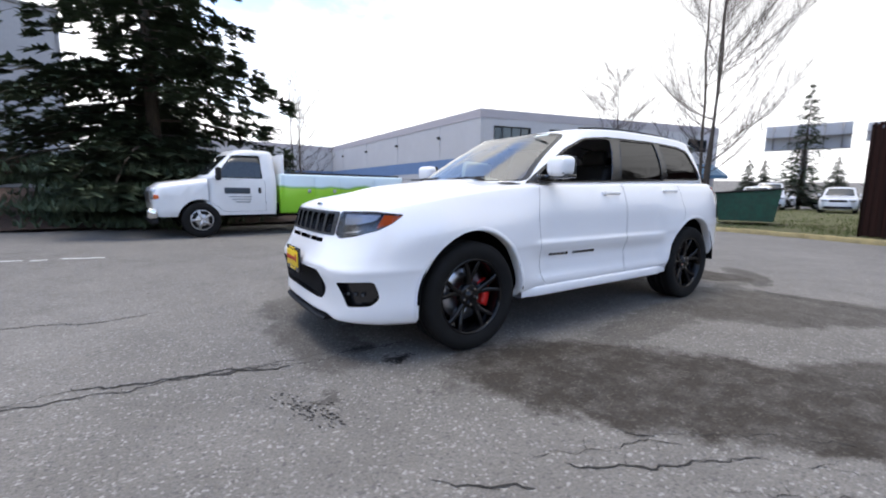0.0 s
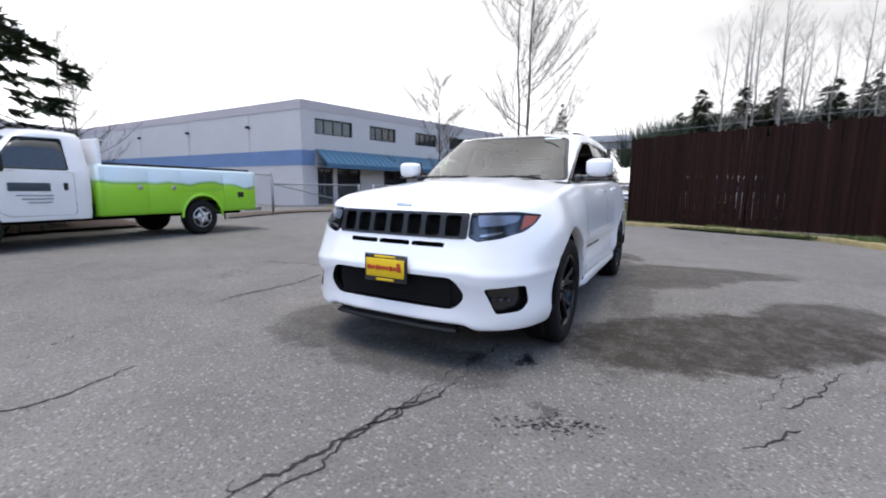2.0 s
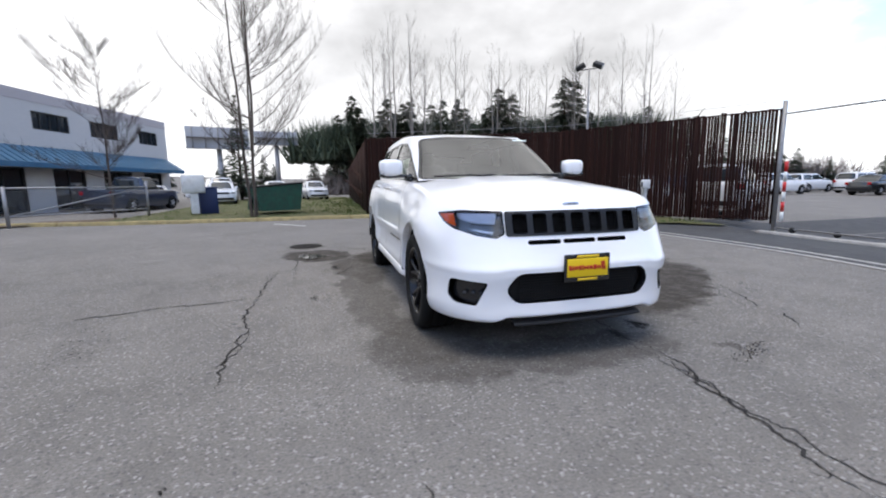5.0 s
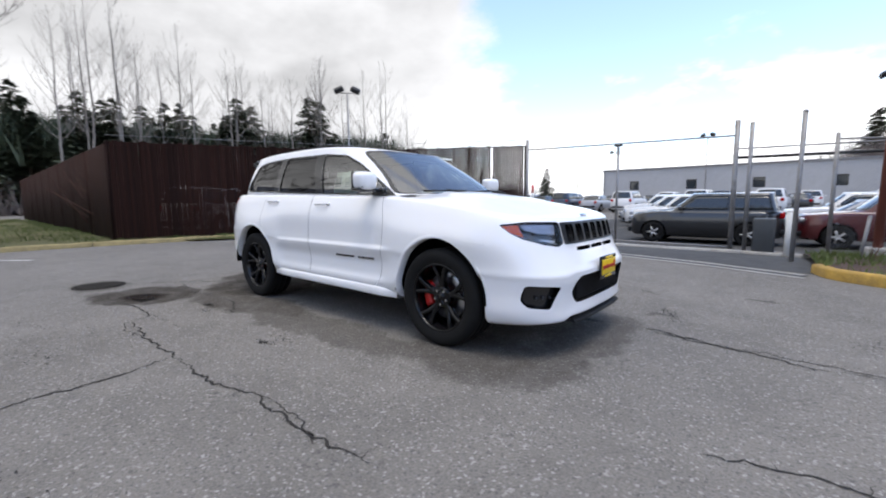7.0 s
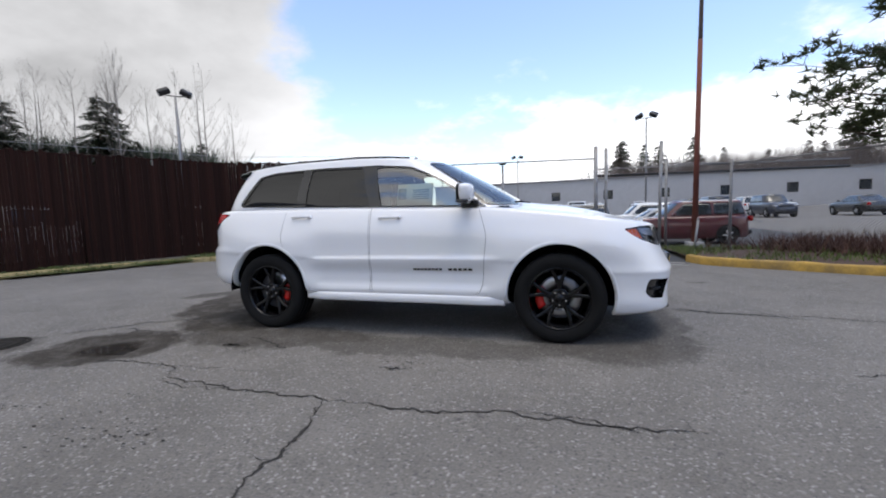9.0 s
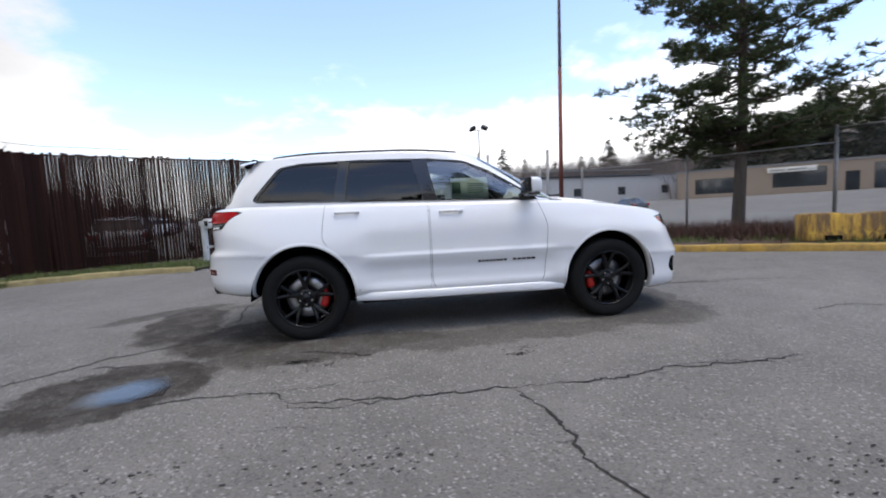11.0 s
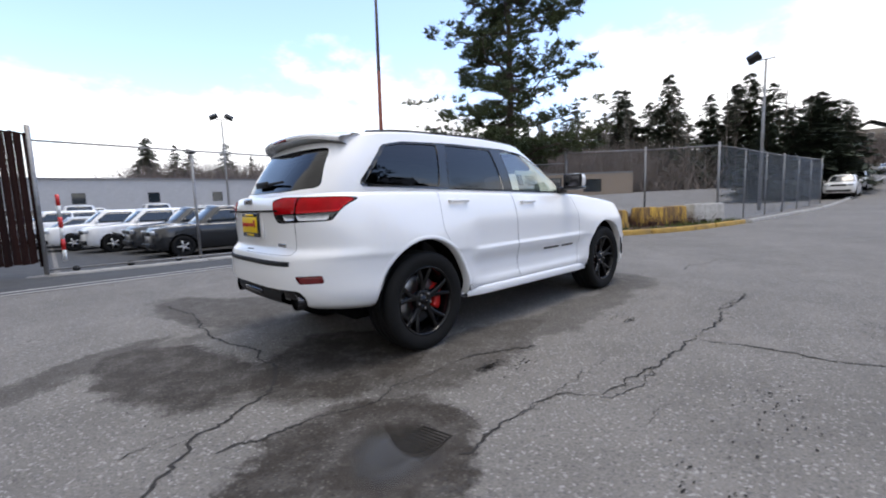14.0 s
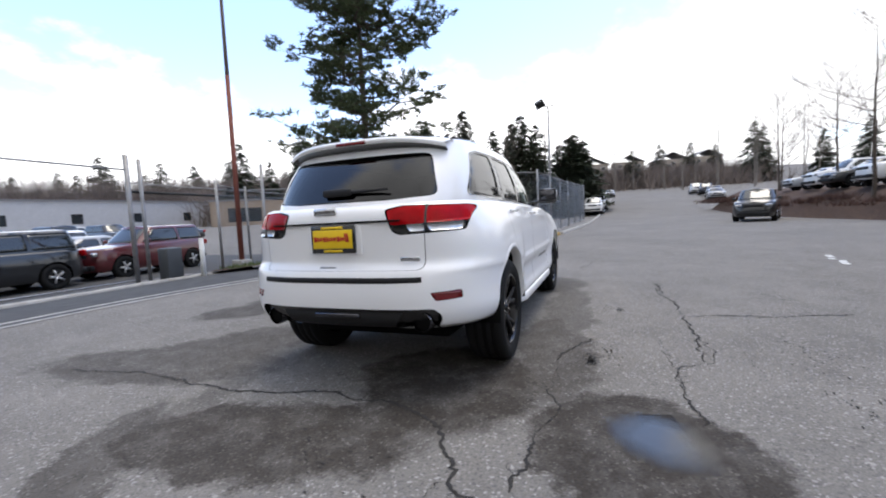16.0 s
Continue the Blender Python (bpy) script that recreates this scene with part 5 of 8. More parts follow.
    # roof rails
    for s in (1, -1):
        rows = []
        for k in range(25):
            t = k / 24
            x = -1.72 + 1.75 * t
            z = rail_z(x) + 0.010 + 0.008 * min(1, 8 * t * (1 - t) + 0.1)
            y = 0.60
            rows.append([(x, s * (y + 0.016 * math.cos(a)), z + 0.009 * math.sin(a)) for a in (2 * math.pi * i / 8 for i in range(8))])
        bm = quad_grid(rows, closed=True)
        part("roof_rail", bm, MATTE_BLACK, car, "black roof rail")
    # front wipers
    for y in (-0.35, 0.30):
        bm = bmesh.new()
        add_tube(bm, (1.07, y - 0.3, 1.225), (1.10, y + 0.28, 1.235), 0.008, 0.006, 6)
        add_tube(bm, (1.12, y + 0.3, 1.21), (1.085, y, 1.238), 0.01, 0.007, 6)
        part("wiper", bm, MATTE_BLACK, car)
    # door mirrors
    for s in (1, -1):
        bm = bmesh.new()
        bmesh.ops.create_uvsphere(bm, u_segments=28, v_segments=18, radius=1)
        for v in bm.verts:
            p = v.co
            q = [math.copysign(abs(c) ** 0.55, c) for c in p]
            k = 0.088 if q[0] > 0 else 0.045
            v.co = (q[0] * k, q[1] * (0.108 + 0.006 * q[2]), q[2] * 0.080)
        bm.transform(Matrix.Translation((0.665, s * 0.978, 1.315)) @ Euler((0, 0, s * -0.12)).to_matrix().to_4x4())
        mir = part("door_mirror", bm, WHITE_PAINT, car, "white door mirror with black foot")
        bm = bmesh.new()
        add_box(bm, (0.665, s * 0.905, 1.238), (0.10, 0.25, 0.034), None, 0.014)
        add_box(bm, (0.68, s * 0.812, 1.222), (0.16, 0.06, 0.07), None, 0.014)
        add_box(bm, (0.668, s * 0.985, 1.243), (0.11, 0.20, 0.03), None, 0.012)
        part("mirror_foot", bm, GLOSS_BLACK, mir)
        part("mirror_glass", box_bm((0.607, s * 0.978, 1.318), (0.006, 0.165, 0.108), Euler((0, 0, s * -0.12)).to_matrix().to_4x4(), 0.002), BLACK_CHROME, mir, "mirror glass")
        part("mirror_bezel", box_bm((0.622, s * 0.978, 1.317), (0.03, 0.205, 0.146), Euler((0, 0, s * -0.12)).to_matrix().to_4x4(), 0.012), MATTE_BLACK, mir, "black bezel round the mirror glass")
        part("turn_signal", box_bm((0.728, s * 1.0, 1.262), (0.03, 0.12, 0.012), None, 0.004), CLEAR_LENS, mir)
    # number plates: advertising plate as plain shapes
    for x, zc, nx in ((2.438, 0.612, 1), (-2.405, 1.018, -1)):
        plate = part("plate_frame", box_bm((x, 0, zc), (0.018, 0.33, 0.178), None, 0.006), GLOSS_BLACK, car, "black frame with a yellow dealer plate")
        part("plate", box_bm((x + nx * 0.008, 0, zc + 0.002), (0.012, 0.296, 0.118), None, 0.003), YELLOW_PLATE, plate, "yellow dealer plate")
        for z, w in ((zc + 0.074, 0.16), (zc - 0.074, 0.14)):
            part("plate_strip", box_bm((x + nx * 0.0095, 0, z), (0.004, w, 0.016)), YELLOW_PLATE, plate)
        bm = bmesh.new()
        rg2 = random.Random(4)
        y = 0.125
        while y > -0.12:
            w = rg2.uniform(0.012, 0.03)
            h = rg2.uniform(0.02, 0.034) if y < 0.1 else 0.055
            add_box(bm, (x + nx * 0.0155, (y - w / 2) * nx, zc + 0.003 + (0.008 if y > 0.1 else 0)), (0.003, w * 0.8, h), Euler((0.18 * nx, 0, 0)).to_matrix().to_4x4(), 0.001)
            y -= w
        part("plate_print", bm, RED_INK, plate, "plain red bars")
    part("plate_recess", box_bm((-2.388, 0, 1.02), (0.012, 0.40, 0.20), None, 0.005), WHITE_PAINT, liftgate)
    # interior
    bm = bmesh.new()
    add_box(bm, (0.78, 0, 1.06), (0.55, 1.50, 0.24), None, 0.06)
    add_box(bm, (0.1, 0, 0.85), (0.9, 0.28, 0.3), None, 0.05)
    part("dashboard", bm, SEAT, car, "black dashboard")
    for s in (1, -1):
        bm = bmesh.new()
        add_box(bm, (-0.12, s * 0.38, 0.78), (0.52, 0.52, 0.2), None, 0.06)
        add_box(bm, (-0.40, s * 0.38, 1.08), (0.17, 0.50, 0.62), Euler((0, -0.25, 0)).to_matrix().to_4x4(), 0.06)
        add_box(bm, (-0.50, s * 0.38, 1.46), (0.10, 0.27, 0.17), Euler((0, -0.2, 0)).to_matrix().to_4x4(), 0.045)
        part("front_seat", bm, SEAT, car, "black leather seat")
        part("headrest", box_bm((-1.26, s * 0.40, 1.38), (0.1, 0.26, 0.17), None, 0.045), SEAT, car)
    bm = bmesh.new()
    add_box(bm, (-1.0, 0, 0.78), (0.5, 1.36, 0.22), None, 0.06)
    add_box(bm, (-1.25, 0, 1.06), (0.16, 1.36, 0.55), Euler((0, -0.25, 0)).to_matrix().to_4x4(), 0.06)
    part("rear_bench", bm, SEAT, car, "black leather rear bench")
    part("cabin_floor", box_bm((-0.4, 0, 0.60), (3.2, 1.6, 0.04)), DARK_CAVITY, car)
    bm = bmesh.new()
    for k in range(20):
        a, b = 2 * math.pi * k / 20, 2 * math.pi * (k + 1) / 20
        add_tube(bm, (0.42, 0.38 + 0.185 * math.cos(a), 1.08 + 0.185 * math.sin(a)), (0.42, 0.38 + 0.185 * math.cos(b), 1.08 + 0.185 * math.sin(b)), 0.016, None, 6)
    add_box(bm, (0.44, 0.38, 1.08), (0.05, 0.14, 0.12), None, 0.02)
    part("steering_wheel", bm, SEAT, car, "black steering wheel")
    part("rear_mirror", box_bm((0.44, 0, 1.53), (0.03, 0.23, 0.06), None, 0.012), SEAT, car)
    # price sheet inside the passenger's window
    sheet = part("window_sheet", box_bm((0.13, -0.750, 1.315), (0.36, 0.004, 0.24), Euler((-0.28, 0, 0)).to_matrix().to_4x4()), PAPER, car, "white paper sheet behind the side window")
    bm = bmesh.new()
    add_box(bm, (0.0, -0.7475, 1.335), (0.085, 0.003, 0.11), Euler((-0.28, 0, 0)).to_matrix().to_4x4())
    for k in range(5):
        add_box(bm, (0.19, -0.7375 - 0.0060 * k, 1.37 - 0.021 * k), (0.16, 0.003, 0.007), Euler((-0.28, 0, 0)).to_matrix().to_4x4())
    part("sheet_print", bm, PAPER_INK, sheet)
    part("windscreen_sticker", box_bm((0.395, 0.49, 1.615), (0.004, 0.16, 0.03), Euler((0, -1.0, 0)).to_matrix().to_4x4()), PAPER, car)
    return car


SUV = build_suv()

# ---- fences, gate, poles ----
SLAT = Mat("brown_slat")
SLAT.set(Base_Color=SLAT.mix(SLAT.math("MULTIPLY", SLAT.random(), 0.8), SLAT.ramp(SLAT.noise(3, 5, 0.6, None, (1, 1, 0.2)), [(0.3, (0.020, 0.008, 0.006)), (0.7, (0.038, 0.015, 0.011))]), (0.012, 0.006, 0.005)), Roughness=0.85, Specular_IOR_Level=0.12)
SLAT = SLAT.m
GALV = plain("galvanised_steel", (0.27, 0.27, 0.275), 0.5, metal=0.5, vary=0.25, scale=8, grime=(0.5, (0.22, 0.18, 0.14)))
WIRE = plain("chain_wire", (0.30, 0.31, 0.32), 0.5, metal=0.5, vary=0.2, scale=3)
RUSTY = plain("rusty_steel", (0.23, 0.10, 0.06), 0.8, vary=0.4, scale=6, bump=0.3, grime=(0.6, (0.10, 0.05, 0.035)))
POLE_RED = plain("red_brown_pole", (0.17, 0.050, 0.034), 0.75, vary=0.3, scale=5, stretch=(1, 1, 0.15))
BLACK_STEEL = plain("black_steel", (0.02, 0.02, 0.02), 0.5, metal=0.3)
WHITE_POST = plain("white_enamel", (0.68, 0.68, 0.66), 0.45, vary=0.1, grime=(0.4, (0.3, 0.28, 0.24)))
LAMP_GLASS = plain("lamp_glass", (0.5, 0.5, 0.48), 0.2)


def mesh_panel(parent, a, b, z0, z1, cell=0.075, wire=0.0017):
    """Diamond wire between two posts: straight slanted wires woven into a mesh."""
    a, b = Vector(a), Vector(b)
    d = (b - a)
    length = d.length
    d.normalize()
    nrm = Vector((-d.y, d.x))
    h = z1 - z0
    verts, faces = [], []
    n = int((length + h) / cell)
    for sgn in (1, -1):
        for k in range(n):
            s0 = k * cell - h
            s1 = s0 + h
            t0, t1 = 0.0, 1.0
            if s0 < 0:
                t0 = -s0 / h
            if s1 > length:
                t1 = (length - s0) / h
            if t1 - t0 < 0.02:
                continue
            p, q = s0 + h * t0, s0 + h * t1
            if sgn < 0:
                p, q = length - p, length - q
            za, zb = z0 + h * t0, z0 + h * t1
            i = len(verts)
            o = nrm * (wire * sgn)
            for s, z in ((p, za), (q, zb)):
                c = a + d * s + o
                verts += [(c.x - d.x * wire, c.y - d.y * wire, z + wire), (c.x + d.x * wire, c.y + d.y * wire, z - wire), (c.x + nrm.x * wire * 1.6, c.y + nrm.y * wire * 1.6, z)]
            faces += [(i, i + 1, i + 4, i + 3), (i + 1, i + 2, i + 5, i + 4), (i + 2, i, i + 3, i + 5)]
    me = bpy.data.meshes.new("wire_mesh")
    me.from_pydata(verts, [], faces)
    me.materials.append(WIRE)
    ob = new("wire_mesh", me)
    ob.parent = parent
    return ob


def slat_fence(name, a, b, height, label, pitch=0.074, width=0.062, post_every=3.0, as_parts=True, seed=1, thick=0.012):
    f = thing(name, Matrix(), label, "fence")
    a, b = Vector(a), Vector(b)
    d = b - a
    length = d.length
    u = d.normalized()
    ang = math.atan2(u.y, u.x)
    n = int(length / post_every)
    for k in range(n + 1):
        p = a + d * (k / max(1, n))
        bm = tube_bm((p.x, p.y, 0), (p.x, p.y, height - 0.04), 0.03, None, 10)
        bmesh.ops.create_uvsphere(bm, u_segments=10, v_segments=6, radius=0.04, matrix=Matrix.Translation((p.x, p.y, height - 0.04)))
        part("fence_post", bm, SLAT, f)
    off = Vector((-u.y, u.x)) * 0.05
    for z in (0.15, height - 0.02):
        part("fence_rail", tube_bm((a.x + off.x, a.y + off.y, z), (b.x + off.x, b.y + off.y, z), 0.021, None, 8), SLAT, f)
    rg = random.Random(seed)
    base = bmesh.new()
    add_box(base, (0, 0, 0.5), (1, 1, 1))
    me = bpy.data.meshes.new("slat")
    base.to_mesh(me)
    base.free()
    me.materials.append(SLAT)
    count = int(length / pitch)
    if as_parts:
        for k in range(count):
            if rg.random() < 0.005:
                continue
            p = a + u * (k + 0.5) * pitch + off * (0.3 * (k % 2))
            s = new("slat", me)
            s.parent = f
            h = height + rg.uniform(-0.05, 0.05) - (rg.uniform(0.1, 0.35) if rg.random() < 0.012 else 0)
            s.matrix_basis = pose(p.x, p.y, 0.07 + rg.uniform(0, 0.03), rg.gauss(0, 0.2), 0, math.degrees(ang) + rg.gauss(0, 1.2)) @ Matrix.Diagonal((width * rg.uniform(0.88, 1.04), thick, h - 0.08, 1))
    else:
        bm = bmesh.new()
        for k in range(count):
            p = a + u * (k + 0.5) * pitch
            add_box(bm, (p.x, p.y, height / 2 + 0.03), (width, 0.012, height - 0.05), Euler((0, 0, ang)).to_matrix().to_4x4())
        tagged(part("slats", bm, SLAT, f), "", "", "", "stuff")
    return f


slat_fence("slatted_fence", (-12.1, 0.0), (-9.0, 6.6), 2.95, "tall dark brown slatted chain-link fence", 0.072, 0.0705, 2.6, True, 1, 0.02)
slat_fence("slatted_fence", (-9.0, 6.62), (-7.0, 7.8), 2.95, "tall dark brown slatted fence panel", 0.072, 0.0705, 2.6, True, 2, 0.02)
slat_fence("slatted_fence", (-6.98, 7.81), (-3.7, 9.74), 2.95, "tall dark brown slatted fence with gaps between slats", 0.075, 0.064, 1.9, True, 5, 0.034)
slat_fence("slatted_fence", (-41.0, 0.9), (-12.15, 0.0), 2.9, "long reddish brown slatted fence running into the distance", 0.10, 0.096, 3.2, False, 3)
# strand of wire above the fence
for a, b in (((-12.1, 0.0, 3.14), (-9.0, 6.6, 3.14)), ((-9.0, 6.6, 3.14), (-3.64, 9.77, 3.14))):
    tagged(part("fence_wire", tube_bm(a, b, 0.006, None, 5), WIRE), "single wire strand along the fence top", "wire", "fence wires")


def build_gate():
    g = thing("sliding_gate", Matrix(), "long galvanised chain-link sliding gate with an overhead track", "gate")
    L, M, R = (-3.64, 9.77), (-0.55, 9.55), (2.33, 9.25)
    for p, h, r in ((L, 3.12, 0.05), (R, 2.98, 0.055), ((2.62, 9.22), 2.9, 0.045)):
        part("gate_post", tube_bm((*p, -0.3), (*p, h), r, None, 12), GALV, g)
    part("gate_post", tube_bm((*M, -0.3), (*M, 2.62), 0.035, None, 10), GALV, g)
    part("post_cap", box_bm((*M, 2.66), (0.22, 0.12, 0.05), None, 0.015), BLACK_STEEL, g)
    part("overhead_track", tube_bm((*L, 2.80), (*R, 2.62), 0.02, None, 8), GALV, g)
    part("gate_rail", tube_bm((*L, -0.10), (*R, -0.10), 0.022, None, 8), GALV, g)
    for k in range(3):
        a0 = Vector(L).lerp(Vector(M), (k + 0.5) / 3)
        part("roller", lathe([(0.0, -0.03), (0.07, -0.03), (0.075, 0.0), (0.07, 0.03), (0.0, 0.03)], 16), BLACK_STEEL, g).location = (a0.x, a0.y, -0.12)
    for z, r in ((2.30, 0.018), (2.09, 0.034)):
        part("guide_bar", tube_bm((R[0], R[1], z), (9.2, 10.4, z), r, None, 8), BLACK_STEEL if r > 0.025 else GALV, g)
    part("gate_motor", box_bm((3.0, 8.95, 0.22), (0.42, 0.36, 0.85), None, 0.03), plain("motor_box", (0.05, 0.055, 0.06), 0.5), g, "dark grey gate motor box")
    return g


build_gate()


def steel_post(x, y, h, r, lean, m, label):
    p = thing("steel_post", pose(x, y, ground_z(x, y), 0, lean, 0), label, "post", "steel posts")
    part("tube", tube_bm((0, 0, -0.1), (0, 0, h), r, None, 12), m, p)
    part("cap", lathe([(0.0, 0.012), (r * 0.7, 0.010), (r + 0.003, 0.0), (r + 0.003, -0.03)], 12), m, p).matrix_basis = pose(0, 0, h, 90)
    return p


steel_post(3.54, 6.25, 2.6, 0.036, 0.6, GALV, "tall galvanised post in rough grass beside the drive")
steel_post(4.46, 7.05, 0.85, 0.028, 6, GALV, "short leaning galvanised post in rough grass")
steel_post(3.45, 8.35, 1.0, 0.06, 0, WHITE_POST, "short pale bollard beside the gate motor")


def chain_fence(pts, height, label, every=2.6, top_rail=True, first=True):
    f = thing("chain_link_fence", Matrix(), label, "fence", "chain-link fences")
    for (a, b) in zip(pts, pts[1:]):
        a, b = Vector(a), Vector(b)
        n = max(1, round((b - a).length / every))
        for k in range(n + 1):
            p = a.lerp(b, k / n)
            g = ground_z(p.x, p.y)
            if k == 0 and tuple(a) != tuple(Vector(pts[0])):
                continue
            end = k in (0, n)
            bm = tube_bm((p.x, p.y, g), (p.x, p.y, g + height + (0.12 if end else 0.02)), 0.038 if end else 0.026, None, 10)
            if not end:
                add_tube(bm, (p.x, p.y, g + height), (p.x + 0.16, p.y + 0.22, g + height + 0.24), 0.012, None, 6)
            part("fence_post", bm, GALV, f)
        ga, gb = ground_z(a.x, a.y), ground_z(b.x, b.y)
        part("top_rail", tube_bm((a.x, a.y, ga + height), (b.x, b.y, gb + height), 0.02, None, 8), GALV, f)
        part("bottom_wire", tube_bm((a.x, a.y, ga + 0.06), (b.x, b.y, gb + 0.06), 0.006, None, 5), WIRE, f)
        mesh_panel(f, a, b, 0.06 + (ga + gb) / 2, height + (ga + gb) / 2)
    return f


chain_fence(((4.1, 8.4), (5.9, 9.2), (8.6, 7.6), (11.4, 5.48)), 2.45, "galvanised chain-link fence beside a planting bed")
chain_fence(((11.4, 5.5), (13.67, 3.39), (14.83, 1.2)), 2.85, "tall galvanised chain-link fence along the kerb")
chain_fence(((14.85, 1.2), (24.0, 0.6), (33.8, 0.05)), 2.85, "tall galvanised chain-link fence running along the road", 3.0)

# red-brown light pole
p = thing("light_pole", pose(4.82, 8.45, -0.15, 0, 0.6, 0), "tall red-brown light pole with a small fixture", "pole")
part("pole", tube_bm((0, 0, 0), (0, 0, 5.6), 0.075, 0.058, 14), POLE_RED, p)
part("upper_pole", tube_bm((0, 0, 5.6), (0, 0, 10.5), 0.056, 0.028, 12), plain("weathered_pole", (0.16, 0.12, 0.11), 0.7), p, "grey upper pole")
part("base_block", box_bm((0, 0, 0.1), (0.4, 0.4, 0.35), None, 0.03), CONCRETE, p)
part("fixture", box_bm((0.1, 0, 8.6), (0.16, 0.14, 0.42), None, 0.03), GALV, p)


def yard_lamp(x, y, h, heads, turn, label):
    f = thing("yard_lamp", pose(x, y, 0, 0, 0, turn), label, "street lamp", "yard lamps")
    part("pole", tube_bm((0, 0, 0), (0, 0, h), 0.09, 0.055, 10), GALV, f)
    part("cross_arm", tube_bm((-0.45, 0, h), (0.45, 0, h), 0.03, None, 8), BLACK_STEEL, f)
    for sx in ((-1, 1) if heads == 2 else (1,)):
        m = Euler((0.5, sx * 0.45, 0)).to_matrix().to_4x4()
        bm = bmesh.new()
        add_box(bm, (sx * 0.55, 0, h + 0.2), (0.62, 0.5, 0.3), m, 0.05)
        hd = part("lamp_head", bm, BLACK_STEEL, f, "black flood lamp head")
        part("lamp_lens", box_bm((sx * 0.62, -0.17, h + 0.06), (0.5, 0.04, 0.26), m, 0.01), LAMP_GLASS, hd)
    return f


yard_lamp(-20.4, 15.3, 8.4, 2, 50, "tall yard lamp with two black flood heads")
yard_lamp(7.75, 34.7, 8.4, 2, -20, "tall grey yard lamp with paired heads")
yard_lamp(26.2, 1.95, 8.3, 1, 90, "tall yard lamp behind a chain-link fence")
yard_lamp(-6, 62, 9.0, 2, 0, "distant yard lamp over a car lot")
yard_lamp(-22, 75, 9.0, 2, 30, "distant yard lamp over a car lot")

# card reader post by the gate
p = thing("access_post", pose(-5.8, 7.5, 0.03, 0, 0, -20), "white metal access post with a keypad box", "post")
part("post", box_bm((0, 0, 0.5), (0.12, 0.12, 1.05), None, 0.012), WHITE_POST, p)
part("arm", box_bm((0.09, -0.02, 1.06), (0.34, 0.14, 0.14), None, 0.015), WHITE_POST, p)
part("keypad_box", box_bm((0.22, -0.05, 1.05), (0.2, 0.2, 0.26), None, 0.02), WHITE_POST, p)
part("keypad", box_bm((0.22, -0.155, 1.05), (0.11, 0.012, 0.14), None, 0.003), MATTE_BLACK, p)
# red and white marker pole at the gate
p = thing("marker_pole", pose(-3.3, 9.55, 0), "short red and white striped marker pole", "pole")
for k in range(6):
    part("stripe", tube_bm((0, 0, 0.1 + 0.25 * k), (0, 0, 0.35 + 0.25 * k), 0.04, None, 10), RED_CALIPER if k % 2 else WHITE_POST, p)


def barrier(a, b, h, mat_, label):
    """A cast block barrier with sloped foot and worn edges."""
    a, b = Vector(a), Vector(b)
    d = b - a
    ob = thing("concrete_barrier", pose(*((a + b) / 2), 0.12, 0, 0, math.degrees(math.atan2(d.y, d.x))), label, "barrier", "concrete barriers")
    L = d.length / 2
    prof = [(-0.28, 0), (-0.28, 0.12), (-0.22, 0.2), (-0.20, h - 0.03), (-0.16, h), (0.16, h), (0.20, h - 0.03), (0.22, 0.2), (0.28, 0.12), (0.28, 0)]
    rg = random.Random(int(a.x * 10))
    rows = []
    for k in range(15):
        x = -L + 2 * L * k / 14
        s = 0.97 if k in (0, 14) else 1.0
        dip = -0.03 if 6 <= k <= 8 else 0
        rows.append([(x, y * s + rg.gauss(0, 0.004), z * s + (dip if z > 0.4 else 0) + rg.gauss(0, 0.004)) for y, z in prof])
    bm = quad_grid(rows)
    bm.verts.ensure_lookup_table()
    n = len(bm.verts)
    bm.faces.new([bm.verts[k] for k in range(10)])
    bm.faces.new([bm.verts[n - 1 - k] for k in range(10)])
    bmesh.ops.recalc_face_normals(bm, faces=bm.faces)
    part("block", bm, mat_, ob)
    for s in (-0.5, 0.5):
        part("lifting_slot", box_bm((s * L, -0.262, 0.06), (0.3, 0.06, 0.1), None, 0.01), DARK_CAVITY, ob)
    return ob


BARRIER_Y = Mat("streaked_yellow_concrete")
run = BARRIER_Y.noise(7, 5, 0.7, None, (1.0, 1.0, 0.12))
BARRIER_Y.set(Base_Color=BARRIER_Y.mix(BARRIER_Y.ramp(run, [(0.38, 0.0), (0.56, 0.94)]), BARRIER_Y.ramp(BARRIER_Y.noise(5, 5, 0.6), [(0.3, (0.40, 0.22, 0.03)), (0.7, (0.56, 0.36, 0.05))]), (0.10, 0.06, 0.03)), Roughness=0.85)
BARRIER_Y.bump(BARRIER_Y.noise(40, 4, 0.7), 0.4, 0.006)
BARRIER_Y = BARRIER_Y.m
barrier((8.0, 3.30), (9.75, 2.50), 0.56, BARRIER_Y, "yellow painted concrete barrier streaked with rust")
barrier((10.75, 2.55), (12.35, 1.62), 0.60, BARRIER_Y, "yellow painted concrete barrier with dark stains")
barrier((12.6, 1.5), (14.0, 0.95), 0.64, CONCRETE, "bare grey concrete barrier beside yellow ones")

# ---- parked vehicles ----
def parked_paint(name, c):
    return car_paint(name, c, 0.3)


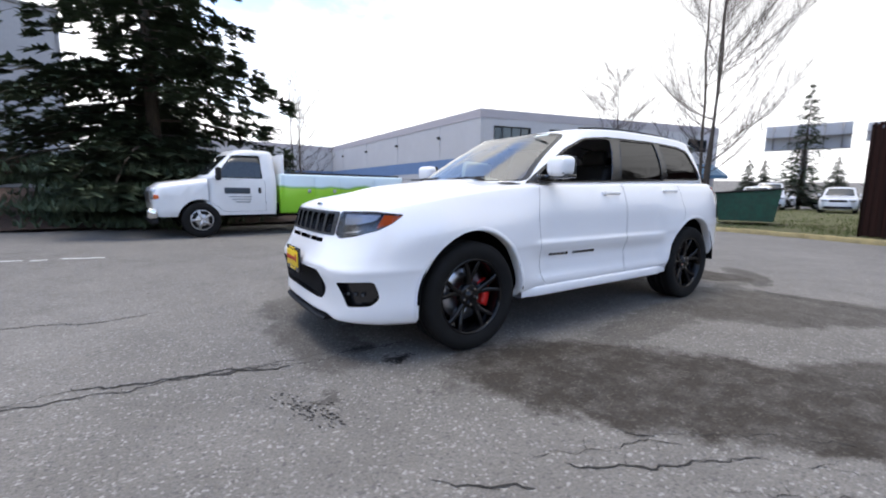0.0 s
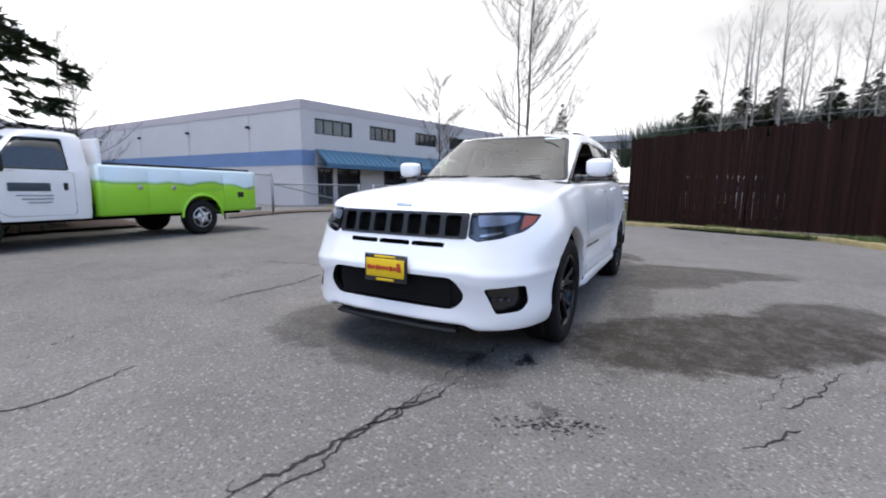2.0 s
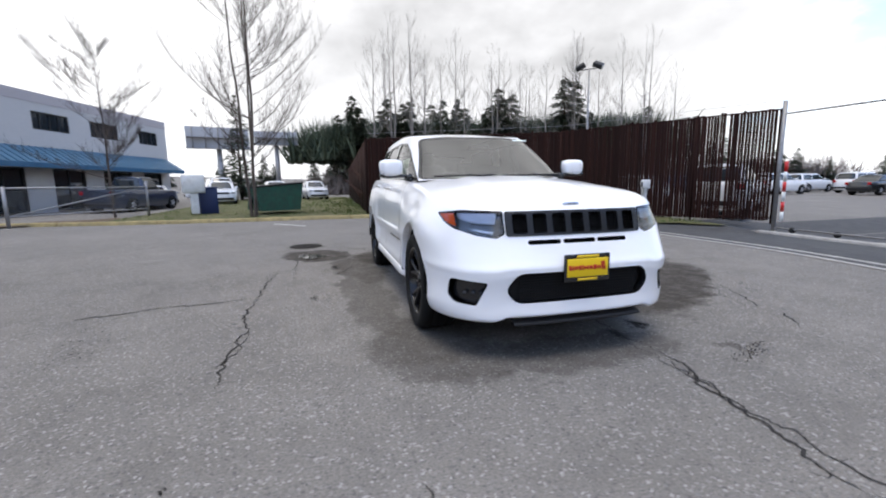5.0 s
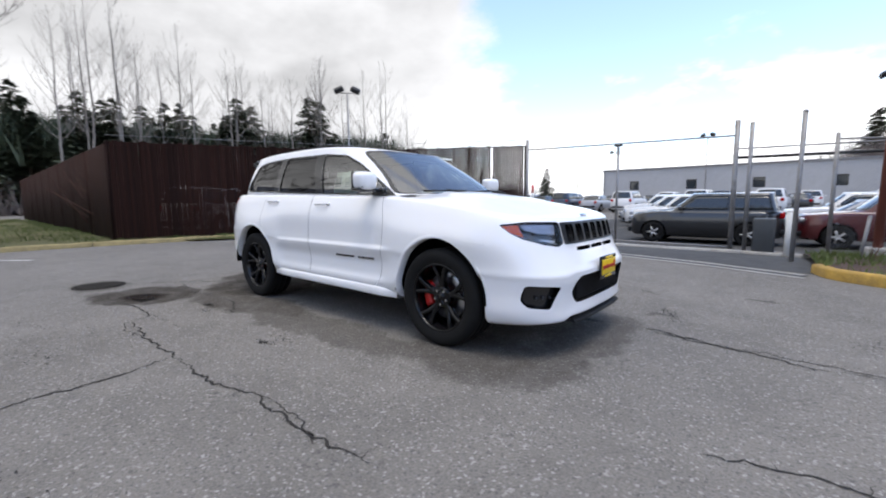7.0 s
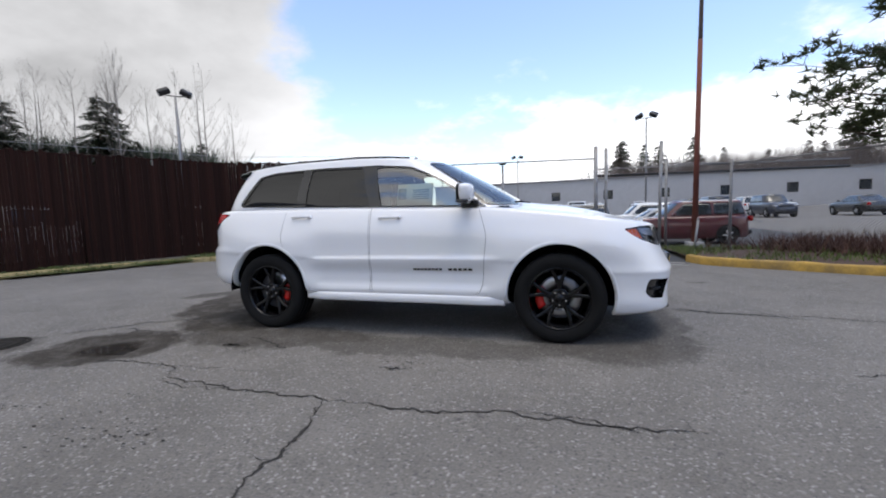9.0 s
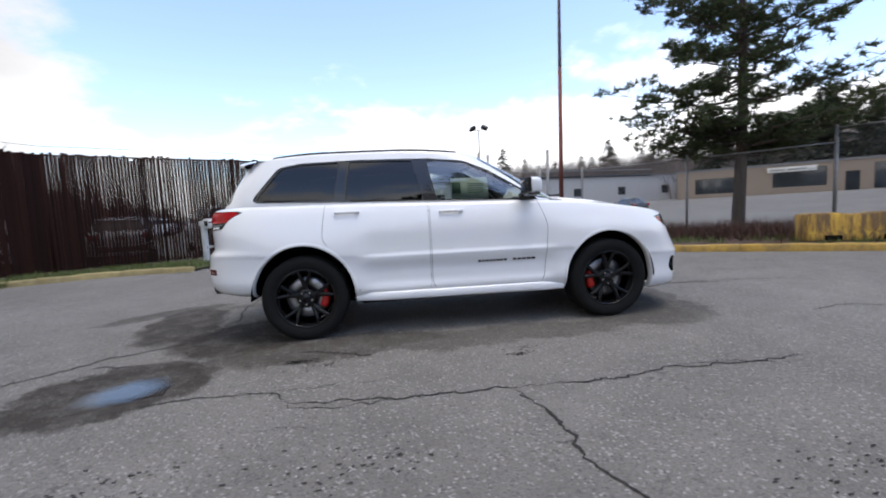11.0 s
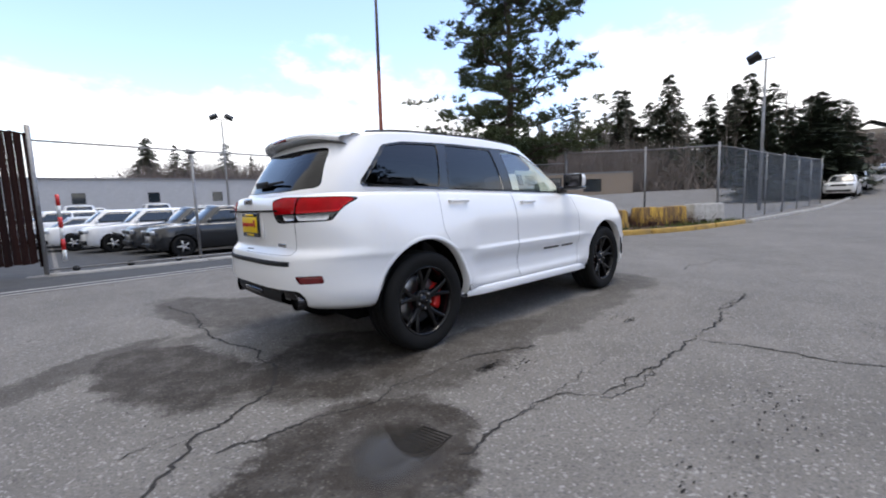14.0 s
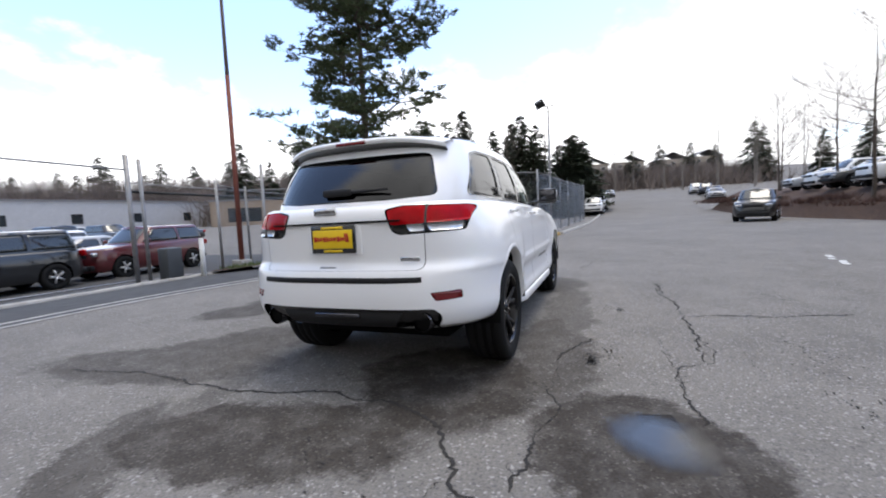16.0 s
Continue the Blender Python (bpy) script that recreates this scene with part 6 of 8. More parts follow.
PAINTS = {"white": parked_paint("parked_white", (0.7, 0.7, 0.7)), "black": parked_paint("parked_black", (0.012, 0.013, 0.015)), "red": parked_paint("parked_red", (0.085, 0.008, 0.010)),
          "silver": parked_paint("parked_silver", (0.35, 0.36, 0.38)), "grey": parked_paint("parked_grey", (0.03, 0.032, 0.035)), "blue": parked_paint("parked_blue", (0.02, 0.045, 0.13)), "navy": parked_paint("parked_navy", (0.012, 0.02, 0.045))}
DARK_GLASS = plain("dark_car_glass", (0.02, 0.024, 0.026), 0.05, coat=0.6)
ALLOY = plain("silver_alloy", (0.5, 0.5, 0.51), 0.3, metal=0.8)


def small_wheel(parent, x, y, s, r=0.35):
    w = part("wheel", lathe([(0.0, s * 0.11), (0.2 * r / 0.35, s * 0.11), (0.215 * r / 0.35, s * 0.10), (0.225 * r / 0.35, s * 0.115), (r - 0.03, s * 0.125), (r, s * 0.09), (r, s * -0.09), (r - 0.03, s * -0.12), (0.0, s * -0.12)], 24), RUBBER, parent)
    w.location = (x, y, r)
    bm = bmesh.new()
    for k in range(5):
        a = 2 * math.pi * k / 5
        add_tube(bm, (0, s * 0.118, 0), (0.19 * r / 0.35 * math.cos(a), s * 0.122, 0.19 * r / 0.35 * math.sin(a)), 0.035, 0.026, 6)
    rim = part("rim", bm, ALLOY, w)
    return w


def outward(bm):
    """Turns a shell's faces to look outwards."""
    bmesh.ops.recalc_face_normals(bm, faces=bm.faces)
    bm.normal_update()
    if sum(f.normal.y * f.calc_center_median().y for f in bm.faces) < 0:
        bmesh.ops.reverse_faces(bm, faces=bm.faces)
    bm.normal_update()


def parked_car(x, y, turn, paint, style="suv", label="", z=0.0):
    """A parked car: body and cabin as smooth shells with lamps, windows and wheels. It looks along its own +x."""
    car = thing("parked_" + ("van" if style == "van" else "sedan" if style == "sedan" else "pickup_truck" if style == "pickup" else "car"), pose(x, y, z, 0, 0, turn), label, "car", "parked cars")
    if style == "sedan":
        L, W, belt, roof, cf, cr, tf, tr, hood = 2.3, 0.88, 0.93, 1.43, 1.0, -1.75, 0.25, -1.05, 0.80
    elif style == "van":
        L, W, belt, roof, cf, cr, tf, tr, hood = 2.7, 0.98, 1.15, 2.05, 1.75, -2.55, 1.0, -2.45, 1.05
    elif style == "pickup":
        L, W, belt, roof, cf, cr, tf, tr, hood = 2.8, 0.98, 1.12, 1.86, 1.05, -0.75, 0.5, -0.6, 1.08
    else:
        L, W, belt, roof, cf, cr, tf, tr, hood = 2.25, 0.92, 1.08, 1.70, 0.95, -2.12, 0.3, -1.95, 0.98
    cols = around(10, 22, 10)
    rows = []
    for zz, w, dx in ((0.26, 0.90, 0.10), (0.34, 0.97, 0.02), (0.55, 1.0, 0.0), (0.75, 1.0, 0.02), (belt - 0.06, 0.97, 0.08), (belt, 0.93, 0.13)):
        row = []
        for c in cols:
            px, py = plan_point(c, L - dx, -L + dx * 0.7, W * w, L * 0.6, -L * 0.6, 3.0, 3.4)
            zt = belt if px < cf else belt + (hood - belt) * smooth_step(cf, L, px)
            row.append((px, py, 0.26 + (zz - 0.26) * (zt - 0.26) / (belt - 0.26)))
        rows.append(row)
    for s in (0.9, 0.5, 0.0):
        rows.append([(px, py * s, pz + 0.03 * (1 - s)) for px, py, pz in rows[5]])
    tub = quad_grid(mirrored(rows), closed=True)
    bmesh.ops.remove_doubles(tub, verts=tub.verts, dist=1e-4)
    outward(tub)
    wb = L * 0.6
    r = 0.36 if style != "sedan" else 0.33
    for wx in (wb, -wb):
        arch = [(wx + (r + 0.06) * math.cos(math.pi * k / 12), r + (r + 0.06) * math.sin(math.pi * k / 12)) for k in range(13)]
        arch = [(wx + r + 0.06, 0.1)] + arch + [(wx - r - 0.06, 0.1)]
        for s in (1, -1):
            hole = carve(tub, arch, "y", s, 0.1)
            hole.free()
    part("body", tub, paint, car)
    part("underbody", box_bm((0, 0, 0.42), (L * 1.8, W * 1.55, 0.34), None, 0.05), DARK_CAVITY, car)
    # cabin
    rows = []
    for k in range(5):
        t = k / 4
        row = []
        for c in cols:
            bx0, by0 = plan_point(c, cf, cr, W * 0.92, cf - 0.5, cr + 0.3, 2.6, 3.2)
            tx, ty = plan_point(c, tf, tr, W * 0.72, tf - 0.3, tr + 0.25, 2.6, 3.2)
            row.append((bx0 + (tx - bx0) * t, by0 + (ty - by0) * t + 0.02 * math.sin(math.pi * t), belt - 0.01 + (roof - 0.05 - belt) * t))
        rows.append(row)
    for s in (0.85, 0.5, 0.0):
        rows.append([(px, py * s, pz + 0.05 * (1 - s * s)) for px, py, pz in rows[4]])
    cab = quad_grid(mirrored(rows), closed=True)
    bmesh.ops.remove_doubles(cab, verts=cab.verts, dist=1e-4)
    outward(cab)
    zb, zt = belt + 0.05, roof - 0.13
    h = (zt - belt) / (roof - 0.05 - belt)
    xf0, xf1 = cf - 0.34, cf + (tf - cf) * h - 0.3
    xr0, xr1 = cr + 0.16, cr + (tr - cr) * h + 0.16
    mid = (xf1 + xr1) / 2
    for s in (1, -1):
        if style == "van":
            wl = [[(xf0, zb), (xf1, zt), (xf1 - 0.55, zt), (xf1 - 0.65, zb)]]
        elif style == "pickup":
            wl = [[(xf0, zb), (xf1, zt), (xr1, zt), (xr0, zb)]]
        else:
            wl = [[(xf0, zb), (xf1, zt), (mid + 0.06, zt), (mid + 0.04, zb)], [(mid - 0.04, zb), (mid - 0.03, zt), (xr1, zt), (xr0, zb)]]
        for q in wl:
            g = carve(cab, rounded(q, 0.05, 2), "y", s, 0.05)
            part("side_window", set_in(g, 0.006), DARK_GLASS, car)
    q = [(-W * 0.76, zb), (-W * 0.62, zt + 0.02), (W * 0.62, zt + 0.02), (W * 0.76, zb)]
    part("windscreen", set_in(carve(cab, rounded(q, 0.06, 2), "x", 1, 0.1), 0.005), DARK_GLASS, car)
    if style != "van":
        part("rear_window", set_in(carve(cab, rounded(q, 0.06, 2), "x", -1, 0.1), 0.005), DARK_GLASS, car)
    part("cabin", cab, paint, car)
    if style == "pickup":
        bm = bmesh.new()
        for c, s in (((-1.75, W * 0.9, 0.98), (1.95, 0.06, 0.36)), ((-1.75, -W * 0.9, 0.98), (1.95, 0.06, 0.36)), ((-2.72, 0, 0.98), (0.06, W * 1.8, 0.36))):
            add_box(bm, c, s, None, 0.02)
        part("bed_wall", bm, paint, car)
    for wx in (wb, -wb):
        for s in (1, -1):
            small_wheel(car, wx, s * (W - 0.12), s, r)
    for s in (1, -1):
        part("headlight", box_bm((L - 0.13, s * W * 0.68, hood - 0.14), (0.14, 0.30, 0.13), Euler((0, 0, -s * 0.35)).to_matrix().to_4x4(), 0.03), CLEAR_LENS, car)
        part("tail_light", box_bm((-L + 0.08, s * W * 0.74, belt - 0.12), (0.1, 0.2, 0.18), Euler((0, 0, s * 0.25)).to_matrix().to_4x4(), 0.03), RED_LENS, car)
        part("door_mirror", box_bm((cf - 0.42, s * (W + 0.06), belt + 0.1), (0.12, 0.16, 0.13), None, 0.03), paint, car)
    part("grille", box_bm((L - 0.045, 0, hood - 0.17), (0.06, W * 0.9, 0.14), None, 0.02), MATTE_BLACK, car)
    part("bumper", box_bm((L - 0.06, 0, 0.42), (0.14, W * 1.45, 0.16), None, 0.04), MATTE_BLACK, car)
    part("rear_bumper", box_bm((-L + 0.06, 0, 0.45), (0.14, W * 1.45, 0.16), None, 0.04), MATTE_BLACK, car)
    return car


def lot_car(x, y, turn, paint, style, label):
    return parked_car(x, y, turn, paint, style, label, ground_z(x, y))


lot_car(1.05, 13.63, 181, PAINTS["black"], "suv", "black sport utility vehicle parked behind the gate")
lot_car(5.75, 14.19, 186, PAINTS["red"], "suv", "dark red sport utility vehicle parked behind the fence")
lot_car(0.79, 16.23, 183, PAINTS["grey"], "suv", "dark grey sport utility vehicle in a parked row")
lot_car(-0.37, 18.60, 183, PAINTS["white"], "suv", "white sport utility vehicle in a parked row")
lot_car(-1.47, 21.20, 183, PAINTS["white"], "suv", "white sport utility vehicle among parked cars")
lot_car(-2.52, 24.02, 182, PAINTS["silver"], "sedan", "silver sedan among parked cars")
lot_car(-3.36, 27.19, 183, PAINTS["white"], "suv", "white car further along the parked row")
lot_car(5.4, 17.47, 184, PAINTS["silver"], "sedan", "silver sedan behind a red vehicle")
lot_car(5.25, 20.41, 184, PAINTS["white"], "suv", "white vehicle behind a silver sedan")
lot_car(7.25, 23.35, 184, PAINTS["grey"], "sedan", "dark grey sedan in the back lot")
src = {k: parked_car(-7 - 3 * i, 33 + i, 90, PAINTS[k], st, "%s %s in the far car lot" % (k, st)) for i, (k, st) in enumerate((("white", "suv"), ("silver", "sedan"), ("navy", "suv"), ("black", "sedan")))}
rgc = random.Random(8)
keys = ["white", "white", "silver", "navy", "black"]
for k in range(34):
    row = k % 3
    x0 = -30 + 2.9 * (k // 3) * 1.6 + rgc.uniform(-0.3, 0.3) + row
    if row == 0 and abs(x0 + 11.5) < 7:
        continue
    copy_thing(src[rgc.choice(keys)], pose(x0, 33 + 8 * row + rgc.uniform(-0.4, 0.4), 0, 0, 0, 90 + rgc.choice((0, 180)) + rgc.uniform(-3, 3)))
# cars glimpsed behind the slatted fence
for x0, y0, k in ((-12.5, 9.0, "white"), (-9.8, 10.6, "silver"), (-7.2, 12.2, "white"), (-15.2, 7.0, "silver"), (-17.6, 5.0, "black"), (-13.2, 3.6, "white")):
    copy_thing(src[k], pose(x0, y0, 0, 0, 0, 122 + rgc.uniform(-3, 3)))
# lot behind the tree strip
for x0, y0, t, k in ((-30, -9.0, 15, "white"), (-33, -5.5, 12, "white"), (-27.5, -12.5, 15, "silver"), (-36, -2.5, 10, "white"), (-40, -7, 100, "black"), (-44, -13, 95, "white"), (-31, -15.5, 15, "black"), (-48, -6, 90, "silver")):
    copy_thing(src[k], pose(x0, y0, 0, 0, 0, t))
parked_car(-35.5, -10.2, 20, PAINTS["white"], "van", "white van parked beyond the grass strip")
parked_car(-22.5, -11.7, 166, PAINTS["navy"], "pickup", "dark blue pickup truck parked before a building")
# cars along the climbing road
parked_car(22.8, -9.3, 160, PAINTS["black"], "suv", "black sport utility vehicle parked by the road bank")
for x0, y0, t, k in ((40, -0.6, 178, "white"), (46, -0.9, 178, "white"), (52, -13.5, 172, "silver"), (58, -14.5, 172, "black"), (65, -15.0, 172, "navy"), (72, -15, 174, "white"), (78, -2.5, 178, "silver")):
    copy_thing(src[k], pose(x0, y0, ground_z(x0, y0), 0, -2.5, t))
for x0, y0, t, k in ((25.0, -15.2, 95, "black"), (27.8, -15.4, 95, "white"), (22.2, -15.5, 95, "white"), (30.6, -15.3, 95, "silver"), (19.4, -15.9, 95, "navy"), (16.5, -16.4, 95, "white")):
    copy_thing(src[k], pose(x0, y0, 1.55, 0, 0, t))


def service_truck():
    """A cab-over-bonnet service truck with a painted utility body. It looks along +x."""
    t = thing("service_truck", pose(0.52, -8.95, 0, 0, 0, 5.2), "white service truck with a bright green utility body", "truck")
    TW = 0.98
    tp = plain("truck_white", (0.74, 0.74, 0.74), 0.32, coat=0.5, vary=0.04)
    # cab: nose, cowl and roof as lofted sections
    prof = ((2.98, 0.62, 0.98, 0.86), (2.95, 0.50, 1.12, 0.92), (2.80, 0.48, 1.22, 0.96), (2.3, 0.48, 1.30, 0.98), (1.92, 0.48, 1.36, 0.99))
    rows = []
    for x, z0, z1, w in prof:
        w *= TW
        rows.append([(x, -w * 0.95, z0), (x, -w, z0 + 0.1), (x, -w, z1 - 0.14), (x, -w * 0.93, z1 - 0.03), (x, -w * 0.7, z1), (x, 0, z1 + 0.02), (x, w * 0.7, z1), (x, w * 0.93, z1 - 0.03), (x, w, z1 - 0.14), (x, w, z0 + 0.1), (x, w * 0.95, z0)])
    bm = quad_grid(rows)
    bm.verts.ensure_lookup_table()
    bm.faces.new([bm.verts[k] for k in range(11)])
    bmesh.ops.recalc_face_normals(bm, faces=bm.faces)
    bm.normal_update()
    if sum(f.normal.z for f in bm.faces) < 0:
        bmesh.ops.reverse_faces(bm, faces=bm.faces)
    bm.normal_update()
    for s in (1, -1):
        carve(bm, [(2.07 + 0.47, 0.1)] + [(2.07 + 0.47 * math.cos(math.pi * k / 14), 0.40 + 0.47 * math.sin(math.pi * k / 14)) for k in range(15)] + [(2.07 - 0.47, 0.1)], "y", s, 0.1).free()
    part("bonnet", bm, tp, t)
    cols = around(8, 16, 8)
    rows = []
    for z, xf, xr, w in ((0.50, 2.05, 0.36, 0.97), (0.62, 2.05, 0.35, 0.99), (1.05, 2.04, 0.34, 1.0), (1.34, 2.02, 0.34, 0.985), (1.40, 1.98, 0.34, 0.97), (1.70, 1.70, 0.36, 0.90), (1.96, 1.42, 0.38, 0.84), (2.03, 1.32, 0.42, 0.78), (2.06, 1.15, 0.5, 0.66)):
        rows.append([(*plan_point(c, xf, xr, w * TW, xf - 0.35, xr + 0.2, 3.4, 5.0), z) for c in cols])
    rows.append([(px, 0, pz + 0.02) for px, py, pz in rows[-1]])
    cab = quad_grid(mirrored(rows), closed=True)
    bmesh.ops.remove_doubles(cab, verts=cab.verts, dist=1e-4)
    outward(cab)
    for s in (1, -1):
        g = carve(cab, rounded([(1.78, 1.36), (1.36, 1.90), (0.74, 1.92), (0.72, 1.36)], 0.04, 2), "y", s, 0.1)
        part("side_window", set_in(g, 0.01), DARK_GLASS, t)
        door = carve(cab, rounded([(1.92, 1.33), (0.66, 1.33), (0.66, 0.58), (1.60, 0.58), (1.92, 0.86)], 0.06, 2), "y", s, 0.1)
        inner = carve(door, shrink(rounded([(1.92, 1.33), (0.66, 1.33), (0.66, 0.58), (1.60, 0.58), (1.92, 0.86)], 0.06, 2), 0.006), "y", s, 0.1)
        door.free()
        d = part("door", inner, tp, t)
        part("door_handle", box_bm((0.80, s * 0.985, 1.08), (0.06, 0.03, 0.13), None, 0.008), MATTE_BLACK, d)
        part("door_sign", box_bm((1.30, s * 0.985, 1.07), (0.56, 0.008, 0.14), None, 0.002), plain("dark_sign", (0.03, 0.045, 0.06), 0.5) if s > 0 else MATTE_BLACK, d, "dark blank sign strip")
        bm = bmesh.new()
        for k in range(3):
            add_box(bm, (1.24 - 0.03 * k, s * 0.986, 0.93 - 0.06 * k), (0.5 - 0.09 * k, 0.006, 0.02))
        part("sign_bars", bm, plain("grey_print", (0.25, 0.27, 0.3), 0.6), d)
        mir = part("door_mirror", box_bm((1.72, s * 1.12, 1.45), (0.1, 0.2, 0.3), None, 0.04), MATTE_BLACK, t)
        part("mirror_arm", tube_bm((1.72, s * 0.9, 1.40), (1.72, s * 1.08, 1.42), 0.018, None, 6), MATTE_BLACK, mir)
        part("headlight", box_bm((2.93, s * 0.72, 0.98), (0.14, 0.34, 0.26), None, 0.05), CLEAR_LENS, t, "clear headlight with amber corner")
        part("corner_lamp", box_bm((2.90, s * 0.90, 0.92), (0.12, 0.05, 0.10), None, 0.02), AMBER, t)
    part("windscreen", set_in(carve(cab, rounded([(-0.80, 1.42), (-0.70, 1.90), (0.70, 1.90), (0.80, 1.42)], 0.06, 2), "x", 1, 0.15), 0.008), DARK_GLASS, t)
    part("cab", cab, tp, t)
    part("cab_floor", box_bm((1.5, 0, 0.62), (2.6, 1.5, 0.3), None, 0.03), DARK_CAVITY, t)
    part("grille", box_bm((2.985, 0, 0.93), (0.05, 1.05, 0.26), None, 0.02), STEEL, t)
    part("front_bumper", box_bm((2.99, 0, 0.56), (0.2, 1.92, 0.22), None, 0.05), CHROME, t, "chrome front bumper")
    part("bumper_skirt", box_bm((2.96, 0, 0.40), (0.14, 1.8, 0.14), None, 0.04), MATTE_BLACK, t)
    # utility body with doors, a wheel cut-out and painted hills
    gm = Mat("painted_hills")
    g3 = gm.xyz()
    hill = gm.math("ADD", g3[2], gm.math("MULTIPLY", gm.noise(0.8, 2, 0.4, None, (1, 0, 0)), 0.5))
    col = gm.ramp(gm.math("MULTIPLY", gm.math("SUBTRACT", hill, 0.5), 0.8), [(0.0, (0.20, 0.52, 0.02)), (0.66, (0.30, 0.62, 0.03)), (0.72, (0.14, 0.40, 0.03)), (0.77, (0.60, 0.72, 0.76))])
    e = [n for n in gm.n if n.bl_idname == "ShaderNodeValToRGB"][-1].color_ramp.elements.new(0.70)
    e.color = (0.36, 0.60, 0.05, 1)
    gm.set(Base_Color=col, Roughness=0.35, Coat_Weight=0.3)
    gm = gm.m
    for s in (1, -1):
        rows = [[(x, s * y, z) for y, z in ((0.62, 0.52), (0.985, 0.52), (1.0, 0.56), (1.0, 1.44), (0.985, 1.50), (0.60, 1.50), (0.60, 0.52))] for x in [0.28 - 0.12 * k for k in range(31)]]
        bm = quad_grid(rows)
        bm.verts.ensure_lookup_table()
        n = len(bm.verts)
        bm.faces.new([bm.verts[k] for k in range(7)])
        bm.faces.new([bm.verts[n - 1 - k] for k in range(7)])
        bmesh.ops.recalc_face_normals(bm, faces=bm.faces)
        bm.normal_update()
        hole = carve(bm, [(-1.79 + 0.48, 0.3)] + [(-1.79 + 0.48 * math.cos(math.pi * k / 14), 0.42 + 0.48 * math.sin(math.pi * k / 14)) for k in range(15)] + [(-1.79 - 0.48, 0.3)], "y", s, 0.1)
        hole.free()
        b = part("utility_body", bm, gm, t, "utility body painted with green hills and blue sky")
        for x0, x1 in ((0.22, -0.55), (-0.58, -1.25), (-2.35, -3.25)):
            d = part("locker_door", box_bm(((x0 + x1) / 2, s * 1.004, 1.0), (x0 - x1 - 0.03, 0.012, 0.84), None, 0.004), gm, b)
            part("latch", box_bm((x1 + 0.12, s * 1.014, 1.08), (0.09, 0.016, 0.09), None, 0.006), STEEL, d)
        d = part("locker_door", box_bm((-1.80, s * 1.004, 1.22), (1.0, 0.012, 0.4), None, 0.004), gm, b)
        part("fuel_flap", box_bm((-2.85, s * 1.014, 0.92), (0.17, 0.012, 0.13), None, 0.004), MATTE_BLACK, b)
        rows = []
        for dr, dy in ((0.0, 1.0), (0.0, 1.03), (0.05, 1.03), (0.055, 1.0)):
            rows.append([(-1.79 + (0.475 + dr) * math.cos(math.pi * k / 20), s * dy, 0.42 + (0.475 + dr) * math.sin(math.pi * k / 20)) for k in range(21)])
        part("wheel_flare", quad_grid(rows), gm, b)
        part("bed_rail", box_bm((-1.55, s * 0.8, 1.53), (3.5, 0.06, 0.05), None, 0.012), MATTE_BLACK, b)
    part("bed_floor", box_bm((-1.52, 0, 0.72), (3.55, 1.3, 0.1)), MATTE_BLACK, t)
    part("bulkhead", box_bm((0.22, 0, 1.3), (0.08, 1.9, 1.35), None, 0.03), tp, t)
    part("tailgate", box_bm((-3.30, 0, 1.08), (0.06, 1.25, 0.75), None, 0.02), tp, t)
    part("rear_step", box_bm((-3.42, 0, 0.55), (0.28, 1.9, 0.12), None, 0.02), STEEL, t)
    part("chassis", box_bm((-0.6, 0, 0.50), (5.4, 0.9, 0.16), None, 0.02), DARK_CAVITY, t)
    for x in (2.07, -1.79):
        for s in (1, -1):
            w = small_wheel(t, x, s * 0.86, s, 0.40)
            bm = lathe([(0.0, s * 0.11), (0.07, s * 0.14), (0.10, s * 0.115), (0.20, s * 0.10), (0.225, s * 0.12), (0.235, s * 0.11)], 24)
            part("wheel_cover", bm, ALLOY, w, "silver steel wheel cover")
    return t


service_truck()
# dumpster
d = thing("dumpster", pose(-14.9, -3.7, 0.05, 0, 0, 20), "dark green steel dumpster with a black lid", "dumpster")
rows = [[(x, -0.8, 0.15), (x, -0.95, 1.1), (x, 0.95, 1.25), (x, 0.8, 0.15)] for x in (-0.95, -0.3, 0.3, 0.95)]
bm = quad_grid(rows, closed=True)
bm.verts.ensure_lookup_table()
bm.faces.new([bm.verts[k] for k in range(4)])
bm.faces.new([bm.verts[len(bm.verts) - 1 - k] for k in range(4)])
bmesh.ops.recalc_face_normals(bm, faces=bm.faces)
part("bin", bm, plain("dumpster_green", (0.012, 0.07, 0.04), 0.6, vary=0.4, grime=(0.5, (0.04, 0.03, 0.02))), d, "", False)
part("lid", box_bm((0, 0, 1.21), (2.0, 1.98, 0.06), Euler((0.08, 0, 0)).to_matrix().to_4x4(), 0.02), MATTE_BLACK, d)
for x in (-0.6, 0.0, 0.6):
    part("rib", box_bm((x, -0.9, 0.62), (0.07, 0.07, 0.9), Euler((-0.14, 0, 0)).to_matrix().to_4x4(), 0.01), plain("dumpster_rib", (0.012, 0.06, 0.035), 0.6) if x < 0 else MATTE_BLACK, d)

# ---- buildings ----
STUCCO = plain("white_stucco", (0.50, 0.48, 0.465), 0.85, vary=0.06, scale=0.6, bump=0.2, grime=(0.25, (0.42, 0.40, 0.39)))
STUCCO_PINK = plain("pale_parapet", (0.43, 0.39, 0.39), 0.85, vary=0.06, scale=0.8)
BLUE_BAND = plain("blue_band_paint", (0.125, 0.20, 0.34), 0.75, vary=0.12, scale=0.8)
AWNING = plain("blue_metal_awning", (0.035, 0.11, 0.19), 0.35, vary=0.15, scale=2)
FRAME = plain("window_frame_white", (0.6, 0.6, 0.6), 0.5)
PANE = plain("office_glass", (0.018, 0.024, 0.03), 0.04, coat=0.5)
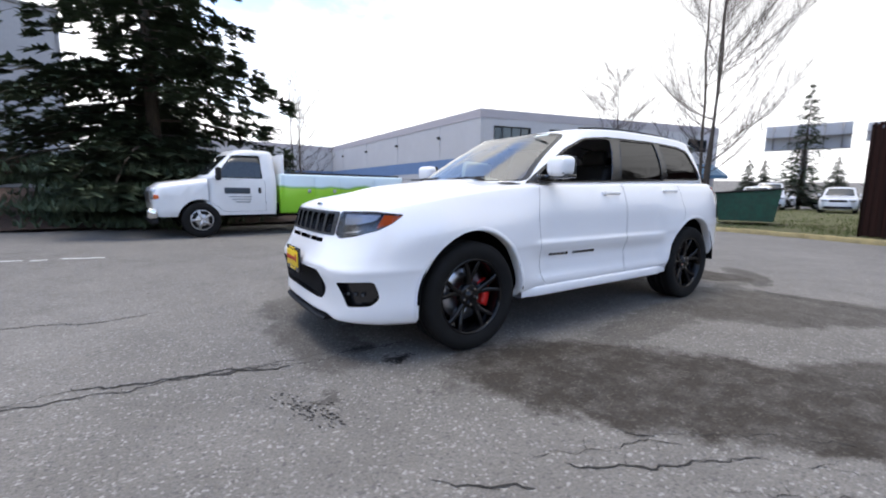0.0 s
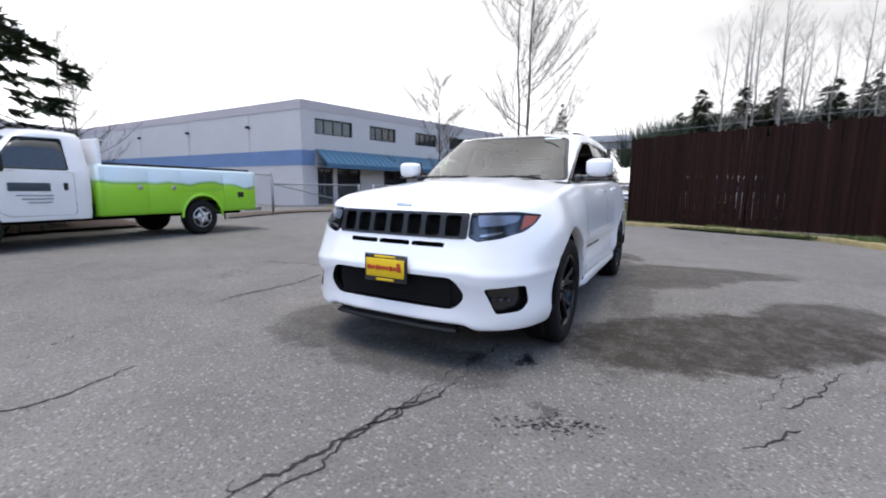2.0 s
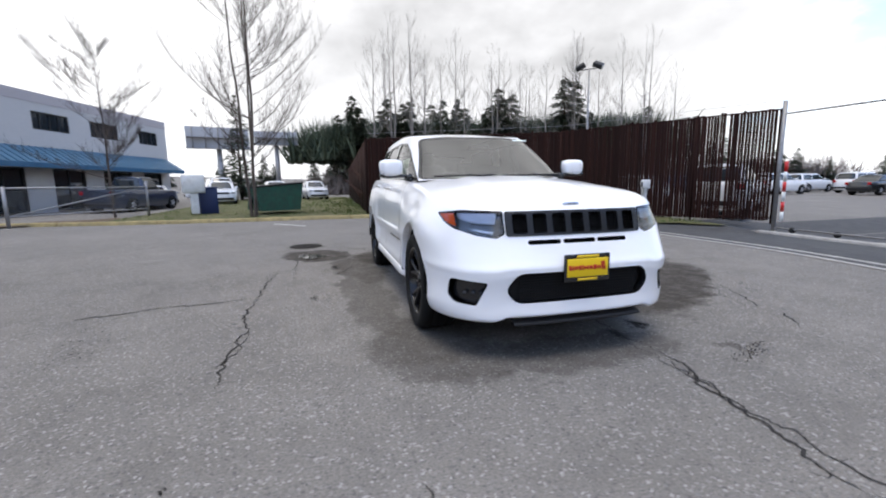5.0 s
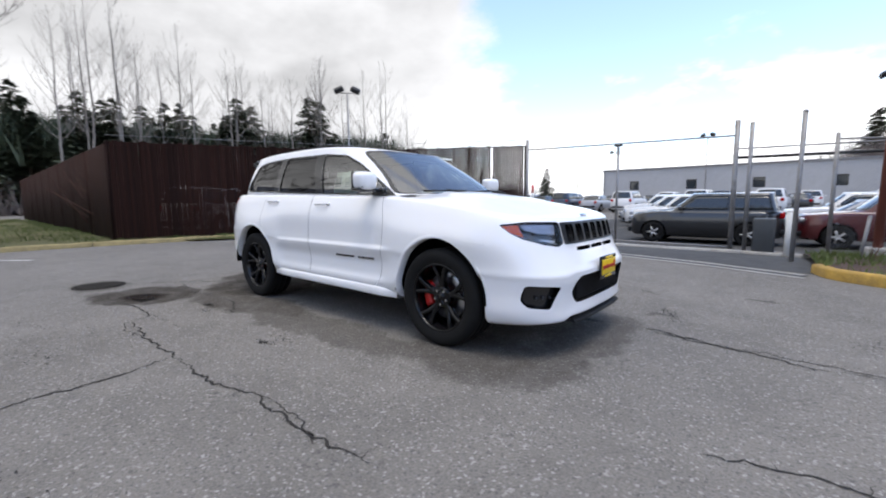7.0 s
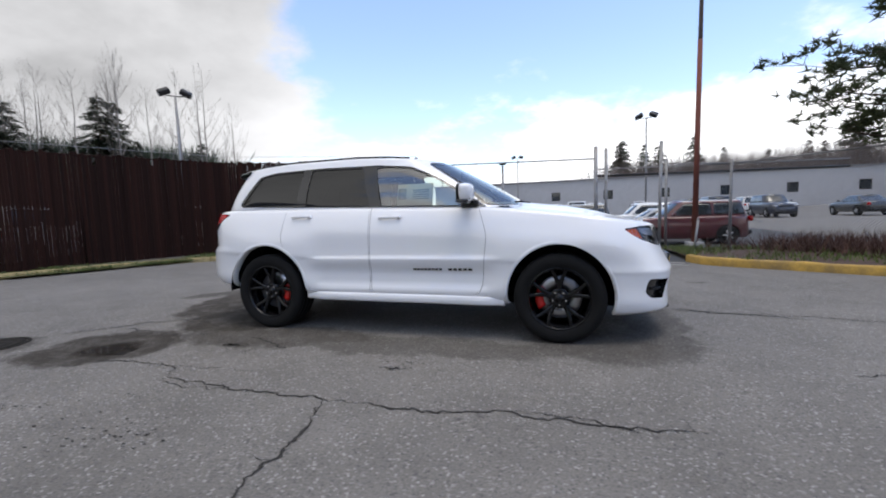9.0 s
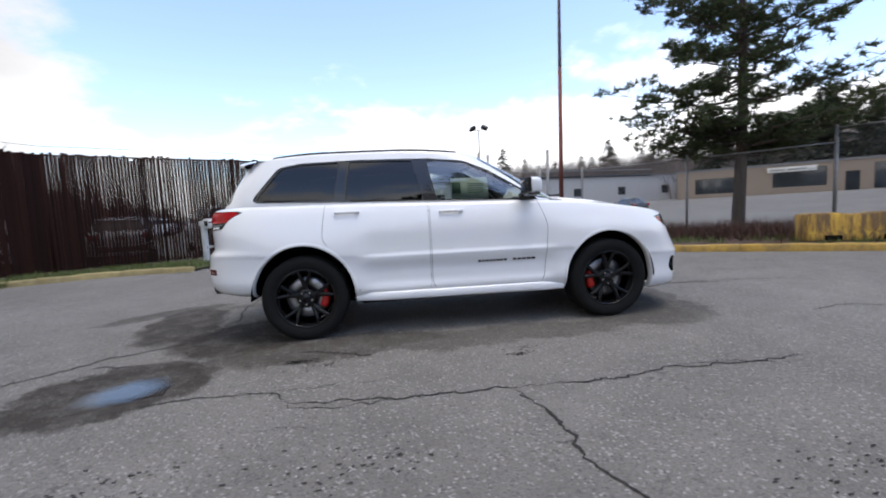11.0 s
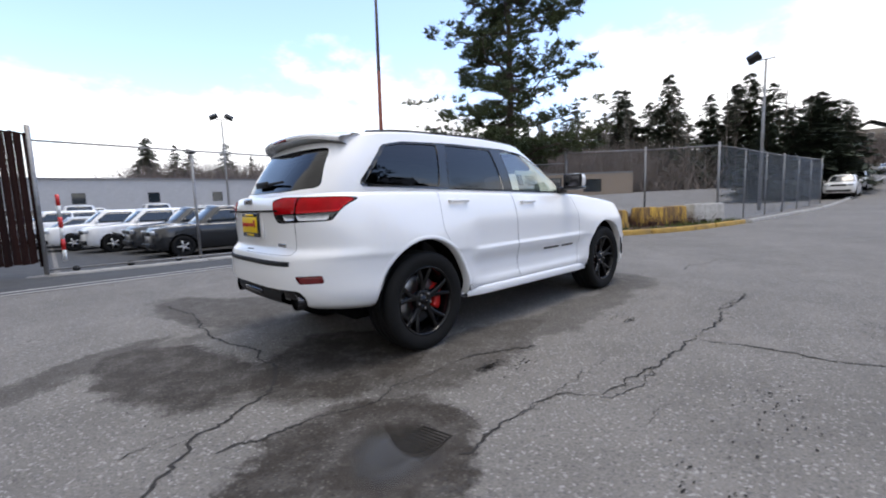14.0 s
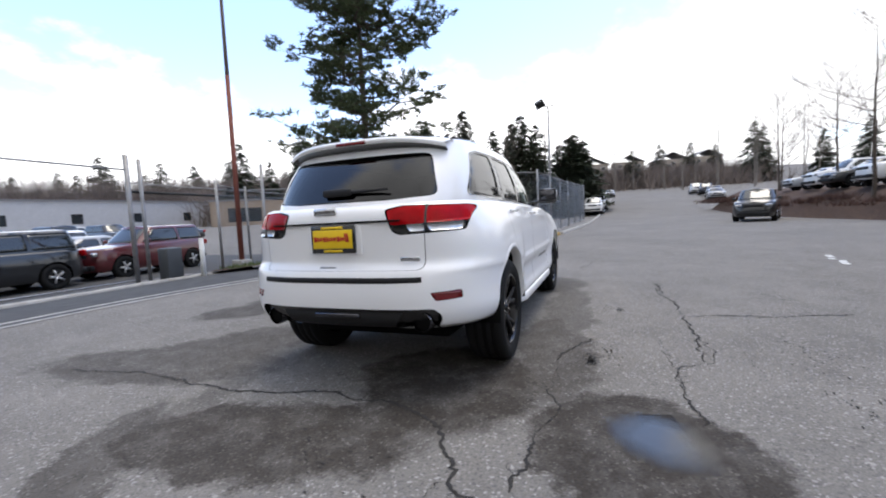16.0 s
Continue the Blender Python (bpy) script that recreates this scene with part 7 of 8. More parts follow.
TAN = plain("tan_block_wall", (0.30, 0.24, 0.19), 0.9, vary=0.1, scale=0.7, bump=0.3)
GREY_WALL = plain("grey_panel_wall", (0.33, 0.34, 0.36), 0.8, vary=0.08, scale=0.5)
PALE_WALL = plain("pale_long_wall", (0.42, 0.42, 0.43), 0.85, vary=0.1, scale=0.4, grime=(0.4, (0.3, 0.29, 0.28)))
ROOFING = plain("grey_roofing", (0.2, 0.2, 0.21), 0.9)


def frame_of(a, b):
    """A place on a wall: along it, out of it, up."""
    a, b = Vector(a), Vector(b)
    d = (b - a).normalized()
    return a, d, Vector((d.y, -d.x)), math.degrees(math.atan2(d.y, d.x))


def wall_box(name, a, b, z0, z1, t, m, parent, out=0.0, s0=0.0, s1=None, label=""):
    a, d, n, turn = frame_of(a, b)
    L = (Vector(b) - a).length if s1 is None else s1
    c = a + d * ((s0 + L) / 2) + n * (out - t / 2)
    ob = part(name, box_bm((0, 0, 0), (L - s0, t, z1 - z0), None, 0.0), m, parent, label, False)
    ob.matrix_basis = pose(c.x, c.y, (z0 + z1) / 2, 0, 0, turn)
    return ob


def wall_window(parent, a, b, s0, s1, z0, z1, panes, out=0.0, m=None):
    """A framed window standing in a wall."""
    a, d, n, turn = frame_of(a, b)
    c = a + d * ((s0 + s1) / 2) + n * out
    w, h = s1 - s0, z1 - z0
    bm = bmesh.new()
    for cx, cz, sx, sz in ((0, h / 2, w, 0.09), (0, -h / 2, w, 0.09), (-w / 2, 0, 0.09, h), (w / 2, 0, 0.09, h)):
        add_box(bm, (cx, 0, cz), (sx + 0.04, 0.16, sz), None, 0.0)
    for k in range(1, panes):
        add_box(bm, (-w / 2 + w * k / panes, 0.02, 0), (0.05, 0.1, h))
    win = part("window", bm, BLACK_STEEL if m is None else m, parent, "", False)
    win.matrix_basis = pose(c.x, c.y, (z0 + z1) / 2, 0, 0, turn)
    for k in range(panes):
        p = part("pane", box_bm((-w / 2 + w * (k + 0.5) / panes, 0.03, 0), (w / panes - 0.05, 0.03, h - 0.06)), PANE, win, "", False)
    return win


def office_building():
    K, E, S1, S2 = (-13.7, -18.2), (-33.5, -13.3), (-14.4, -48.0), (4.0, -47.0)
    b = thing("office_building", Matrix(), "white two-storey office building with a blue band and awning", "building")
    H = 6.25
    LF = (Vector(E) - Vector(K)).length
    # front facade built round its openings
    ups = [(0.9, 3.6), (5.0, 7.3), (9.2, 11.5), (13.0, 15.3), (17.3, 19.3)]
    lows = [(1.0, 2.1), (2.4, 4.2), (6.2, 8.4), (10.0, 12.2), (13.6, 16.2), (17.4, 19.4)]
    wall_box("wall", K, E, 5.28, 5.72, 0.3, STUCCO, b)
    wall_box("parapet", K, E, 5.72, H, 0.36, STUCCO_PINK, b, 0.03)
    wall_box("wall", K, E, 2.35, 4.35, 0.3, STUCCO, b)
    prev = 0.0
    for s0, s1 in ups:
        wall_box("wall", K, E, 4.35, 5.28, 0.3, STUCCO, b, 0, prev, s0)
        wall_window(b, K, E, s0, s1, 4.37, 5.26, 4, -0.12)
        prev = s1
    wall_box("wall", K, E, 4.35, 5.28, 0.3, STUCCO, b, 0, prev, LF)
    prev = 0.0
    for s0, s1 in lows:
        wall_box("wall", K, E, 0.0, 2.35, 0.3, STUCCO, b, 0, prev, s0)
        wall_window(b, K, E, s0, s1, 0.12, 2.33, 2, -0.12, plain("dark_frame", (0.05, 0.03, 0.03), 0.5) if s0 == 1.0 else None)
        prev = s1
    wall_box("wall", K, E, 0.0, 2.35, 0.3, STUCCO, b, 0, prev, LF)
    wall_box("blue_band", K, E, 2.45, 3.35, 0.02, BLUE_BAND, b, 0.02, 0.0, 0.85)
    # sloping standing-seam awning
    a, d, n, turn = frame_of(K, E)
    aw = part("awning", quad_grid([[tuple(a.to_3d() + d.to_3d() * s + n.to_3d() * o + Vector((0, 0, z))) for o, z in ((0.0, 3.42), (0.05, 3.44), (1.35, 2.55), (1.35, 2.30), (1.30, 2.30), (0.0, 2.62))] for s in (0.85, 5, 10, 15, LF - 0.3)]), AWNING, b, "blue standing-seam metal awning", False)
    for k in range(46):
        s = 0.95 + k * 0.41
        p0, p1 = a + d * s + n * 0.05, a + d * s + n * 1.35
        part("seam", tube_bm((p0.x, p0.y, 3.46), (p1.x, p1.y, 2.57), 0.022, None, 4), AWNING, aw)
    # side walls with the blue band
    for p, q in ((S1, K), (S2, S1)):
        wall_box("wall", p, q, 0.0, 5.72, 0.3, STUCCO, b)
        wall_box("parapet", p, q, 5.72, H, 0.36, STUCCO_PINK, b, 0.03)
        wall_box("blue_band", p, q, 2.45, 3.35, 0.02, BLUE_BAND, b, 0.018)
        L = (Vector(q) - Vector(p)).length
        for k in range(4):
            s = L * (k + 0.6) / 4.3
            aa, dd, nn, tt = frame_of(p, q)
            c = aa + dd * s + nn * 0.12
            part("wall_lamp", box_bm((c.x, c.y, 4.9), (0.22, 0.22, 0.16), None, 0.03), BLACK_STEEL, b)
            part("panel_joint", box_bm((c.x - nn.x * 0.118, c.y - nn.y * 0.118, 2.86), (0.03, 0.03, 5.7)), PALE_WALL, b, "", False)
    roof = bmesh.new()
    roof.faces.new([roof.verts.new((*p, 5.9)) for p in (K, E, (-40, -45), S1)])
    part("roof", roof, ROOFING, b, "", False)
    roof = bmesh.new()
    roof.faces.new([roof.verts.new((*p, 5.9)) for p in (S1, (-14, -70), (6, -70), S2)])
    part("roof_wing", roof, ROOFING, b, "", False)
    return b


office_building()


def plain_building(name, a, b, depth, h, m, label, wins=(), roof_over=0.15, z=0.0, doors=()):
    """A plain block with its openings on the side seen."""
    t = thing(name, Matrix(), label, "building")
    A, d, n, turn = frame_of(a, b)
    L = (Vector(b) - A).length
    B = Vector(b)
    C, D = B - n * depth, A - n * depth
    holes = sorted([(s0, s1, z0, z1) for s0, s1, z0, z1 in list(wins) + list(doors)])
    prev = 0.0
    for s0, s1, z0, z1 in holes:
        if s0 > prev + 0.01:
            wall_box("wall", a, b, z, z + h, 0.3, m, t, 0, prev, s0)
        if z0 > 0.02:
            wall_box("wall", a, b, z, z + z0, 0.3, m, t, 0, s0, s1)
        wall_box("wall", a, b, z + z1, z + h, 0.3, m, t, 0, s0, s1)
        wall_window(t, a, b, s0, s1, z + z0, z + z1, max(1, int((s1 - s0) / 1.6)), -0.14)
        prev = s1
    wall_box("wall", a, b, z, z + h, 0.3, m, t, 0, prev, L)
    for p, q in ((B, C), (C, D), (D, A)):
        wall_box("wall", tuple(p), tuple(q), z, z + h, 0.3, m, t)
    bm = bmesh.new()
    o = roof_over
    pts = [A - d * o + n * o, B + d * o + n * o, C + d * o - n * o, D - d * o - n * o]
    lo = [bm.verts.new((p.x, p.y, z + h)) for p in pts]
    hi = [bm.verts.new((p.x, p.y, z + h + 0.22)) for p in pts]
    bm.faces.new(hi)
    bm.faces.new(lo[::-1])
    for k in range(4):
        bm.faces.new((lo[k], lo[(k + 1) % 4], hi[(k + 1) % 4], hi[k]))
    part("roof", bm, ROOFING, t, "", False)
    return t


# long pale building behind the car lot
plain_building("warehouse", (-20, 64), (75, 60), 14, 5.2, PALE_WALL, "long pale low warehouse behind the parked cars", [(4 + 7.5 * k, 5.3 + 7.5 * k, 2.3, 3.6) for k in range(12)])
# tan low building beyond the chain-link fence
plain_building("tan_store", (35, 45), (57, 22), 14, 3.3, TAN, "low tan masonry store with dark windows", [(9.5, 14.0, 0.9, 2.9), (17.5, 22.0, 0.3, 2.9), (2.0, 6.0, 0.6, 2.4), (25.0, 27.5, 0.8, 2.6)], 0.1, 0.95, [(15.4, 16.5, 0.0, 2.2)])
part_sign = thing("store_sign", pose(42.6, 36.9, 3.75, 0, 0, -46), "plain white sign board on a tan wall", "sign")
part("board", box_bm((0, -0.2, 0), (4.2, 0.1, 0.55), None, 0.02), WHITE_POST, part_sign)
for x, w in ((-1.2, 1.2), (0.5, 1.5)):
    part("sign_bar", box_bm((x, -0.256, 0), (w, 0.012, 0.16)), GREY_WALL, part_sign)
# grey hall beyond the road on the left of the truck
plain_building("grey_hall", (22, -32), (8.2, -35.5), 20, 11.5, GREY_WALL, "tall plain grey hall above the bank", [], 0.1, 0.9)
# grey building and houses uphill
plain_building("grey_annex", (46, -26), (34, -30), 16, 7.5, GREY_WALL, "grey building above the road bank", [(2, 4.5, 3.5, 5.2), (7, 9.5, 3.5, 5.2)], 0.2, 1.6)


def house(x, y, turn, z, w, h, m, label):
    t = thing("house", pose(x, y, z, 0, 0, turn), label, "house", "houses on the hill")
    part("wall", box_bm((0, 0, h / 2), (w, 9, h)), m, t, "", False)
    bm = quad_grid([[(sx * (w / 2 + 0.4), y0, z0) for y0, z0 in ((-5.2, h - 0.2), (0, h + 2.2), (5.2, h - 0.2))] for sx in (-1, 1)])
    part("roof", bm, ROOFING, t, "", False)
    for k in range(3):
        for r in range(2):
            wn_ = part("window", box_bm((-w / 2 - 0.03, -3 + 3 * k, 1.6 + 2.8 * r), (0.08, 1.3, 1.4)), FRAME, t, "", False)
            part("pane", box_bm((-w / 2 - 0.08, -3 + 3 * k, 1.6 + 2.8 * r), (0.04, 1.1, 1.2)), PANE, wn_, "", False)
    return t


HOUSE_M = plain("beige_siding", (0.32, 0.28, 0.24), 0.9, vary=0.08)
for k, (x, y, tt) in enumerate(((150, 2, 4), (158, -9, 8), (152, -21, 12), (165, -33, 14), (170, 12, 0))):
    house(x, y, tt, ground_z(x, y) - 0.3, 9, 6, HOUSE_M, "beige two-storey house on the hill")
# retaining bank with a dark hedge by the road
rows = []
for i in range(30):
    s = i / 29
    cx, cy = 40 - 32 * s, -10.6 - 3.9 * s + 1.0 * math.sin(3 * s)
    rows.append([(cx, cy - o, ground_z(cx, cy) + z + 0.1 * noise.noise(Vector((i * 0.7, o, 2)))) for o, z in ((0.0, -0.05), (0.5, 0.45), (1.2, 1.0), (2.2, 1.5), (9.0, 1.55), (14.0, 1.5))])
bm = quad_grid(rows)
bmesh.ops.recalc_face_normals(bm, faces=bm.faces)
tagged(part("bank", bm, MULCH), "dark planted bank beside the road", "bank", "", "structure")

# billboards on posts
def billboard(x, y, turn, z0, w, h, label):
    t = thing("billboard", pose(x, y, 0, 0, 0, turn), label, "billboard", "billboards")
    part("panel", box_bm((0, 0, z0 + h / 2), (0.3, w, h), None, 0.02), GREY_WALL, t)
    for k in range(5):
        part("back_strut", box_bm((0.25, -w / 2 + w * (k + 0.5) / 5, z0 + h / 2), (0.12, 0.12, h)), GALV, t)
    for z in (z0 - 0.05, z0 + h * 0.5):
        part("catwalk", box_bm((0.55, 0, z), (0.7, w, 0.06)), GALV, t)
    part("mast", tube_bm((0.1, 0, 0), (0.1, 0, z0), 0.35, 0.3, 14), GALV, t)
    return t


billboard(-54.5, -14.0, 16, 6.0, 7.0, 2.6, "weathered grey billboard on a steel mast")
billboard(-62.0, -8.0, 4, 7.2, 5.8, 1.9, "grey billboard seen from behind")

# pipe gates and cabinet before the office building
def pipe_gate(a, b, label, droop=0.5):
    t = thing("pipe_gate", Matrix(), label, "gate", "pipe gates")
    a, b = Vector(a), Vector(b)
    for p, h in ((a, 1.5), (b, 1.3)):
        part("post", tube_bm((p.x, p.y, 0), (p.x, p.y, h), 0.05, None, 10), GALV, t)
    for z in (0.35, 1.25):
        part("rail", tube_bm((a.x, a.y, z), (b.x, b.y, z), 0.03, None, 8), GALV, t)
    part("brace", tube_bm((a.x, a.y, 1.25), (b.x, b.y, 0.35), 0.025, None, 8), GALV, t)
    mesh_panel(t, a, b, 0.35, 1.25, 0.1, 0.003)
    return t


pipe_gate((-7.2, -12.9), (-11.0, -11.6), "low galvanised pipe gate standing open")
pipe_gate((-15.8, -8.8), (-11.6, -11.2), "galvanised pipe gate across a drive")
chain_fence(((-4.6, -12.2), (-7.2, -12.9)), 1.6, "low chain-link fence beside a drive", 2.6)
p = thing("utility_cabinet", pose(-15.3, -6.9, 0.1, 0, 0, 15), "white metal utility cabinet on a post", "cabinet")
part("post", box_bm((0, 0, 0.45), (0.3, 0.3, 0.9), None, 0.02), WHITE_POST, p)
part("box", box_bm((0, 0, 1.25), (0.5, 0.85, 0.75), None, 0.03), WHITE_POST, p)
part("door", box_bm((0.26, 0, 1.25), (0.02, 0.72, 0.62), None, 0.006), WHITE_POST, p)
p = thing("blue_bin", pose(-16.2, -6.6, 0.05, 0, 0, 20), "dark blue plastic bin beside a cabinet", "bin")
part("bin_body", box_bm((0, 0, 0.55), (0.7, 0.7, 1.1), None, 0.04), plain("blue_plastic", (0.012, 0.025, 0.09), 0.5), p)
part("lid", box_bm((0, 0, 1.13), (0.76, 0.76, 0.07), None, 0.02), plain("blue_lid", (0.014, 0.03, 0.1), 0.5), p)

# ---- trees ----
BARK = plain("bark", (0.075, 0.058, 0.045), 0.95, vary=0.4, scale=12, bump=0.7, stretch=(1, 1, 0.25))
PALE_BARK = plain("pale_bark", (0.20, 0.18, 0.16), 0.9, vary=0.3, scale=10, bump=0.4)
TWIG = plain("winter_twigs", (0.075, 0.058, 0.050), 0.9, vary=0.3, scale=3)


def needle_mat(name, lo, hi):
    m = Mat(name)
    m.set(Base_Color=m.mix(m.math("MULTIPLY", m.island(), 1.0), m.ramp(m.noise(0.9, 4, 0.6), [(0.3, lo), (0.7, hi)]), tuple(0.55 * x for x in hi)), Roughness=0.75)
    return m.m


NEEDLES = needle_mat("dark_needles", (0.040, 0.066, 0.036), (0.085, 0.120, 0.060))
PINE = needle_mat("pine_needles", (0.042, 0.066, 0.026), (0.092, 0.118, 0.044))
FAR_NEEDLES = needle_mat("far_needles", (0.036, 0.056, 0.034), (0.075, 0.098, 0.055))


class Soup:
    """Loose small faces gathered for one mesh."""

    def __init__(self):
        self.v, self.f = [], []

    def tri(self, a, b, c):
        n = len(self.v)
        self.v += [a[:], b[:], c[:]]
        self.f.append((n, n + 1, n + 2))

    def spray(self, rg, p, d, length, width, n):
        """A feathery sprig: thin needle blades fanned about a short axis."""
        d = d.normalized()
        up = Vector((0, 0, 1))
        s = d.cross(up)
        s = s.normalized() if s.length > 1e-3 else Vector((1, 0, 0))
        for k in range(n):
            t = rg.random()
            o = p + d * length * (t - 0.3)
            out = (s * rg.choice((-1, 1)) * rg.uniform(0.5, 1.0) + d * rg.uniform(0.2, 0.9) + up * rg.uniform(-0.35, 0.35)).normalized()
            w = out.cross(up).normalized() * width * 0.27 if abs(out.z) < 0.98 else Vector((width * 0.27, 0, 0))
            self.tri(o - w, o + w, o + out * width * rg.uniform(0.6, 1.2))

    def limb(self, a, b, r0, r1, seg=4):
        a, b = Vector(a), Vector(b)
        q = (b - a).to_track_quat("Z", "Y").to_matrix()
        n = len(self.v)
        for p, r in ((a, r0), (b, r1)):
            for k in range(seg):
                w = 2 * math.pi * k / seg
                self.v.append((p + q @ Vector((r * math.cos(w), r * math.sin(w), 0)))[:])
        for k in range(seg):
            j = (k + 1) % seg
            self.f.append((n + k, n + j, n + seg + j, n + seg + k))

    def mesh(self, name, m):
        me = bpy.data.meshes.new(name)
        me.from_pydata(self.v, [], self.f)
        me.materials.append(m)
        return me


def under(name, me, parent, label=""):
    ob = new(name, me)
    ob.parent = parent
    if label:
        ob["label"] = label
    return ob


def conifer(m, height, spread, seed, label, dense=1.0, mat_=None, low=0.06, fine=1.0, group="conifers", bulk=1.0):
    """A conifer with drooping whorled limbs."""
    rg = random.Random(seed)
    t = thing("conifer_tree", m, label, "tree", group)
    wood, leaf = Soup(), Soup()
    bend = [Vector((rg.gauss(0, 0.02), rg.gauss(0, 0.02), 0)) * height * 0.3 for _ in range(2)]
    trunk = lambda z: Vector((0, 0, z)) + bend[0] * math.sin(2 * z / height)
    n = 9
    for k in range(n):
        z0, z1 = height * k / n, height * (k + 1) / n
        r = lambda z: max(0.012, height * 0.017 * (1 - z / height))
        wood.limb(trunk(z0), trunk(z1), r(z0), r(z1), 8)
    z = height * low
    while z < height * 0.985:
        f = 1 - z / height
        reach = spread * (f ** 0.85) * (0.25 + 0.75 * smooth_step(low - 0.05, low + 0.12, z / height))
        count = max(3, int((4 + 3 * f) * dense))
        for _ in range(count):
            a = rg.uniform(0, 6.283)
            L = reach * rg.uniform(0.55, 1.12)
            d = Vector((math.cos(a), math.sin(a), 0))
            p = trunk(min(height * 0.99, z + height * rg.uniform(-0.02, 0.03)))
            steps = max(2, int(3 + 3 * f))
            prev = p
            for j in range(1, steps + 1):
                s = j / steps
                q = p + d * L * s + Vector((0, 0, L * (0.18 * s - 0.42 * s * s) + 0.1 * L * max(0, 0.3 - f)))
                wood.limb(prev, q, 0.022 * L / 2 * (1.1 - s) + 0.004, 0.022 * L / 2 * (1.1 - s) * 0.8 + 0.003, 3)
                prev = q
                for _ in range(max(1, int(2.2 * dense * fine))):
                    side = Vector((-d.y, d.x, 0)) * rg.uniform(-1, 1) * (0.30 * L * (1.15 - s) + 0.05)
                    c = q + side + Vector((0, 0, -abs(side.length) * 0.25 + rg.gauss(0, 0.05 + 0.035 * L)))
                    leaf.spray(rg, c, (d + side * 0.8 / max(0.2, L)).normalized() + Vector((0, 0, -0.25)), bulk * (0.22 * L * 0.6 + 0.14), bulk * (0.16 * L * 0.6 + 0.12), int(7 * fine) + 4)
        z += height * (0.034 if fine >= 1 else 0.05) * rg.uniform(0.8, 1.25)
    under("trunk", wood.mesh("trunk", BARK), t)
    under("crown", leaf.mesh("crown", mat_ or NEEDLES), t, "dark drooping needle sprays")
    return t


def pine(m, height, seed, label):
    """A tall pine with bare lower trunk and clumped plates of needles."""
    rg = random.Random(seed)
    t = thing("pine_tree", m, label, "tree")
    wood, leaf = Soup(), Soup()
    trunk = lambda z: Vector((0.10 * math.sin(z * 0.5), 0.08 * math.sin(z * 0.37 + 1), z))
    n = 18
    for k in range(n):
        z0, z1 = height * k / n, height * (k + 1) / n
        r = lambda z: 0.035 + 0.15 * (1 - z / height) ** 1.1
        wood.limb(trunk(z0), trunk(z1), r(z0), r(z1), 12)
    limbs = []
    z = 2.2
    while z < height - 0.2:
        f = (z - 2.2) / (height - 2.2)
        reach = (2.9 if f < 0.16 else 1.8 + 1.2 * math.sin(math.pi * min(1, f * 1.05)) ** 0.8) * (1.0 if f < 0.72 else max(0.25, (1 - f) / 0.28))
        for _ in range(5 if f < 0.2 else 4 if f < 0.9 else 3):
            limbs.append((z + rg.uniform(-0.15, 0.15), rg.uniform(0, 6.283), reach * rg.uniform(0.55, 1.15)))
        z += rg.choice((0.28, 0.42, 0.75))
    for z, a, L in limbs:
        d = Vector((math.cos(a), math.sin(a), 0))
        p = trunk(z)
        prev = p
        steps = 6
        wob = [rg.gauss(0, 0.09) for _ in range(steps + 1)]
        for j in range(1, steps + 1):
            s = j / steps
            q = p + d * L * s + Vector((-d.y, d.x, 0)) * wob[j] * L + Vector((0, 0, L * (0.10 * s + 0.12 * s * s) - 0.06 * L))
            wood.limb(prev, q, 0.05 * (1.05 - s) * min(1, L / 2) + 0.006, 0.05 * (1.05 - s) * min(1, L / 2) * 0.8 + 0.005, 5)
            prev = q
            if s > 0.3:
                for _ in range(3):
                    o = Vector((rg.gauss(0, 0.20), rg.gauss(0, 0.20), rg.gauss(0.06, 0.07))) * (0.6 + 0.4 * L)
                    c = q + o
                    wood.limb(q, c, 0.010, 0.005, 3)
                    for _ in range(7):
                        cc = c + Vector((rg.gauss(0, 0.14), rg.gauss(0, 0.14), rg.gauss(0.02, 0.06)))
                        for _ in range(12):
                            v = Vector((rg.gauss(0, 1), rg.gauss(0, 1), rg.gauss(0.35, 0.6))).normalized()
                            w = v.cross(Vector((rg.gauss(0, 1), rg.gauss(0, 1), rg.gauss(0, 1)))).normalized() * 0.021
                            leaf.tri(cc - w, cc + w, cc + v * rg.uniform(0.12, 0.22))
    under("trunk", wood.mesh("trunk", BARK), t)
    under("crown", leaf.mesh("crown", PINE), t, "clumped green pine needles")
    return t


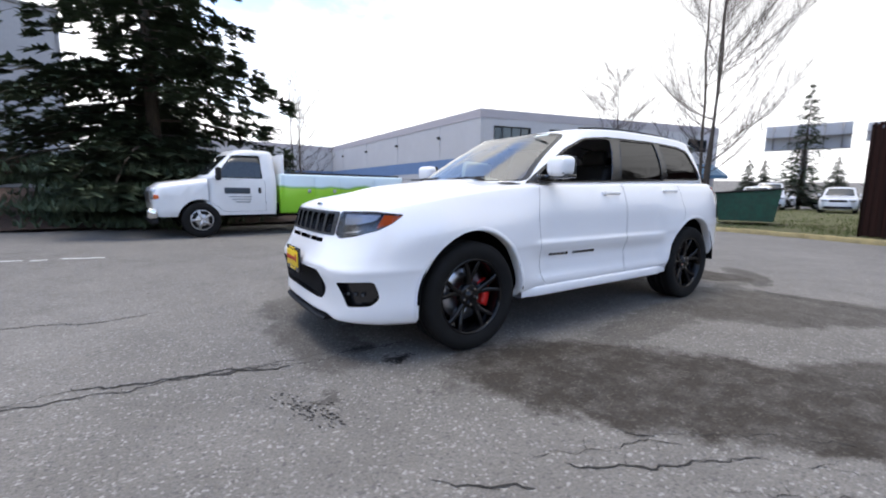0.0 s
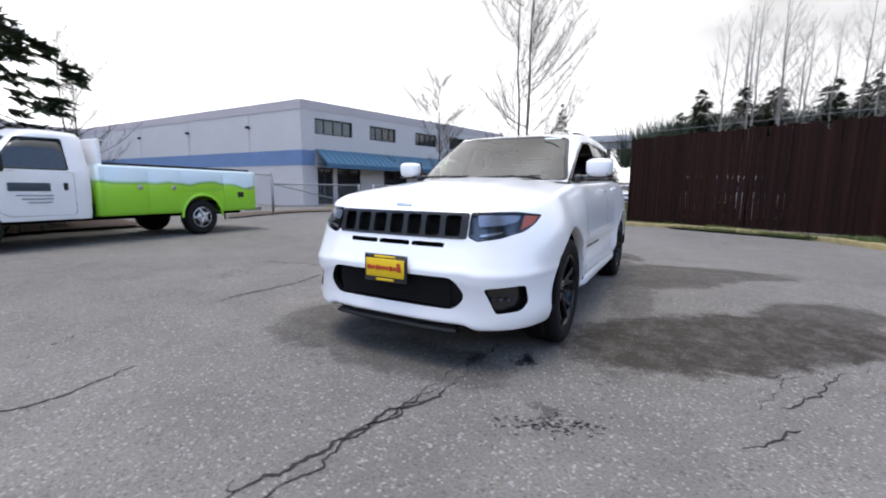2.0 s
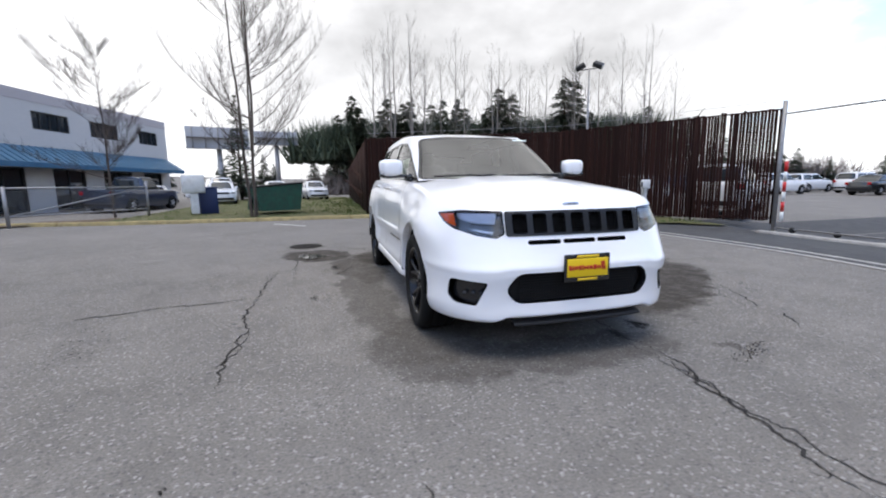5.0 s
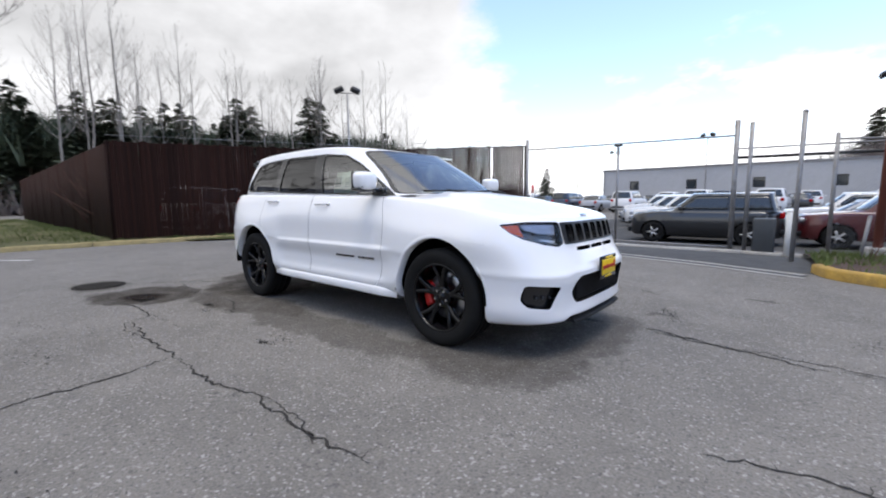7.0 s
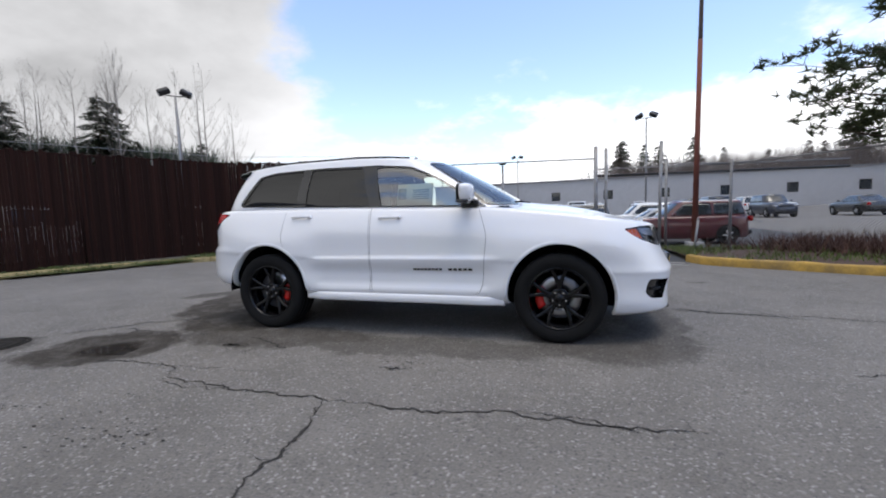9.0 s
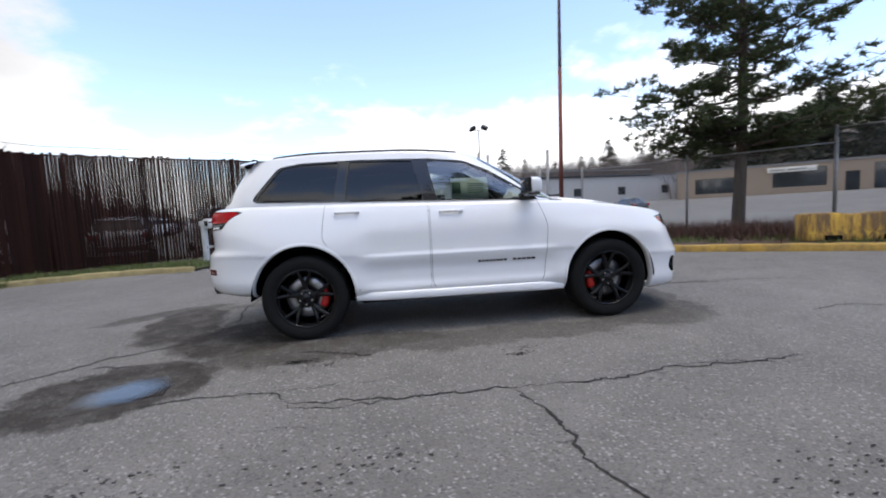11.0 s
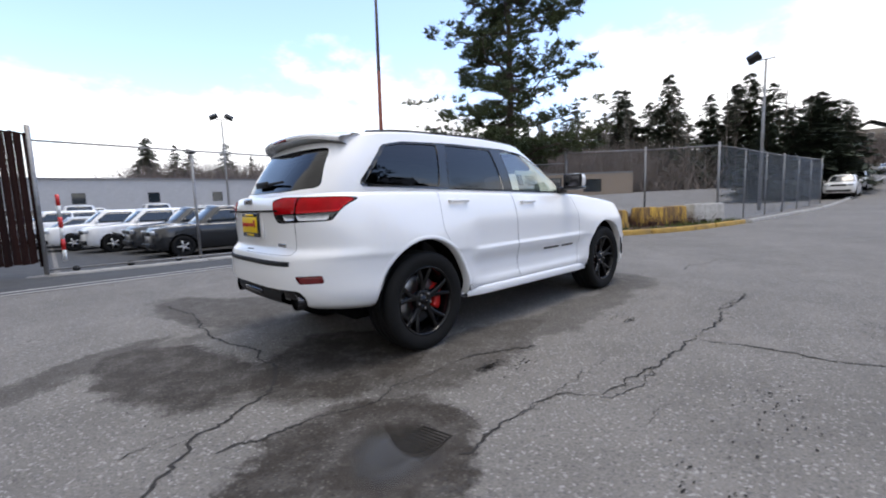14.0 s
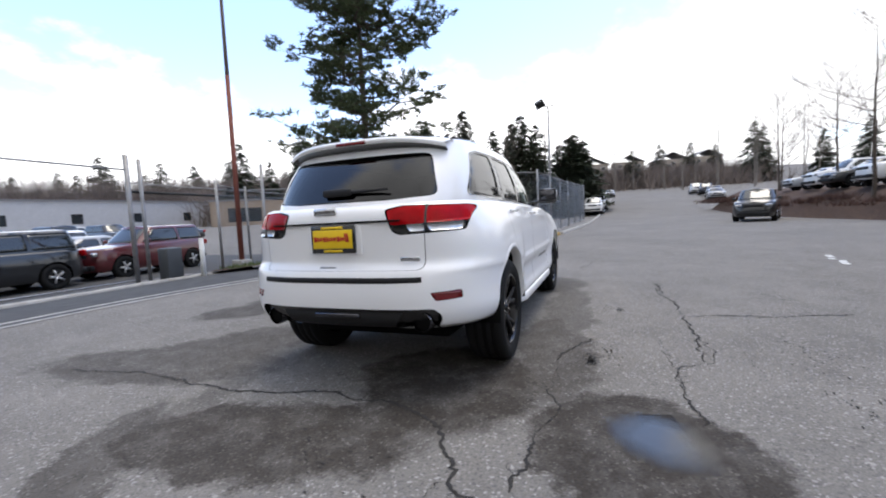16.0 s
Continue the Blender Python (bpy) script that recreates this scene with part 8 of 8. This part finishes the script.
def bare_tree(m, height, seed, label, stems=1, spread=0.5, mat_=None, start=0.14, thin=1.0, group="bare trees", twigs=3):
    """A leafless tree: upright stems, limbs that curve upwards, fine twigs along them."""
    rg = random.Random(seed)
    t = thing("bare_tree", m, label, "tree", group)
    trunk, crown = Soup(), Soup()
    up = Vector((0, 0, 1))

    def limb(p, d, length, r, level):
        n = 6 if level == 0 else 4
        q = p
        for k in range(n):
            lift = (0.24 - 0.16 * spread) if level == 0 else 0.12
            d = (d + up * lift + Vector((rg.gauss(0, 0.09), rg.gauss(0, 0.09), rg.gauss(0, 0.05)))).normalized()
            e = q + d * length / n
            crown.limb(q, e, r * (1 - 0.8 * k / n), r * (1 - 0.8 * (k + 1) / n), 4 if level == 0 else 3)
            if level < 2 and (k > 0 or level):
                for _ in range(twigs if level == 0 else 2):
                    a = rg.uniform(0, 6.283)
                    side = Vector((math.cos(a), math.sin(a), 0.25))
                    nd = (d * 0.75 + side * 0.62).normalized()
                    limb(q.lerp(e, rg.random()), nd, length * rg.uniform(0.16, 0.34) * (1.15 - 0.5 * k / n), max(0.003, r * 0.32), level + 1)
            q = e

    for s in range(stems):
        a = 6.283 * s / stems + 0.4
        top = height * (1.0 if s == 0 else rg.uniform(0.85, 0.98))
        lean = Vector((math.cos(a), math.sin(a), 0)) * (0.035 if stems > 1 else 0.01)
        n = 14
        r0 = height * 0.0115 * thin * (1.0 if stems == 1 else 0.85)
        q = Vector((0.1 * math.cos(a), 0.1 * math.sin(a), -0.05)) if stems > 1 else Vector((0, 0, -0.05))
        for k in range(n):
            d = (up + lean + Vector((rg.gauss(0, 0.035), rg.gauss(0, 0.035), 0))).normalized()
            e = q + d * top / n
            f = k / n
            trunk.limb(q, e, max(0.006, r0 * (1 - f) ** 0.9), max(0.005, r0 * (1 - (k + 1) / n) ** 0.9), 7)
            if f >= start:
                for _ in range(3 if stems == 1 else 2):
                    w = rg.uniform(0, 6.283)
                    el = rg.uniform(0.15, 0.6) * (1 - 0.5 * spread) + 0.5 * f
                    nd = Vector((math.cos(w) * math.cos(el), math.sin(w) * math.cos(el), math.sin(el)))
                    g = (f - start) / (1 - start)
                    L = height * (0.13 + 0.20 * spread) * (0.25 + 1.1 * math.sin(math.pi * min(1, 0.25 + 0.75 * g))) * rg.uniform(0.6, 1.15)
                    limb(q.lerp(e, rg.random()), nd, L, max(0.006, r0 * (1 - f) * 0.34), 0)
            q = e
    under("trunk", trunk.mesh("trunk", mat_ or BARK), t)
    under("crown", crown.mesh("crown", TWIG if mat_ is None else mat_), t, "bare twigs")
    return t


conifer(pose(3.3, -12.9, 0.3), 13.5, 5.0, 3, "large dark green conifer behind the service truck", 1.2, None, 0.03, 2.6, "conifers", 0.66)
pine(pose(9.9, 7.0, 0.15), 12.5, 9, "tall pine with clumped needles in a planting bed")
conifer(pose(-37, -8.8, 0), 9.2, 2.1, 12, "slim dark conifer beyond the car lot", 1.2)
bare_tree(pose(-12.6, -4.2, 0.05), 12.5, 21, "leafless tree with several stems on the grass strip", 3, 0.5, None, 0.14, 0.50, "bare trees", 6)
bare_tree(pose(-16.2, -10.2, 0), 7.0, 22, "small leafless tree before the office building", 1, 1.0, None, 0.16, 0.75, "bare trees", 8)
bare_tree(pose(-8.5, -40.0, 0), 4.0, 25, "leafless shrub against a white wall", 2, 0.9, None, 0.1)
bare_tree(pose(-1.5, -14.8, 0.2), 5.2, 26, "leafless tree beside a conifer", 2, 0.8, None, 0.15)
bare_tree(pose(19.0, -12.4, 1.0), 7.6, 27, "leafless spreading tree on the bank", 1, 1.0, None, 0.22)
bare_tree(pose(26.5, -14.2, 1.4), 7.0, 28, "leafless spreading tree on the bank", 1, 1.0, None, 0.22)
bare_tree(pose(34.5, -14.0, 1.6), 7.5, 29, "leafless spreading tree on the bank", 2, 0.9, None, 0.2)
bare_tree(pose(15.5, -15.8, 1.5), 6.5, 33, "leafless spreading tree on the bank", 1, 1.0, None, 0.22)

# woods round the place: a few kinds, set out one by one
rgt = random.Random(17)
FIRS = [conifer(pose(-46, 24 + 9 * k, ground_z(-46, 24 + 9 * k)), 9.0 + 1.5 * k, 2.7 + 0.4 * k, 40 + k, "dark conifer in the woods behind the yard", 1.6, FAR_NEEDLES, 0.03, 0.7, "woodland conifers", 1.9) for k in range(3)]
BARES = [bare_tree(pose(-50 + 4 * k, 22 + 8 * k, 0.5), 17 + 1.2 * k, 60 + k, "tall slender leafless tree in the woods", 1 + (k == 2), 0.16, PALE_BARK, 0.30, 0.75, "woodland bare trees", 2) for k in range(3)]


def plant(kinds, az, r, size, jitter=0.0):
    a = radians(az + rgt.uniform(-jitter, jitter))
    rr = r * rgt.uniform(0.92, 1.1)
    x, y = rr * math.cos(a), rr * math.sin(a)
    k = rgt.choice(kinds)
    s = size * rgt.uniform(0.8, 1.2)
    ob = copy_thing(k, pose(x, y, ground_z(x, y) - 0.2, 0, 0, rgt.uniform(0, 360)))
    ob.scale = (s * rgt.uniform(0.9, 1.15), s * rgt.uniform(0.9, 1.15), s)
    return ob


for k in range(26):
    plant(FIRS, 176 - 2.5 * k, 58 - 0.1 * k, 1.08 - 0.68 * smooth_step(12, 21, k), 1.2)
for k in range(24):
    plant(BARES, 175 - 1.75 * k, 52, 1.0 if k < 18 else 0.8, 1.2)
for k in range(6):
    plant(FIRS, 168 - 4.5 * k, 75, 1.4, 2.0)
for k in range(46):
    plant(FIRS, 179 - 0.95 * k, 64, 1.12 - 0.35 * smooth_step(28, 40, k), 0.8)
for k in range(26):
    plant(FIRS, 84 - 1.7 * k, 112, 1.25, 1.5)
for k in range(14):
    plant(BARES, 112 - 3.5 * k, 112, 0.55, 2.0)
for k in range(5):
    plant(FIRS, 48 - 3.2 * k, 66, 1.05, 1.0)
for k in range(30):
    plant(FIRS, 39 - 1.1 * k, 88, 1.5, 1.0)
for k in range(18):
    plant(BARES, 36 - 1.8 * k, 82, 0.95, 1.2)
for x, y, s in ((41, 2.6, 0.75), (44, 1.9, 0.85), (47, 1.5, 0.9), (51, 1.6, 0.95), (55, 2.4, 1.0), (59, 1.2, 0.9), (38, 3.8, 0.6)):
    ob = copy_thing(FIRS[int(x) % 3], pose(x, y, ground_z(x, y) - 0.1, 0, 0, x * 40))
    ob.scale = (s * 1.25, s * 1.25, s * 0.85)
for k in range(12):
    plant(BARES, 3 - 2.4 * k, 95, 0.8, 1.5)
for k in range(9):
    plant(FIRS, 1 - 3.3 * k, 120, 1.0, 2.0)
for k in range(14):
    plant(FIRS, -150 - 4.0 * k, 120, 0.85, 2.0)


def brush(name, pts, count, h, spread, seed, m, label, wide=0.02):
    """A tangle of leafless or needled undergrowth."""
    rg = random.Random(seed)
    s = Soup()
    for _ in range(count):
        k = rg.randrange(len(pts))
        p = Vector(pts[k]) + Vector((rg.gauss(0, spread), rg.gauss(0, spread), 0))
        p.z = ground_z(p.x, p.y) + pts[k][2]
        for _ in range(3):
            d = Vector((rg.gauss(0, 0.5), rg.gauss(0, 0.5), 1)).normalized()
            L = h * rg.uniform(0.4, 1.1)
            w = d.cross(Vector((rg.gauss(0, 1), rg.gauss(0, 1), 0.2))).normalized() * wide
            s.tri(p - w, p + w, p + d * L)
    me = s.mesh(name, m)
    return tagged(new(name, me), label, "undergrowth", "", "stuff")


BRUSH_RED = plain("dry_brush", (0.085, 0.045, 0.035), 0.95, vary=0.5, scale=2)
WOODS = plain("far_winter_woods", (0.18, 0.15, 0.135), 0.95, vary=0.4, scale=0.4)
HEDGE = needle_mat("hedge_leaves", (0.018, 0.030, 0.012), (0.04, 0.06, 0.022))
brush("bank_brush", [(40 - 2.1 * k, -11.4 - 0.26 * k, 0.6 + 0.15 * (k % 3)) for k in range(16)], 9000, 0.45, 0.7, 3, BRUSH_RED, "dark reddish shrubs on the road bank", 0.02)
brush("bed_brush", [(6.4 + 0.5 * k, 6.4 - 0.35 * k, 0.1) for k in range(13)], 2600, 0.5, 0.6, 5, BRUSH_RED, "low dry shrubs in the planting bed", 0.012)
brush("hedge", [(16 - 0.8 * k, -31.2 - 0.16 * k, 0.3 + 0.9 * (k % 2)) for k in range(25)], 9000, 1.1, 0.45, 6, HEDGE, "clipped dark green hedge before a grey hall", 0.05)
brush("conifer_skirt", [(3.4 + 1.5 * math.cos(k), -12.4 + 1.3 * math.sin(k), 0.1 + 0.45 * (k % 4)) for k in range(16)], 9000, 0.32, 0.75, 7, NEEDLES, "low dark evergreen growth under a conifer", 0.035)
brush("far_woods", [(105 * math.cos(radians(a)), 105 * math.sin(radians(a)), 0.0) for a in range(22, 84, 1)], 20000, 12.0, 4.0, 8, WOODS, "grey leafless woods on the far slopes", 0.10)
brush("fir_thicket", [(67 * math.cos(radians(a)), 67 * math.sin(radians(a)), 5.0) for a in range(140, 181, 1)], 16000, 6.6, 2.8, 19, FAR_NEEDLES, "dark evergreen thicket behind the yard fence", 0.22)
brush("fence_woods", [(62 * math.cos(radians(a)), 62 * math.sin(radians(a)), 0.0) for a in range(122, 180, 2)], 9000, 4.5, 3.0, 9, WOODS, "grey undergrowth behind the yard fence", 0.07)
brush("hill_woods", [(118 * math.cos(radians(a)), 118 * math.sin(radians(a)), 0.0) for a in range(-14, 24)], 10000, 6.5, 5.0, 14, WOODS, "grey leafless woods on the far hill", 0.10)
brush("road_woods", [(80 * math.cos(radians(a)), 80 * math.sin(radians(a)), 0.0) for a in range(18, 50)], 7500, 9.5, 3.0, 10, WOODS, "brown leafless woods beyond the chain-link fence", 0.06)
brush("thicket", [(-17.5 + 0.32 * k, -1.5 + 0.62 * k, 0.0) for k in range(6, 20)], 7000, 3.0, 0.6, 12, BRUSH_RED, "dark thicket behind the slatted fence", 0.03)
